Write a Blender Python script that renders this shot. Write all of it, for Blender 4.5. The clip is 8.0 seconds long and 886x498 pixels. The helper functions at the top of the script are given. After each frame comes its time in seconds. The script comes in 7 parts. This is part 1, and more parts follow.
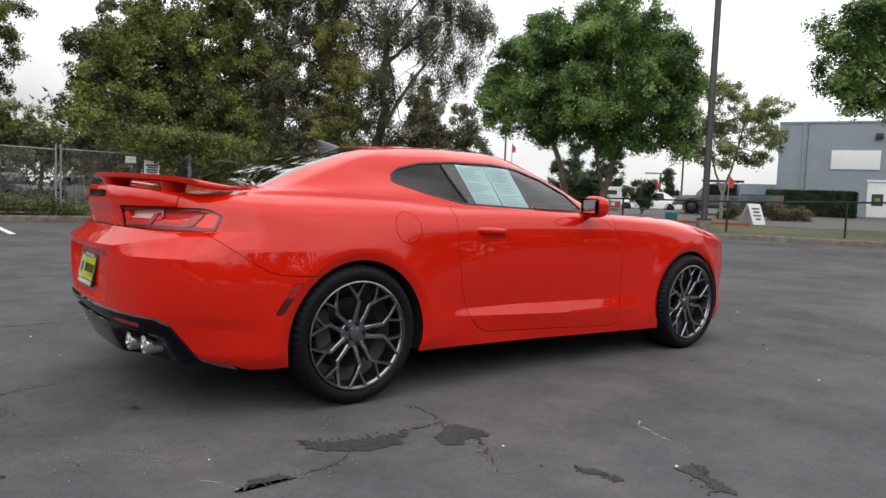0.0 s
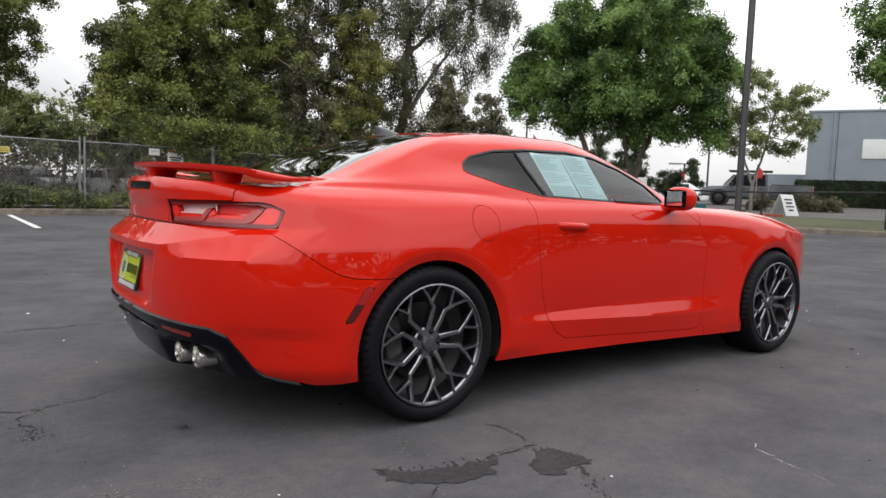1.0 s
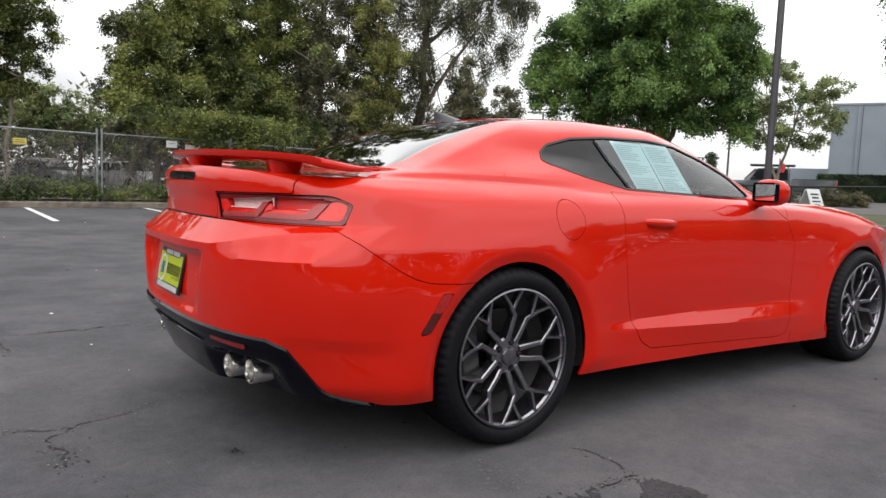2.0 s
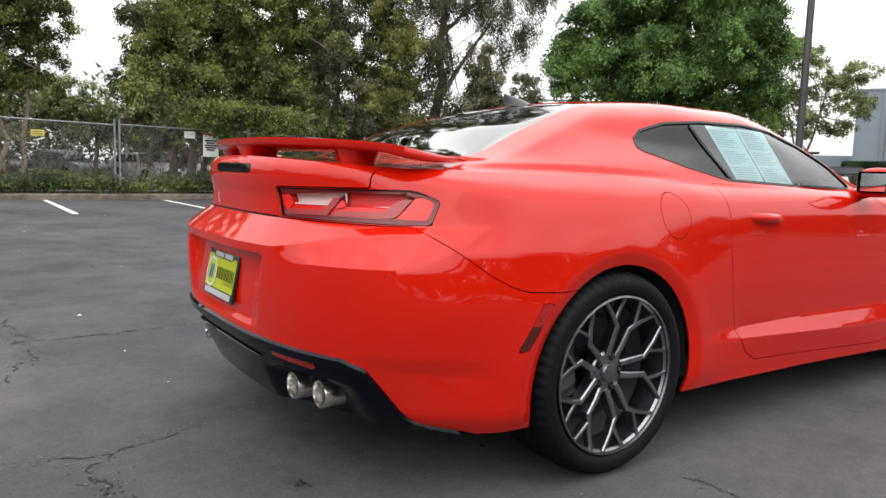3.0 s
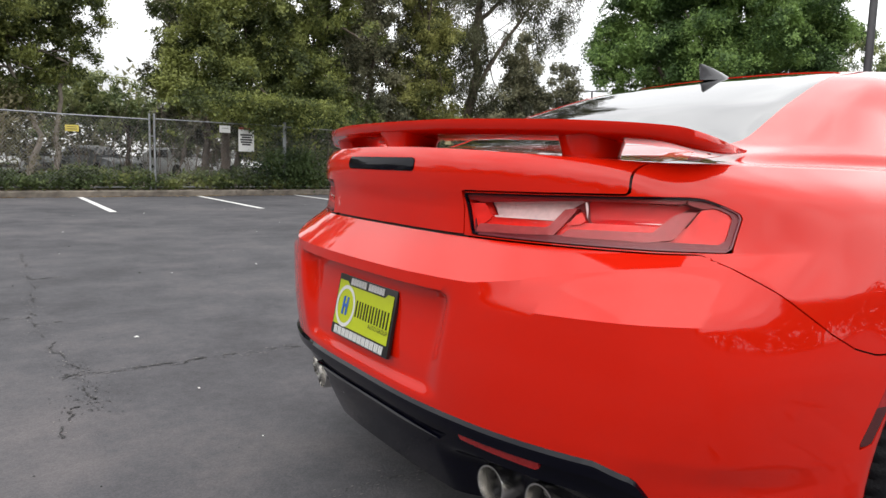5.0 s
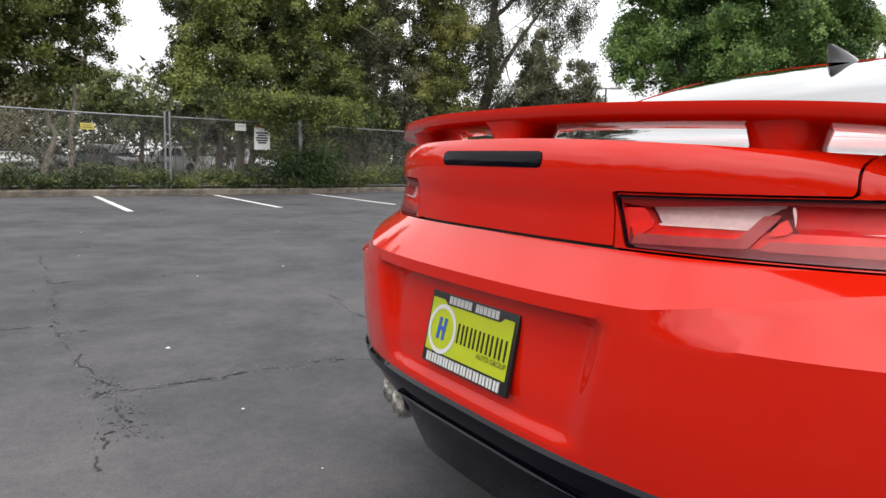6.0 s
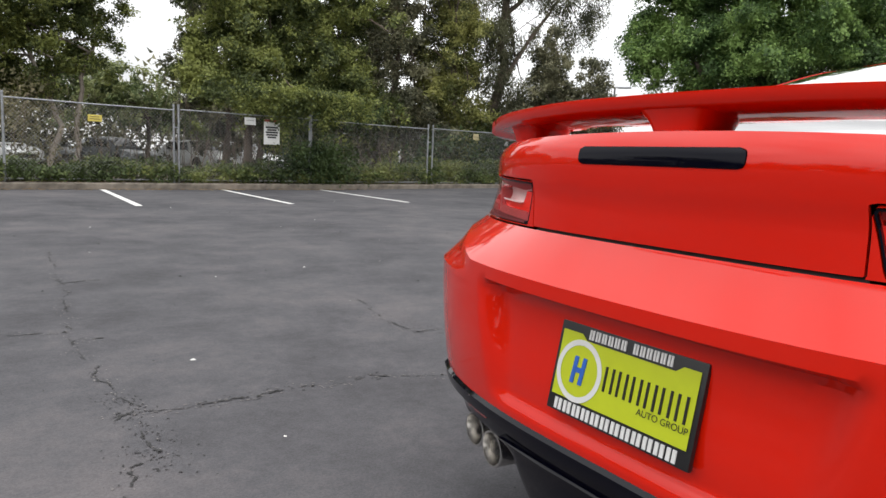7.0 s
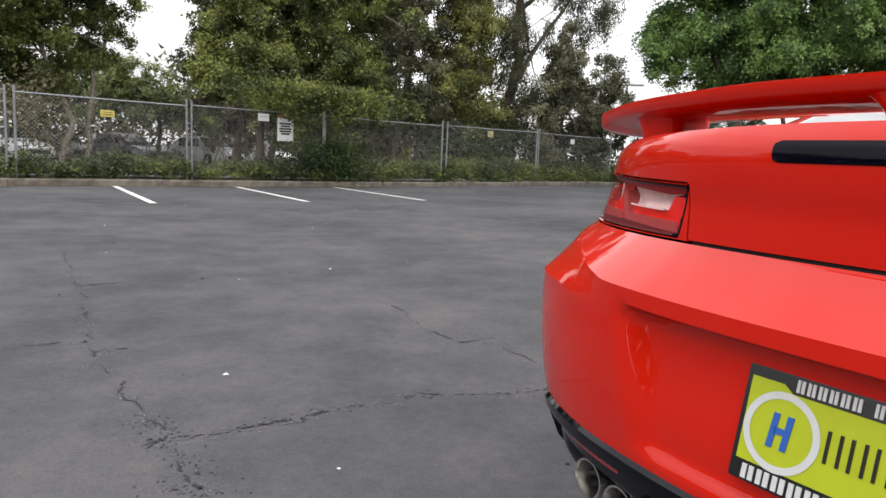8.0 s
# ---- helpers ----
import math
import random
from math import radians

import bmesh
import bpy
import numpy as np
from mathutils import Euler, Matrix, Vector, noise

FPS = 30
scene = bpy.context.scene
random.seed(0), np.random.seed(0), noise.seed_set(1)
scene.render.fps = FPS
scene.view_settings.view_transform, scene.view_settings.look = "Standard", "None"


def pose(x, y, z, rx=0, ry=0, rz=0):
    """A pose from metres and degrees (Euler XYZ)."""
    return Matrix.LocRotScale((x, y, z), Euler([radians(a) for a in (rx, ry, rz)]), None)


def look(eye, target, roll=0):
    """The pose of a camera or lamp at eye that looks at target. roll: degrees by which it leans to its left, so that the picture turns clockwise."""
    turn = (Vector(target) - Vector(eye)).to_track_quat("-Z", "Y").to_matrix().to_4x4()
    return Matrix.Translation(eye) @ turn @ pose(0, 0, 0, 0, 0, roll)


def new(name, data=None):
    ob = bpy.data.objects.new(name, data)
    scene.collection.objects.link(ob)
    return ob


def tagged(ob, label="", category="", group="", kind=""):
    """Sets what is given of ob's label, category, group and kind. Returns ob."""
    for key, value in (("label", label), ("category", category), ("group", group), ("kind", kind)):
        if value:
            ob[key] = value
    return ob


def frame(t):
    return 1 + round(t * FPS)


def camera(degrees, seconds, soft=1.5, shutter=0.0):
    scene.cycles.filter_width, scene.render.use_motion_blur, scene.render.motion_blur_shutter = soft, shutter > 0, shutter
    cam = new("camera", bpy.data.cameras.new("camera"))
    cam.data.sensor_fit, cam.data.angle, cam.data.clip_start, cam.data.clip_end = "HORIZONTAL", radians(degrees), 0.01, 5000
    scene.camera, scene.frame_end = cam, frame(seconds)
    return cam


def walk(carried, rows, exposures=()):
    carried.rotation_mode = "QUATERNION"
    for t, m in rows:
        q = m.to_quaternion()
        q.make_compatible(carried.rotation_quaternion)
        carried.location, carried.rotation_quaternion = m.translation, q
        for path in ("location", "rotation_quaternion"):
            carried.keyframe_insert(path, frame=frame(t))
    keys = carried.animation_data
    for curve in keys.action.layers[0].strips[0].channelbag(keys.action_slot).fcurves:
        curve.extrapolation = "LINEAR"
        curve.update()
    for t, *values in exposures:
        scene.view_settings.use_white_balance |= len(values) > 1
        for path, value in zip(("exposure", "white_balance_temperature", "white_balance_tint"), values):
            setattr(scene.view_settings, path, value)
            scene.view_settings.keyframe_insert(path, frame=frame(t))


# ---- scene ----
cam = camera(63.9, 8.0)
PATH = [
    (0, (-1.803, -3.881, 1.029), (-0.573, -2.31, 0.886), 2.3),
    (0.5, (-1.786, -3.636, 1.023), (-0.578, -2.049, 0.872), 1.9),
    (1, (-1.791, -3.383, 1.018), (-0.599, -1.785, 0.85), 2.1),
    (1.5, (-1.786, -3.149, 1.003), (-0.609, -1.542, 0.83), 2.2),
    (3, (-1.799, -2.49, 0.998), (-0.663, -0.858, 0.781), 1.9),
    (3.5, (-1.792, -2.28, 1.001), (-0.68, -0.632, 0.791), 1.4),
    (4, (-1.798, -2.062, 0.996), (-0.699, -0.404, 0.785), 1.2),
    (4.5, (-1.806, -1.844, 0.99), (-0.726, -0.176, 0.768), 1.3),
    (4.7, (-1.809, -1.74, 0.992), (-0.725, -0.076, 0.759), 1.5),
    (6, (-1.847, -1.216, 0.979), (-0.79, 0.465, 0.736), 1.4),
    (6.5, (-1.861, -1.005, 0.976), (-0.804, 0.675, 0.728), 1.6),
    (7, (-1.874, -0.809, 0.971), (-0.823, 0.874, 0.721), 2.2),
    (7.5, (-1.878, -0.621, 0.967), (-0.835, 1.065, 0.704), 1.9),
    (8, (-1.899, -0.456, 0.962), (-0.866, 1.237, 0.704), 2.4),
]
walk(cam, [(t, look(eye, target, roll)) for t, eye, target, roll in PATH],
     [(0, -0.11), (1.7, 0.03), (3, 0.24), (6, 0.19), (8, 0.21)])

# ---- world and sun ----


def build_world():
    w = bpy.data.worlds.new("overcast_sky")
    scene.world = w
    w.use_nodes = True
    nt = w.node_tree
    nt.nodes.clear()
    out = nt.nodes.new("ShaderNodeOutputWorld")
    bg = nt.nodes.new("ShaderNodeBackground")
    sky = nt.nodes.new("ShaderNodeTexSky")
    sky.sky_type = "NISHITA"
    sky.sun_disc = False
    sky.sun_elevation, sky.sun_rotation = radians(53), radians(218)
    co = nt.nodes.new("ShaderNodeTexCoord")
    mp = nt.nodes.new("ShaderNodeMapping")
    mp.inputs["Scale"].default_value = (1.0, 1.0, 2.6)
    n1 = nt.nodes.new("ShaderNodeTexNoise")
    n1.inputs["Scale"].default_value, n1.inputs["Detail"].default_value = 2.2, 6.0
    rp = nt.nodes.new("ShaderNodeValToRGB")
    rp.color_ramp.elements[0].position, rp.color_ramp.elements[0].color = 0.36, (6.2, 6.2, 6.25, 1)
    rp.color_ramp.elements[1].position, rp.color_ramp.elements[1].color = 0.60, (9.0, 9.0, 8.92, 1)
    mx = nt.nodes.new("ShaderNodeMix")
    mx.data_type = "RGBA"
    mx.inputs[0].default_value = 0.94
    ln = nt.links.new
    ln(co.outputs["Generated"], mp.inputs["Vector"])
    ln(mp.outputs["Vector"], n1.inputs["Vector"])
    ln(n1.outputs["Fac"], rp.inputs["Fac"])
    ln(sky.outputs["Color"], mx.inputs[6])
    ln(rp.outputs["Color"], mx.inputs[7])
    # overcast: the sky brightens from the horizon to the zenith
    sp = nt.nodes.new("ShaderNodeSeparateXYZ")
    mr = nt.nodes.new("ShaderNodeMapRange")
    mr.interpolation_type = "SMOOTHSTEP"
    mr.inputs["From Min"].default_value, mr.inputs["From Max"].default_value = 0.20, 0.50
    mr.inputs["To Min"].default_value, mr.inputs["To Max"].default_value = 0.80, 1.05
    sc = nt.nodes.new("ShaderNodeVectorMath")
    sc.operation = "SCALE"
    ln(co.outputs["Generated"], sp.inputs["Vector"])
    ln(sp.outputs["Z"], mr.inputs["Value"])
    ln(mx.outputs[2], sc.inputs[0])
    # and it glows more on the sun's side, behind thin cloud
    dt = nt.nodes.new("ShaderNodeVectorMath")
    dt.operation = "DOT_PRODUCT"
    dt.inputs[1].default_value = SUN_WAY
    gl = nt.nodes.new("ShaderNodeMapRange")
    gl.interpolation_type = "SMOOTHSTEP"
    gl.inputs["From Min"].default_value, gl.inputs["From Max"].default_value = -0.15, 0.75
    gl.inputs["To Min"].default_value, gl.inputs["To Max"].default_value = 1.0, 1.55
    pr = nt.nodes.new("ShaderNodeMath")
    pr.operation = "MULTIPLY"
    ln(co.outputs["Generated"], dt.inputs[0])
    ln(dt.outputs["Value"], gl.inputs["Value"])
    ln(mr.outputs["Result"], pr.inputs[0])
    ln(gl.outputs["Result"], pr.inputs[1])
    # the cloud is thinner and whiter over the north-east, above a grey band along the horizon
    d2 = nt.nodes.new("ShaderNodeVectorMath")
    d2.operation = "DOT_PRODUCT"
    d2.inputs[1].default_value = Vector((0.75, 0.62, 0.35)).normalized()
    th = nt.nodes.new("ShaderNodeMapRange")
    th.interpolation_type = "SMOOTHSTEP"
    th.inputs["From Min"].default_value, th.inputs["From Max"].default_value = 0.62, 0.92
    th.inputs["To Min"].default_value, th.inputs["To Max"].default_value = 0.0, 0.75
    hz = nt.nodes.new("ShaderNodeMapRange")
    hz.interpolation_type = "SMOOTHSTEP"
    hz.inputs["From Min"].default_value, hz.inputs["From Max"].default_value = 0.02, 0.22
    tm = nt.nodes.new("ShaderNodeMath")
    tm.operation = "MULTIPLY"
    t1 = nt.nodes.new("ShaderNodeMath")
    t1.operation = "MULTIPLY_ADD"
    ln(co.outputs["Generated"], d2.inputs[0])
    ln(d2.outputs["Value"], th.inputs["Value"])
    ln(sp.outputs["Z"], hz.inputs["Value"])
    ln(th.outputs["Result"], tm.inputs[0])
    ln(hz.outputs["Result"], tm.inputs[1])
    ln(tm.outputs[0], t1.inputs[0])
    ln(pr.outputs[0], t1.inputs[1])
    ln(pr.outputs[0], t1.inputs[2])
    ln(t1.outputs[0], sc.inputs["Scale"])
    ln(sc.outputs["Vector"], bg.inputs["Color"])
    bg.inputs["Strength"].default_value = SKY
    ln(bg.outputs["Background"], out.inputs["Surface"])


SKY = 0.152
SUN_WAY = Vector((-7, -9, 15)).normalized()
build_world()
sun_data = bpy.data.lights.new("sun", "SUN")
sun_data.energy, sun_data.angle, sun_data.color = 0.5, radians(60), (1.0, 0.97, 0.92)
sun = new("sun", sun_data)
sun.matrix_world = look(SUN_WAY * 20, (0, 0, 0))

# ---- materials ----


def material(name, colour, rough=0.5, metal=0.0, coat=0.0, var=0.0, scale=8.0, bump=0.0, bump_scale=60.0, dark=None, island=0.0, rnd=0.0, spec=0.5, coat_rough=0.03, detail=6.0, coat_ior=1.5):
    """A principled surface with two scales of noise in its colour and fine relief."""
    m = bpy.data.materials.new(name)
    m.use_nodes = True
    nt = m.node_tree
    b = nt.nodes["Principled BSDF"]
    b.inputs["Roughness"].default_value = rough
    b.inputs["Metallic"].default_value = metal
    b.inputs["Coat Weight"].default_value = coat
    b.inputs["Coat Roughness"].default_value = coat_rough
    b.inputs["Specular IOR Level"].default_value = spec
    b.inputs["Coat IOR"].default_value = coat_ior
    col = (*colour, 1)
    b.inputs["Base Color"].default_value = col
    ln = nt.links.new
    last = None
    if var > 0:
        co = nt.nodes.new("ShaderNodeTexCoord")
        n1 = nt.nodes.new("ShaderNodeTexNoise")
        n1.inputs["Scale"].default_value, n1.inputs["Detail"].default_value = scale, detail
        n2 = nt.nodes.new("ShaderNodeTexNoise")
        n2.inputs["Scale"].default_value, n2.inputs["Detail"].default_value = scale * 0.13, 3.0
        ad = nt.nodes.new("ShaderNodeMath")
        ad.operation = "MULTIPLY_ADD"
        ad.inputs[1].default_value = 0.55
        hf = nt.nodes.new("ShaderNodeMath")
        hf.operation = "MULTIPLY"
        hf.inputs[1].default_value = 0.45
        ln(co.outputs["Object"], n1.inputs["Vector"])
        ln(co.outputs["Object"], n2.inputs["Vector"])
        ln(n2.outputs["Fac"], hf.inputs[0])
        ln(n1.outputs["Fac"], ad.inputs[0])
        ln(hf.outputs[0], ad.inputs[2])
        rp = nt.nodes.new("ShaderNodeValToRGB")
        d = dark if dark else tuple(c * (1 - var) for c in colour)
        rp.color_ramp.elements[0].position, rp.color_ramp.elements[0].color = 0.34, (*d, 1)
        rp.color_ramp.elements[1].position, rp.color_ramp.elements[1].color = 0.66, (*[min(1, c * (1 + var * 0.6)) for c in colour], 1)
        ln(ad.outputs[0], rp.inputs["Fac"])
        last = rp.outputs["Color"]
    if island > 0 or rnd > 0:
        hs = nt.nodes.new("ShaderNodeHueSaturation")
        mr = nt.nodes.new("ShaderNodeMapRange")
        if island > 0:
            g = nt.nodes.new("ShaderNodeNewGeometry")
            ln(g.outputs["Random Per Island"], mr.inputs["Value"])
        else:
            g = nt.nodes.new("ShaderNodeObjectInfo")
            ln(g.outputs["Random"], mr.inputs["Value"])
        k = island + rnd
        mr.inputs["To Min"].default_value, mr.inputs["To Max"].default_value = 1 - k, 1 + k
        hs.inputs["Color"].default_value = col
        if last:
            ln(last, hs.inputs["Color"])
        ln(mr.outputs["Result"], hs.inputs["Value"])
        last = hs.outputs["Color"]
    if last:
        ln(last, b.inputs["Base Color"])
    if bump > 0:
        co = nt.nodes.new("ShaderNodeTexCoord")
        n3 = nt.nodes.new("ShaderNodeTexNoise")
        n3.inputs["Scale"].default_value, n3.inputs["Detail"].default_value = bump_scale, 5.0
        bp = nt.nodes.new("ShaderNodeBump")
        bp.inputs["Strength"].default_value, bp.inputs["Distance"].default_value = bump, 0.01
        ln(co.outputs["Object"], n3.inputs["Vector"])
        ln(n3.outputs["Fac"], bp.inputs["Height"])
        ln(bp.outputs["Normal"], b.inputs["Normal"])
    return m


def glass(name, tint, rough=0.0, gloss=1.0, ior=1.52):
    """Tinted pane: a clear tinted body under a Fresnel gloss."""
    m = bpy.data.materials.new(name)
    m.use_nodes = True
    nt = m.node_tree
    nt.nodes.clear()
    out = nt.nodes.new("ShaderNodeOutputMaterial")
    tr = nt.nodes.new("ShaderNodeBsdfTransparent")
    tr.inputs["Color"].default_value = (*tint, 1)
    gl = nt.nodes.new("ShaderNodeBsdfGlossy")
    gl.inputs["Roughness"].default_value = rough
    fr = nt.nodes.new("ShaderNodeFresnel")
    fr.inputs["IOR"].default_value = ior
    ml = nt.nodes.new("ShaderNodeMath")
    ml.operation = "MULTIPLY"
    ml.inputs[1].default_value = gloss
    mx = nt.nodes.new("ShaderNodeMixShader")
    ln = nt.links.new
    ln(fr.outputs["Fac"], ml.inputs[0])
    ln(ml.outputs[0], mx.inputs["Fac"])
    ln(tr.outputs["BSDF"], mx.inputs[1])
    ln(gl.outputs["BSDF"], mx.inputs[2])
    ln(mx.outputs["Shader"], out.inputs["Surface"])
    return m


def leaf_material(name, colour, warm, spread=0.36):
    """Foliage: colour differs from leaf to leaf and from bough to bough, some light passes through."""
    m = bpy.data.materials.new(name)
    m.use_nodes = True
    nt = m.node_tree
    b = nt.nodes["Principled BSDF"]
    b.inputs["Roughness"].default_value = 0.55
    b.inputs["Specular IOR Level"].default_value = 0.3
    g = nt.nodes.new("ShaderNodeNewGeometry")
    co = nt.nodes.new("ShaderNodeTexCoord")
    n = nt.nodes.new("ShaderNodeTexNoise")
    n.inputs["Scale"].default_value, n.inputs["Detail"].default_value = 0.85, 4.0
    ad = nt.nodes.new("ShaderNodeMath")
    ad.operation = "MULTIPLY_ADD"
    ad.inputs[1].default_value = spread
    rp = nt.nodes.new("ShaderNodeValToRGB")
    rp.color_ramp.elements[0].position, rp.color_ramp.elements[0].color = 0.44, (*[c * 0.55 for c in colour], 1)
    rp.color_ramp.elements[1].position, rp.color_ramp.elements[1].color = 0.92, (*warm, 1)
    e = rp.color_ramp.elements.new(0.7)
    e.color = (*colour, 1)
    tl = nt.nodes.new("ShaderNodeBsdfTranslucent")
    mx = nt.nodes.new("ShaderNodeMixShader")
    mx.inputs["Fac"].default_value = 0.28
    ln = nt.links.new
    ln(co.outputs["Object"], n.inputs["Vector"])
    ln(g.outputs["Random Per Island"], ad.inputs[0])
    st = nt.nodes.new("ShaderNodeMath")
    st.operation = "MULTIPLY_ADD"
    st.inputs[1].default_value, st.inputs[2].default_value = 1.8, -0.31
    ln(n.outputs["Fac"], st.inputs[0])
    ln(st.outputs[0], ad.inputs[2])
    ln(ad.outputs[0], rp.inputs["Fac"])
    ln(rp.outputs["Color"], b.inputs["Base Color"])
    ln(rp.outputs["Color"], tl.inputs["Color"])
    ln(b.outputs["BSDF"], mx.inputs[1])
    ln(tl.outputs["BSDF"], mx.inputs[2])
    ln(mx.outputs["Shader"], nt.nodes["Material Output"].inputs["Surface"])
    return m


def asphalt_material(name, colour):
    """Old asphalt: broad pale and dark stains, mid-size blotches, aggregate speckle and a grainy relief."""
    m = bpy.data.materials.new(name)
    m.use_nodes = True
    nt = m.node_tree
    b = nt.nodes["Principled BSDF"]
    b.inputs["Specular IOR Level"].default_value = 0.06
    ln = nt.links.new
    co = nt.nodes.new("ShaderNodeTexCoord")

    def noise_at(scale, detail, rough=0.55):
        n = nt.nodes.new("ShaderNodeTexNoise")
        n.inputs["Scale"].default_value, n.inputs["Detail"].default_value, n.inputs["Roughness"].default_value = scale, detail, rough
        ln(co.outputs["Object"], n.inputs["Vector"])
        return n.outputs["Fac"]

    def mad(a, k, c):
        n = nt.nodes.new("ShaderNodeMath")
        n.operation = "MULTIPLY_ADD"
        n.inputs[1].default_value = k
        ln(a, n.inputs[0])
        if isinstance(c, float):
            n.inputs[2].default_value = c
        else:
            ln(c, n.inputs[2])
        return n.outputs[0]
    v = mad(noise_at(0.45, 4.0, 0.55), 0.50, mad(noise_at(2.6, 5.0, 0.55), 0.34, mad(noise_at(17.0, 5.0), 0.16, 0.0)))
    rp = nt.nodes.new("ShaderNodeValToRGB")
    rp.color_ramp.elements[0].position, rp.color_ramp.elements[0].color = 0.37, (*[c * 0.66 for c in colour], 1)
    rp.color_ramp.elements[1].position, rp.color_ramp.elements[1].color = 0.62, (colour[0] * 1.42, colour[1] * 1.35, colour[2] * 1.30, 1)
    e = rp.color_ramp.elements.new(0.50)
    e.color = (*colour, 1)
    ln(v, rp.inputs["Fac"])
    vo = nt.nodes.new("ShaderNodeTexVoronoi")
    vo.inputs["Scale"].default_value = 170.0
    ln(co.outputs["Object"], vo.inputs["Vector"])
    hs = nt.nodes.new("ShaderNodeHueSaturation")
    sp = nt.nodes.new("ShaderNodeSeparateColor")
    ln(vo.outputs["Color"], sp.inputs["Color"])
    ln(mad(sp.outputs["Red"], 0.24, 0.88), hs.inputs["Value"])
    ln(rp.outputs["Color"], hs.inputs["Color"])
    ln(hs.outputs["Color"], b.inputs["Base Color"])
    ln(mad(noise_at(1.3, 4.0), 0.30, 0.68), b.inputs["Roughness"])
    bp = nt.nodes.new("ShaderNodeBump")
    bp.inputs["Strength"].default_value, bp.inputs["Distance"].default_value = 0.55, 0.006
    ln(mad(noise_at(120.0, 4.0), 0.6, mad(noise_at(9.0, 4.0), 0.8, 0.0)), bp.inputs["Height"])
    ln(bp.outputs["Normal"], b.inputs["Normal"])
    return m


PAINT = material("red_paint", (0.585, 0.0100, 0.0014), 0.5, 0.0, 1.0, coat_rough=0.006, spec=0.03, coat_ior=1.46)
GLOSS_BLACK = material("gloss_black", (0.002, 0.002, 0.006), 0.04, spec=0.24)
STOP_BLACK = material("smoked_lens", (0.002, 0.002, 0.006), 0.03, spec=0.16)
SATIN_BLACK = material("satin_black", (0.012, 0.012, 0.013), 0.5, var=0.3, scale=30)
RUBBER = material("rubber", (0.006, 0.006, 0.008), 0.6, var=0.35, scale=14, bump=0.25, bump_scale=180, spec=0.17)
GUNMETAL = material("brushed_gunmetal", (0.32, 0.31, 0.335), 0.30, 1.0, var=0.3, scale=60)
DARK_RIM = material("dark_rim", (0.06, 0.06, 0.065), 0.4, 0.9, var=0.3, scale=40)
STEEL = material("polished_steel", (0.75, 0.73, 0.70), 0.22, 1.0, var=0.15, scale=30)
DISC = material("brake_disc", (0.035, 0.035, 0.035), 0.5, 1.0, var=0.3, scale=50)
CALIPER = material("caliper", (0.03, 0.03, 0.03), 0.4, coat=0.3)
WELL = material("wheel_liner", (0.01, 0.01, 0.01), 0.9, var=0.3, scale=20)
TINT = glass("privacy_glass", (0.06, 0.068, 0.082), ior=1.5)
CLEAR = glass("door_glass", (0.84, 0.94, 0.95), ior=2.0)
BACK_GLASS = glass("back_glass", (0.02, 0.02, 0.022), gloss=1.45, ior=2.1)
MIRROR = material("mirror_silver", (0.72, 0.74, 0.76), 0.02, 1.0)
LENS = glass("lamp_lens", (1.0, 0.84, 0.83), 0.01, 0.20)
LAMP_STOP = material("lamp_stop_red", (0.75, 0.006, 0.006), 0.4, 0.0, 0.0, var=0.2, scale=40)
LAMP_DEEP = material("lamp_deep_red", (0.24, 0.004, 0.005), 0.3, 0.0, 0.3, var=0.2, scale=40)
LAMP_BAR = material("lamp_bar", (0.42, 0.085, 0.09), 0.3, 0.0, 0.4, var=0.2, scale=90)
LAMP_RED = material("lamp_red", (1.0, 0.03, 0.02), 0.25, 0.0, 0.6, var=0.25, scale=40)
LAMP_EDGE = material("lamp_edge", (0.17, 0.024, 0.034), 0.3, 0.0, 0.4, var=0.2, scale=60)
LAMP_WHITE = material("lamp_reverse", (0.9, 0.88, 0.88), 0.2, 0.0, 0.4, var=0.15, scale=90)
CHROME = material("chrome", (0.8, 0.8, 0.8), 0.08, 1.0)
REFLEX = material("side_reflector", (0.35, 0.012, 0.012), 0.2, coat=0.5, var=0.3, scale=120)
REFLEX_DARK = material("side_reflector_dark", (0.07, 0.006, 0.006), 0.25, coat=0.5, var=0.3, scale=120)
LEATHER = material("dark_leather", (0.02, 0.02, 0.021), 0.5, var=0.3, scale=40, bump=0.2, bump_scale=200)
PAPER = material("window_paper", (0.74, 0.92, 0.94), 0.7, var=0.06, scale=20)
PAPER_INK = material("paper_ink", (0.40, 0.56, 0.58), 0.8)
PLATE_YELLOW = material("plate_yellow", (0.43, 0.49, 0.012), 0.4, var=0.06, scale=30)
PLATE_WHITE = material("plate_white", (0.60, 0.60, 0.59), 0.45, var=0.05, scale=40)
PLATE_BLUE = material("plate_blue", (0.02, 0.10, 0.42), 0.45)
PLATE_FRAME = material("plate_frame_black", (0.012, 0.012, 0.013), 0.35, var=0.2, scale=80)
ANTENNA = material("antenna_grey", (0.055, 0.055, 0.06), 0.35, coat=0.4)

# ---- mesh helpers ----


def mesh_part(name, verts, faces, mat, parent=None, label="", smooth=False, sharp=None):
    me = bpy.data.meshes.new(name)
    me.from_pydata([tuple(v) for v in verts], [], [tuple(f) for f in faces])
    me.materials.append(mat)
    if smooth:
        me.polygons.foreach_set("use_smooth", [True] * len(me.polygons))
        if sharp:
            me.set_sharp_from_angle(angle=radians(sharp))
    ob = new(name, me)
    if parent:
        ob.parent = parent
    if label:
        ob["label"] = label
    return ob


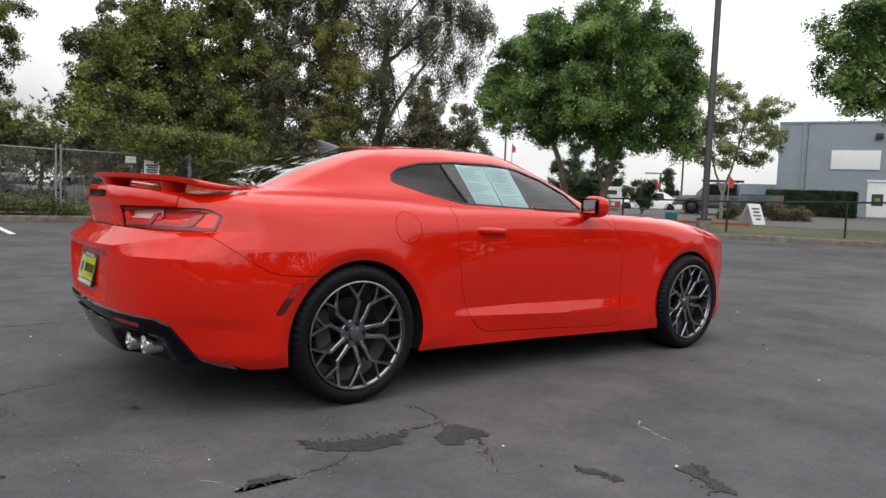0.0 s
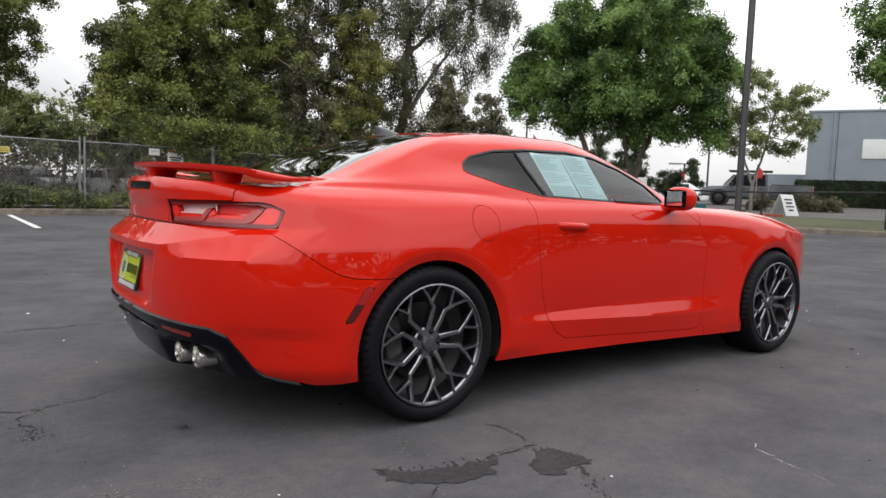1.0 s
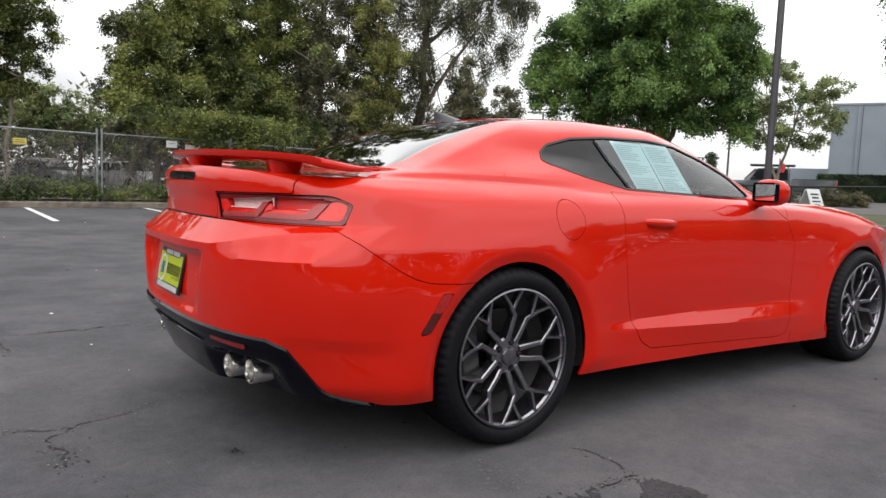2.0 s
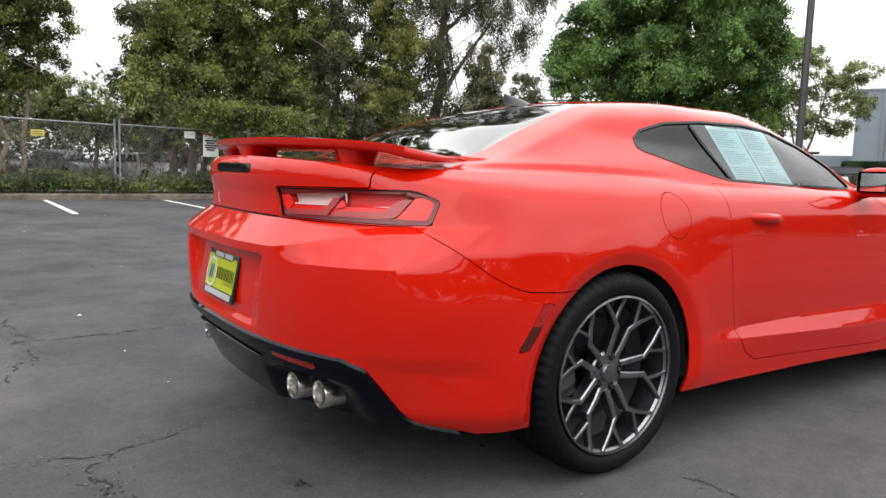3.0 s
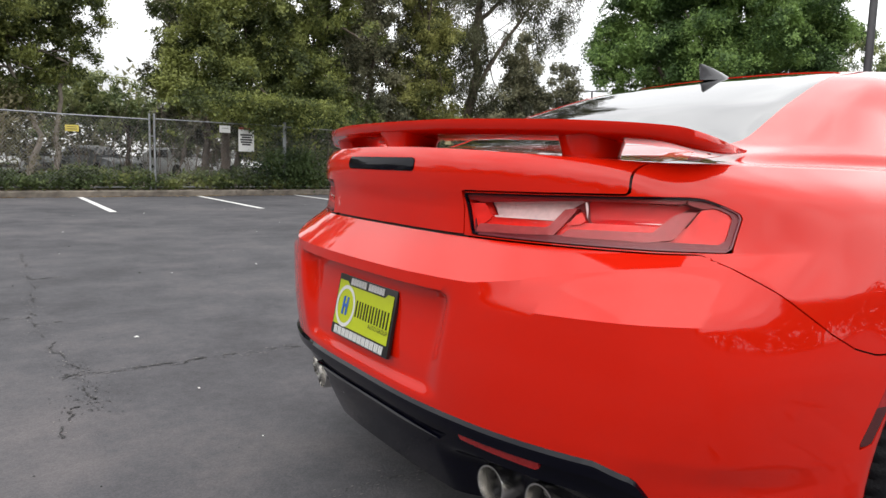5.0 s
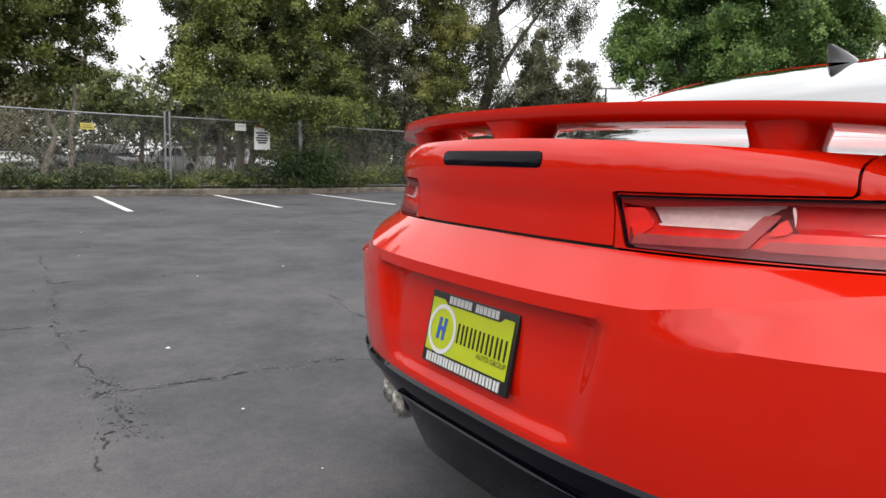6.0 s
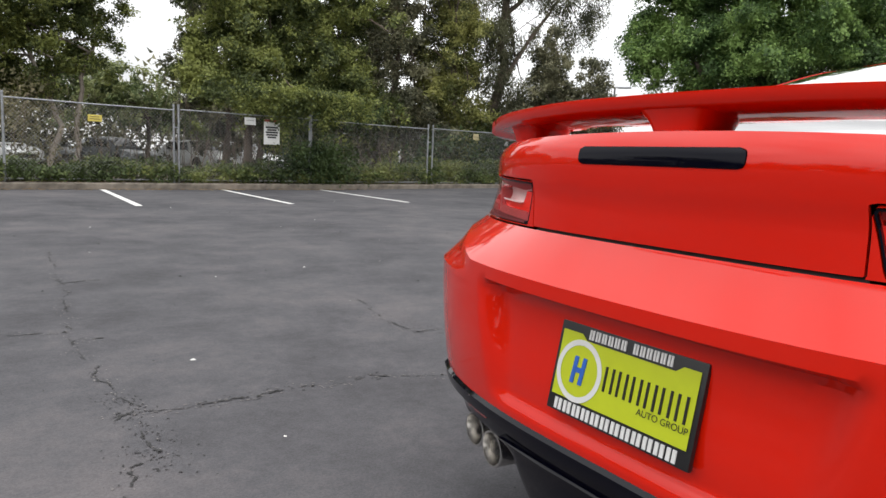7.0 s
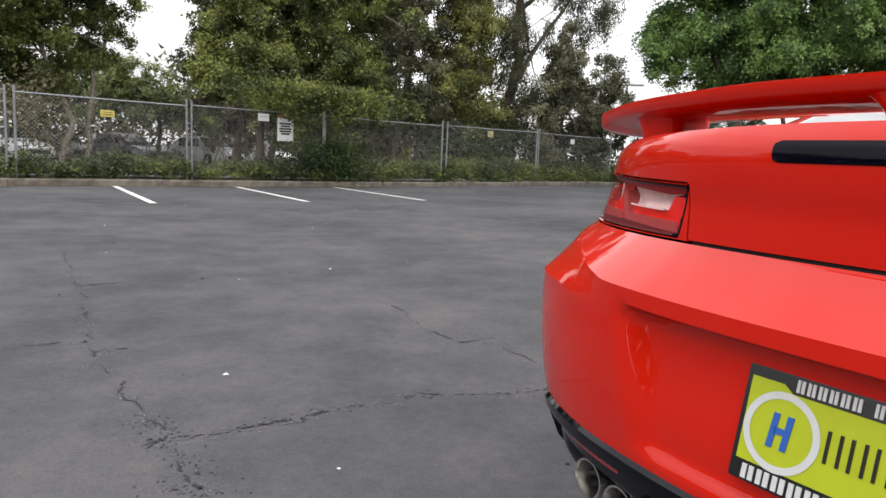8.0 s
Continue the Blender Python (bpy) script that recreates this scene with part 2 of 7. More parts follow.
def part(name, bm, mat, parent=None, label="", smooth=True, sharp=35):
    me = bpy.data.meshes.new(name)
    bm.to_mesh(me)
    bm.free()
    me.materials.append(mat)
    if smooth:
        me.polygons.foreach_set("use_smooth", [True] * len(me.polygons))
        me.set_sharp_from_angle(angle=radians(sharp))
    ob = new(name, me)
    if parent:
        ob.parent = parent
    if label:
        ob["label"] = label
    return ob


def empty(name, x=0, y=0, z=0, rz=0):
    ob = new(name)
    ob.matrix_world = pose(x, y, z, 0, 0, rz)
    return ob


def add_box(bm, size, m=None, bevel=0.0, seg=2):
    r = bmesh.ops.create_cube(bm, size=1.0)
    vs = r["verts"]
    bmesh.ops.scale(bm, vec=size, verts=vs)
    if bevel > 0:
        es = list({e for v in vs for e in v.link_edges})
        r2 = bmesh.ops.bevel(bm, geom=es, offset=bevel, segments=seg, profile=0.7, affect="EDGES")
        vs = list({v for f in r2["faces"] for v in f.verts} | {v for v in vs if v.is_valid})
    if m is not None:
        bmesh.ops.transform(bm, matrix=m, verts=vs)
    return vs


def box(name, size, m, mat, parent=None, bevel=0.0, label="", seg=2):
    bm = bmesh.new()
    add_box(bm, size, m, bevel, seg)
    return part(name, bm, mat, parent, label)


def lathe(profile, n=64, axis="z"):
    """Verts and faces of a profile [(r, h)] turned round an axis."""
    vs, fs = [], []
    k = len(profile)
    for i in range(n):
        a = 2 * math.pi * i / n
        for r, hh in profile:
            c, s = r * math.cos(a), r * math.sin(a)
            vs.append((c, s, hh) if axis == "z" else (c, hh, s))
    for i in range(n):
        j = (i + 1) % n
        for q in range(k - 1):
            f = (i * k + q, j * k + q, j * k + q + 1, i * k + q + 1)
            fs.append(f if axis == "z" else f[::-1])
    return vs, fs


def tube(bm, pts, rad, n=8, caps=True):
    """A tube along a polyline; rad is a number or one radius a point."""
    pts = [Vector(p) for p in pts]
    rad = [rad] * len(pts) if not isinstance(rad, (list, tuple)) else rad
    rings = []
    for i, p in enumerate(pts):
        d = (pts[min(i + 1, len(pts) - 1)] - pts[max(i - 1, 0)]).normalized()
        a = d.orthogonal().normalized() if i == 0 else (prev - d * prev.dot(d)).normalized()
        prev = a
        b = d.cross(a)
        rings.append([bm.verts.new(p + (a * math.cos(2 * math.pi * j / n) + b * math.sin(2 * math.pi * j / n)) * rad[i]) for j in range(n)])
    for r0, r1 in zip(rings, rings[1:]):
        for j in range(n):
            bm.faces.new((r0[j], r0[(j + 1) % n], r1[(j + 1) % n], r1[j]))
    if caps:
        bm.faces.new(rings[0][::-1])
        bm.faces.new(rings[-1])


def curve_keys(keys, x):
    """Monotone cubic through [(x, y)], flat beyond the ends."""
    kx = np.array([k[0] for k in keys], float)
    ky = np.array([k[1] for k in keys], float)
    x = np.clip(np.asarray(x, float), kx[0], kx[-1])
    if len(kx) == 1:
        return np.full(x.shape, ky[0])
    dx, dy = np.diff(kx), np.diff(ky)
    s = dy / dx
    d = np.empty_like(kx)
    d[0], d[-1] = s[0], s[-1]
    for i in range(1, len(kx) - 1):
        if s[i - 1] * s[i] <= 0:
            d[i] = 0
        else:
            w1, w2 = 2 * dx[i] + dx[i - 1], dx[i] + 2 * dx[i - 1]
            d[i] = (w1 + w2) / (w1 / s[i - 1] + w2 / s[i])
    i = np.clip(np.searchsorted(kx, x, side="right") - 1, 0, len(kx) - 2)
    t = (x - kx[i]) / dx[i]
    return ((2 * t**3 - 3 * t**2 + 1) * ky[i] + (t**3 - 2 * t**2 + t) * dx[i] * d[i]
            + (-2 * t**3 + 3 * t**2) * ky[i + 1] + (t**3 - t**2) * dx[i] * d[i + 1])


def polygon_distance(poly, px, py):
    """Signed distance to a polygon, negative inside."""
    px, py = np.asarray(px, float), np.asarray(py, float)
    best = np.full(px.shape, 1e9)
    inside = np.zeros(px.shape, bool)
    n = len(poly)
    for i in range(n):
        (ax, ay), (bx, by) = poly[i], poly[(i + 1) % n]
        ex, ey = bx - ax, by - ay
        t = np.clip(((px - ax) * ex + (py - ay) * ey) / (ex * ex + ey * ey), 0, 1)
        best = np.minimum(best, np.hypot(px - ax - t * ex, py - ay - t * ey))
        if ay != by:
            cross = ((ay > py) != (by > py)) & (px < (bx - ax) * (py - ay) / (by - ay) + ax)
            inside ^= cross
    return np.where(inside, -best, best)


def smooth_step(a, b, x):
    t = np.clip((np.asarray(x, float) - a) / (b - a), 0, 1)
    return t * t * (3 - 2 * t)

# ---- the car's skin: rings of design lines round the body, from the sill to the roof ----
HUBS = ((0.0, 0.345), (2.811, 0.345))
N_REAR, N_SIDE, N_FRONT = 84, 300, 40


def ring(xr, cr, zr, width, height, xf, cf, zf, soft):
    """One line round half the car: across the tail (x = xr + cr w^3), round the corner, along the side, across the nose."""
    def corner(x0, c):
        w = 0.7
        for _ in range(80):
            w = 0.5 * w + 0.5 * float(curve_keys(width, x0 + c * w**3))
        return w, x0 + c * w**3
    wa, xa = corner(xr, cr)
    wb, xb = corner(xf, cf)
    s = np.linspace(0, 1, N_REAR, endpoint=False)
    w1 = wa * s
    za, zb = float(curve_keys(height, xa)), float(curve_keys(height, xb))
    rear = np.stack([xr + cr * w1**3, w1, zr + (za - zr) * s**2], 1)
    x2 = xa + (xb - xa) * np.linspace(0, 1, N_SIDE, endpoint=False)
    side = np.stack([x2, curve_keys(width, x2), curve_keys(height, x2)], 1)
    s = np.linspace(1, 0, N_FRONT)
    w3 = wb * s
    front = np.stack([xf + cf * w3**3, w3, zf + (zb - zf) * s**2], 1)
    p = np.concatenate([rear, side, front])
    ext = np.concatenate([p[:0:-1] * (1, -1, 1), p])
    step = np.r_[0, np.linalg.norm(np.diff(ext, axis=0), axis=1)]
    arc = np.cumsum(step)
    wt = np.r_[step[1:], step[-1]] + step
    n0 = len(p) - 1
    sc = (arc[n0 + N_REAR], arc[n0 + N_REAR + N_SIDE])
    here = arc[n0:]
    sig = soft * np.maximum(np.exp(-((here - sc[0]) / (1.6 * soft)) ** 2), np.exp(-((here - sc[1]) / (1.6 * soft)) ** 2)) + 0.002
    kern = np.exp(-0.5 * ((arc[None, :] - here[:, None]) / sig[:, None]) ** 2) * wt[None, :]
    kern /= kern.sum(1, keepdims=True)
    q = kern @ ext
    q[0, 1] = q[-1, 1] = 0
    return q


def build_skin():
    L = []
    # sill and bumper underside
    L.append(ring(-0.95, 0.42, 0.235,
                  [(-0.8, 0.73), (-0.65, 0.82), (-0.42, 0.905), (0.0, 0.915), (0.41, 0.918), (0.8, 0.905), (1.4, 0.885), (2.0, 0.888), (2.4, 0.905), (2.81, 0.91), (3.2, 0.87), (3.55, 0.74)],
                  [(-0.75, 0.235), (-0.42, 0.222), (0.41, 0.225), (1.25, 0.205), (2.4, 0.178), (3.5, 0.17)], 3.70, -0.6, 0.17, 0.06))
    # lower flank
    L.append(ring(-1.0, 0.40, 0.345,
                  [(-0.85, 0.76), (-0.72, 0.845), (-0.42, 0.93), (0.0, 0.94), (0.41, 0.936), (0.8, 0.912), (1.4, 0.897), (2.0, 0.898), (2.4, 0.918), (2.81, 0.925), (3.2, 0.89), (3.55, 0.76)],
                  [(-0.8, 0.32), (-0.42, 0.29), (0.41, 0.30), (1.0, 0.285), (2.4, 0.25), (3.5, 0.25)], 3.76, -0.6, 0.27, 0.07))
    # blade over the sill: lip, then the ledge above it
    L.append(ring(-1.03, 0.38, 0.45,
                  [(-0.86, 0.785), (-0.75, 0.85), (-0.6, 0.90), (-0.42, 0.938), (0.0, 0.947), (0.41, 0.938), (0.62, 0.926), (0.8, 0.920), (1.4, 0.912), (2.0, 0.910), (2.3, 0.915), (2.81, 0.928), (3.2, 0.872), (3.55, 0.74)],
                  [(-0.8, 0.435), (-0.42, 0.40), (0.41, 0.400), (0.7, 0.388), (1.7, 0.345), (2.2, 0.335), (3.5, 0.34)], 3.78, -0.6, 0.38, 0.07))
    L.append(ring(-1.035, 0.37, 0.49,
                  [(-0.87, 0.798), (-0.77, 0.86), (-0.6, 0.911), (-0.42, 0.94), (0.0, 0.949), (0.41, 0.937), (0.62, 0.916), (0.8, 0.894), (1.4, 0.880), (1.8, 0.882), (2.05, 0.892), (2.4, 0.915), (2.81, 0.928), (3.2, 0.872), (3.55, 0.74)],
                  [(-0.8, 0.475), (-0.42, 0.45), (0.41, 0.435), (0.7, 0.425), (1.7, 0.425), (2.2, 0.43), (3.5, 0.43)], 3.79, -0.6, 0.43, 0.07))
    # waist of the bumper, widest line of the haunch
    L.append(ring(-1.045, 0.36, 0.60,
                  [(-0.88, 0.80), (-0.79, 0.862), (-0.6, 0.917), (-0.42, 0.942), (-0.2, 0.95), (0.0, 0.95), (0.45, 0.932), (0.8, 0.905), (1.4, 0.889), (2.0, 0.893), (2.45, 0.914), (2.81, 0.928), (3.2, 0.875), (3.55, 0.75)],
                  [(-0.8, 0.60), (3.5, 0.60)], 3.80, -0.6, 0.58, 0.06))
    # crease of the rear bumper, flank below the handle
    L.append(ring(-1.048, 0.38, 0.755,
                  [(-0.88, 0.785), (-0.79, 0.84), (-0.6, 0.892), (-0.42, 0.921), (-0.2, 0.936), (0.0, 0.936), (0.45, 0.918), (0.8, 0.899), (1.4, 0.886), (2.0, 0.888), (2.45, 0.91), (2.81, 0.92), (3.2, 0.865), (3.55, 0.74)],
                  [(-0.8, 0.765), (-0.5, 0.765), (0.4, 0.765), (2.0, 0.755), (2.81, 0.745), (3.5, 0.72)], 3.79, -0.6, 0.71, 0.06))
    # foot of the tail lamps, shoulder
    L.append(ring(-0.961, 0.48, 0.838,
                  [(-0.8, 0.77), (-0.7, 0.803), (-0.55, 0.858), (-0.42, 0.888), (-0.2, 0.91), (0.0, 0.913), (0.45, 0.905), (0.8, 0.89), (1.4, 0.877), (2.0, 0.879), (2.45, 0.898), (2.81, 0.905), (3.2, 0.865), (3.55, 0.75)],
                  [(-0.8, 0.83), (-0.5, 0.845), (0.0, 0.86), (0.6, 0.865), (2.0, 0.855), (2.81, 0.835), (3.5, 0.77)], 3.76, -0.6, 0.76, 0.10))
    # head of the tail lamps
    L.append(ring(-0.966, 0.61, 0.930,
                  [(-0.75, 0.75), (-0.65, 0.79), (-0.5, 0.835), (-0.3, 0.862), (0.0, 0.876), (0.45, 0.875), (0.8, 0.865), (1.4, 0.856), (2.0, 0.858), (2.45, 0.866), (2.81, 0.865), (3.2, 0.82), (3.55, 0.70)],
                  [(-0.75, 0.945), (-0.4, 0.938), (0.0, 0.935), (0.8, 0.925), (2.0, 0.92), (2.45, 0.908), (2.81, 0.885), (3.5, 0.80)], 3.70, -0.6, 0.80, 0.10))
    # lip of the boot lid, belt line
    L.append(ring(-0.960, 0.66, 1.030,
                  [(-0.75, 0.665), (-0.55, 0.735), (-0.3, 0.775), (0.0, 0.80), (0.45, 0.815), (0.8, 0.818), (1.4, 0.814), (1.75, 0.806), (2.1, 0.79), (2.45, 0.775), (2.81, 0.76), (3.2, 0.70), (3.55, 0.56)],
                  [(-0.75, 1.002), (-0.4, 1.003), (0.0, 0.999), (0.8, 0.972), (1.75, 0.965), (2.1, 0.958), (2.45, 0.952), (2.81, 0.930), (3.2, 0.885), (3.5, 0.84)], 3.58, -0.6, 0.82, 0.09))
    # foot of the glasshouse
    L.append(ring(-0.47, 0.18, 1.050,
                  [(-0.45, 0.655), (-0.2, 0.715), (0.1, 0.748), (0.4, 0.765), (0.8, 0.786), (1.4, 0.79), (1.75, 0.775), (1.95, 0.74), (2.1, 0.68)],
                  [(-0.45, 1.041), (-0.1, 1.050), (0.3, 1.045), (0.8, 1.01), (1.4, 0.995), (2.1, 0.985)], 2.16, -0.35, 1.005, 0.10))
    # half-way up the glass
    L.append(ring(-0.10, 0.14, 1.192,
                  [(-0.1, 0.585), (0.1, 0.63), (0.4, 0.664), (0.8, 0.702), (1.2, 0.714), (1.6, 0.70), (1.85, 0.64)],
                  [(-0.1, 1.174), (0.3, 1.14), (0.8, 1.125), (1.3, 1.118), (1.85, 1.10)], 1.82, -0.3, 1.165, 0.09))
    # roof rail
    L.append(ring(0.22, 0.12, 1.287,
                  [(0.2, 0.505), (0.4, 0.555), (0.75, 0.605), (1.05, 0.615), (1.35, 0.595), (1.6, 0.54)],
                  [(0.2, 1.272), (0.5, 1.258), (0.8, 1.262), (1.1, 1.262), (1.4, 1.232), (1.6, 1.20)], 1.56, -0.25, 1.262, 0.08))
    L.append(ring(0.36, 0.20, 1.312,
                  [(0.3, 0.40), (0.8, 0.48), (1.2, 0.48), (1.5, 0.42)],
                  [(0.3, 1.297), (0.8, 1.315), (1.1, 1.315), (1.5, 1.272)], 1.45, -0.2, 1.292, 0.08))
    L.append(ring(0.55, 0.20, 1.333,
                  [(0.5, 0.20), (0.9, 0.24), (1.35, 0.20)],
                  [(0.5, 1.328), (0.9, 1.338), (1.35, 1.314)], 1.33, -0.2, 1.318, 0.05))
    top = ring(0.62, 0.0, 1.339, [(0.5, 0.01), (1.3, 0.01)], [(0.6, 1.338), (0.9, 1.343), (1.3, 1.325)], 1.28, 0.0, 1.326, 0.01)
    top[:, 1] = 0
    L.append(top)
    L = np.stack(L)                                   # ring, column, xyz
    spans = [(0, 2, 9), (2, 3, 5), (3, 5, 13), (5, 8, 15), (8, 14, 13)]   # smooth stretches between creases
    rows, ks = [], []
    for a, b, n in spans:
        seg = L[a:b + 1]
        m = b - a
        chord = np.r_[0, np.cumsum([max(0.01, float(np.median(np.linalg.norm(seg[i + 1] - seg[i], axis=1)))) for i in range(m)])]
        for i in range(m):
            for j in range(n):
                t = (i + j / n)
                ks.append(a + t)
                row = spline_rows(chord, seg, chord[i] + (chord[i + 1] - chord[i]) * j / n)
                if (a, b) == (5, 8):     # flat shelf across the tail, one smooth shoulder along the side
                    tail = smooth_step(-0.74, -0.95, L[5][:, 0])[:, None]
                    if i == 0:
                        hard = seg[0] * (1 - j / n) + seg[1] * (j / n)
                    else:
                        hard = spline_rows(chord[1:], seg[1:], chord[i] + (chord[i + 1] - chord[i]) * j / n)
                    row = row * (1 - tail) + hard * tail
                rows.append(row)
    rows.append(L[-1])
    ks.append(14.0)
    g = np.stack(rows)
    k = np.repeat(np.array(ks)[:, None], g.shape[1], 1)
    # recess for the plate, deepest under its upper edge
    x, w, z = g[..., 0], g[..., 1], g[..., 2]
    hole = smooth_step(0.415, 0.335, w + 0.22 * (0.71 - z)) * smooth_step(0.727, 0.713, z) * smooth_step(0.478, 0.512, z) * (0.45 + 0.55 * smooth_step(0.50, 0.69, z)) * (x < -0.8)
    sl = np.clip((k - 6.5) / 1.5, 0, 1)
    lip = 6.75 * sl**2 * (1 - sl) * smooth_step(-0.62, -0.82, x)
    # towards the corners the shelf's edge climbs to the lamp's foot, and a second edge starts below it
    r4, r5, r6 = (int(np.argmin(np.abs(np.array(ks) - q))) for q in (4 + 10 / 13, 5.0, 6.0))
    climb = 0.74 * smooth_step(0.42, 0.82, w[r5]) * smooth_step(-0.60, -0.78, x[r5])
    foot, edge, top_edge = g[r4].copy(), g[r5].copy(), g[r6].copy()
    edge = edge + (top_edge - edge) * climb[:, None]
    foot[:, 0] -= 0.010 * climb
    for i in range(r4 - 9, r4):
        g[i, :, 0] -= 0.010 * climb * smooth_step(r4 - 10, r4 + 2, float(i))
    for i in range(r4, r6 + 1):
        if i <= r5:
            t = (i - r4) / (r5 - r4)
            lifted = foot * (1 - t) + edge * t
            lifted[:, 0] += 0.022 * t * (1 - t) * climb
        else:
            t = (i - r5) / (r6 - r5)
            lifted = edge * (1 - t) + top_edge * t
        use = np.clip(climb / 0.05, 0, 1)[:, None]
        g[i] = g[i] * (1 - use) + lifted * use
    x, w, z = g[..., 0], g[..., 1], g[..., 2]
    # the valance draws in round the exhaust tips
    bay = smooth_step(0.30, 0.44, w) * smooth_step(0.74, 0.60, w) * smooth_step(0.372, 0.335, z) * (x < -0.7)
    g[..., 0] = x + 0.040 * hole - 0.016 * lip + 0.055 * bay
    hollow = np.sin(np.pi * np.clip((k - 8.0) / 0.75, 0, 1)) * smooth_step(-0.66, -0.44, x) * smooth_step(0.55, -0.05, x)
    g[..., 1] = g[..., 1] - 0.008 * hollow
    g[..., 2] = g[..., 2] - 0.005 * hollow
    # wheel arches: a flat lip turned under a soft flare
    for hx, _ in HUBS:
        r = np.hypot(x - hx - 0.014, z - 0.330)
        side = (w > 0.5) * smooth_step(0.20, 0.30, z) * smooth_step(7.0, 6.0, k)
        swell = np.where(r > 0.424, 0.010 * np.exp(-((r - 0.424) / 0.085) ** 2), 0.010 - 0.42 * (0.424 - np.maximum(r, 0.376)))
        g[..., 1] = g[..., 1] + side * swell
    nv, nu = k.shape
    V = np.concatenate([g.reshape(-1, 3), k.reshape(-1, 1)], 1)
    idx = np.arange(nv * nu).reshape(nv, nu)
    F = np.stack([idx[:-1, :-1], idx[:-1, 1:], idx[1:, 1:], idx[1:, :-1]], -1).reshape(-1, 4)
    return V, [tuple(f) for f in F.tolist()], g


def spline_rows(chord, seg, t):
    """Monotone cubic over the rings, for all columns at once."""
    n = len(chord)
    if n == 2:
        f = (t - chord[0]) / (chord[1] - chord[0])
        return seg[0] * (1 - f) + seg[1] * f
    h = np.diff(chord)
    s = np.diff(seg, axis=0) / h[:, None, None]
    d = np.empty_like(seg)
    d[0], d[-1] = 1.5 * s[0], 1.5 * s[-1]
    for i in range(1, n - 1):
        w1, w2 = 2 * h[i] + h[i - 1], h[i] + 2 * h[i - 1]
        prod = s[i - 1] * s[i]
        with np.errstate(divide="ignore", invalid="ignore"):
            har = (w1 + w2) / (w1 / s[i - 1] + w2 / s[i])
        d[i] = np.where(prod > 1e-12, har, 0.35 * (s[i - 1] * h[i] + s[i] * h[i - 1]) / (h[i] + h[i - 1]))
    d[0] = 1.5 * s[0] - 0.5 * d[1]
    d[-1] = 1.5 * s[-1] - 0.5 * d[-2]
    i = int(np.clip(np.searchsorted(chord, t, side="right") - 1, 0, n - 2))
    f = (t - chord[i]) / h[i]
    return ((2 * f**3 - 3 * f**2 + 1) * seg[i] + (f**3 - 2 * f**2 + f) * h[i] * d[i]
            + (-2 * f**3 + 3 * f**2) * seg[i + 1] + (f**3 - f**2) * h[i] * d[i + 1])


def clip_skin(V, F, field):
    """The part of a skin where field(V) <= 0, cut cleanly along the zero line."""
    d = field(V)
    d = np.where(np.abs(d) < 1e-7, -1e-7, d)
    inside = d <= 0
    ins = inside.tolist()
    out_f, extra, cut = [], [], {}
    n = len(V)

    def meet(i, j):
        key = (i, j) if i < j else (j, i)
        if key not in cut:
            t = d[key[0]] / (d[key[0]] - d[key[1]])
            cut[key] = n + len(extra)
            extra.append(V[key[0]] * (1 - t) + V[key[1]] * t)
        return cut[key]
    for f in F:
        c = sum(ins[i] for i in f)
        if c == 0:
            continue
        if c == len(f):
            out_f.append(f)
            continue
        g = []
        for a, b in zip(f, f[1:] + f[:1]):
            if ins[a]:
                g.append(a)
            if ins[a] != ins[b]:
                g.append(meet(a, b))
        if len(g) > 2:
            out_f.append(tuple(g))
    V2 = np.concatenate([V, np.array(extra)]) if extra else V
    used = sorted({i for f in out_f for i in f})
    remap = dict(zip(used, range(len(used))))
    return V2[used], [tuple(remap[i] for i in f) for f in out_f]


def skin_panel(name, fields, mat, parent, side, offset=0.0, flange=0.010, label="", source=None):
    """A panel cut out of the skin, with its edges turned inwards. side: -1 right, 1 left, 0 across the whole car."""
    V, F = source if source else (SKIN_V, SKIN_F)
    for f in fields:
        V, F = clip_skin(V, F, f)
        if not F:
            return None
    bm = bmesh.new()
    for sg in ((-1, 1) if side == 0 else (side,)):
        vs = [bm.verts.new((p[0], sg * p[1], p[2])) for p in V]
        for f in F:
            try:
                bm.faces.new([vs[i] for i in (f if sg < 0 else f[::-1])])
            except ValueError:
                pass
    bmesh.ops.remove_doubles(bm, verts=bm.verts, dist=0.0004)
    bmesh.ops.dissolve_degenerate(bm, edges=bm.edges, dist=0.0003)
    bm.normal_update()
    if callable(offset):
        amount = offset(np.array([(v.co.x, abs(v.co.y), v.co.z, 0.0) for v in bm.verts]))
        for v, nrm, a in [(v, v.normal.copy(), float(amount[i])) for i, v in enumerate(bm.verts)]:
            v.co += nrm * a
    elif offset:
        for v, nrm in [(v, v.normal.copy()) for v in bm.verts]:
            v.co += nrm * offset
    if flange:
        rim = [e for e in bm.edges if len(e.link_faces) == 1 and max(abs(v.co.y) for v in e.verts) > 1e-4]
        twin = {}
        for e in rim:
            for v in e.verts:
                if v not in twin:
                    twin[v] = v.co - v.normal * flange
        twin = {v: bm.verts.new(c) for v, c in twin.items()}
        for e in rim:
            lp = e.link_loops[0]
            a, b = lp.vert, lp.link_loop_next.vert
            bm.faces.new((b, a, twin[a], twin[b]))
            e.smooth = False
    me = bpy.data.meshes.new(name)
    bm.to_mesh(me)
    bm.free()
    me.polygons.foreach_set("use_smooth", [True] * len(me.polygons))
    me.set_sharp_from_angle(angle=radians(32))
    me.materials.append(mat)
    ob = new(name, me)
    ob.parent = parent
    if label:
        ob["label"] = label
    return ob


SKIN_V, SKIN_F, SKIN_GRID = build_skin()

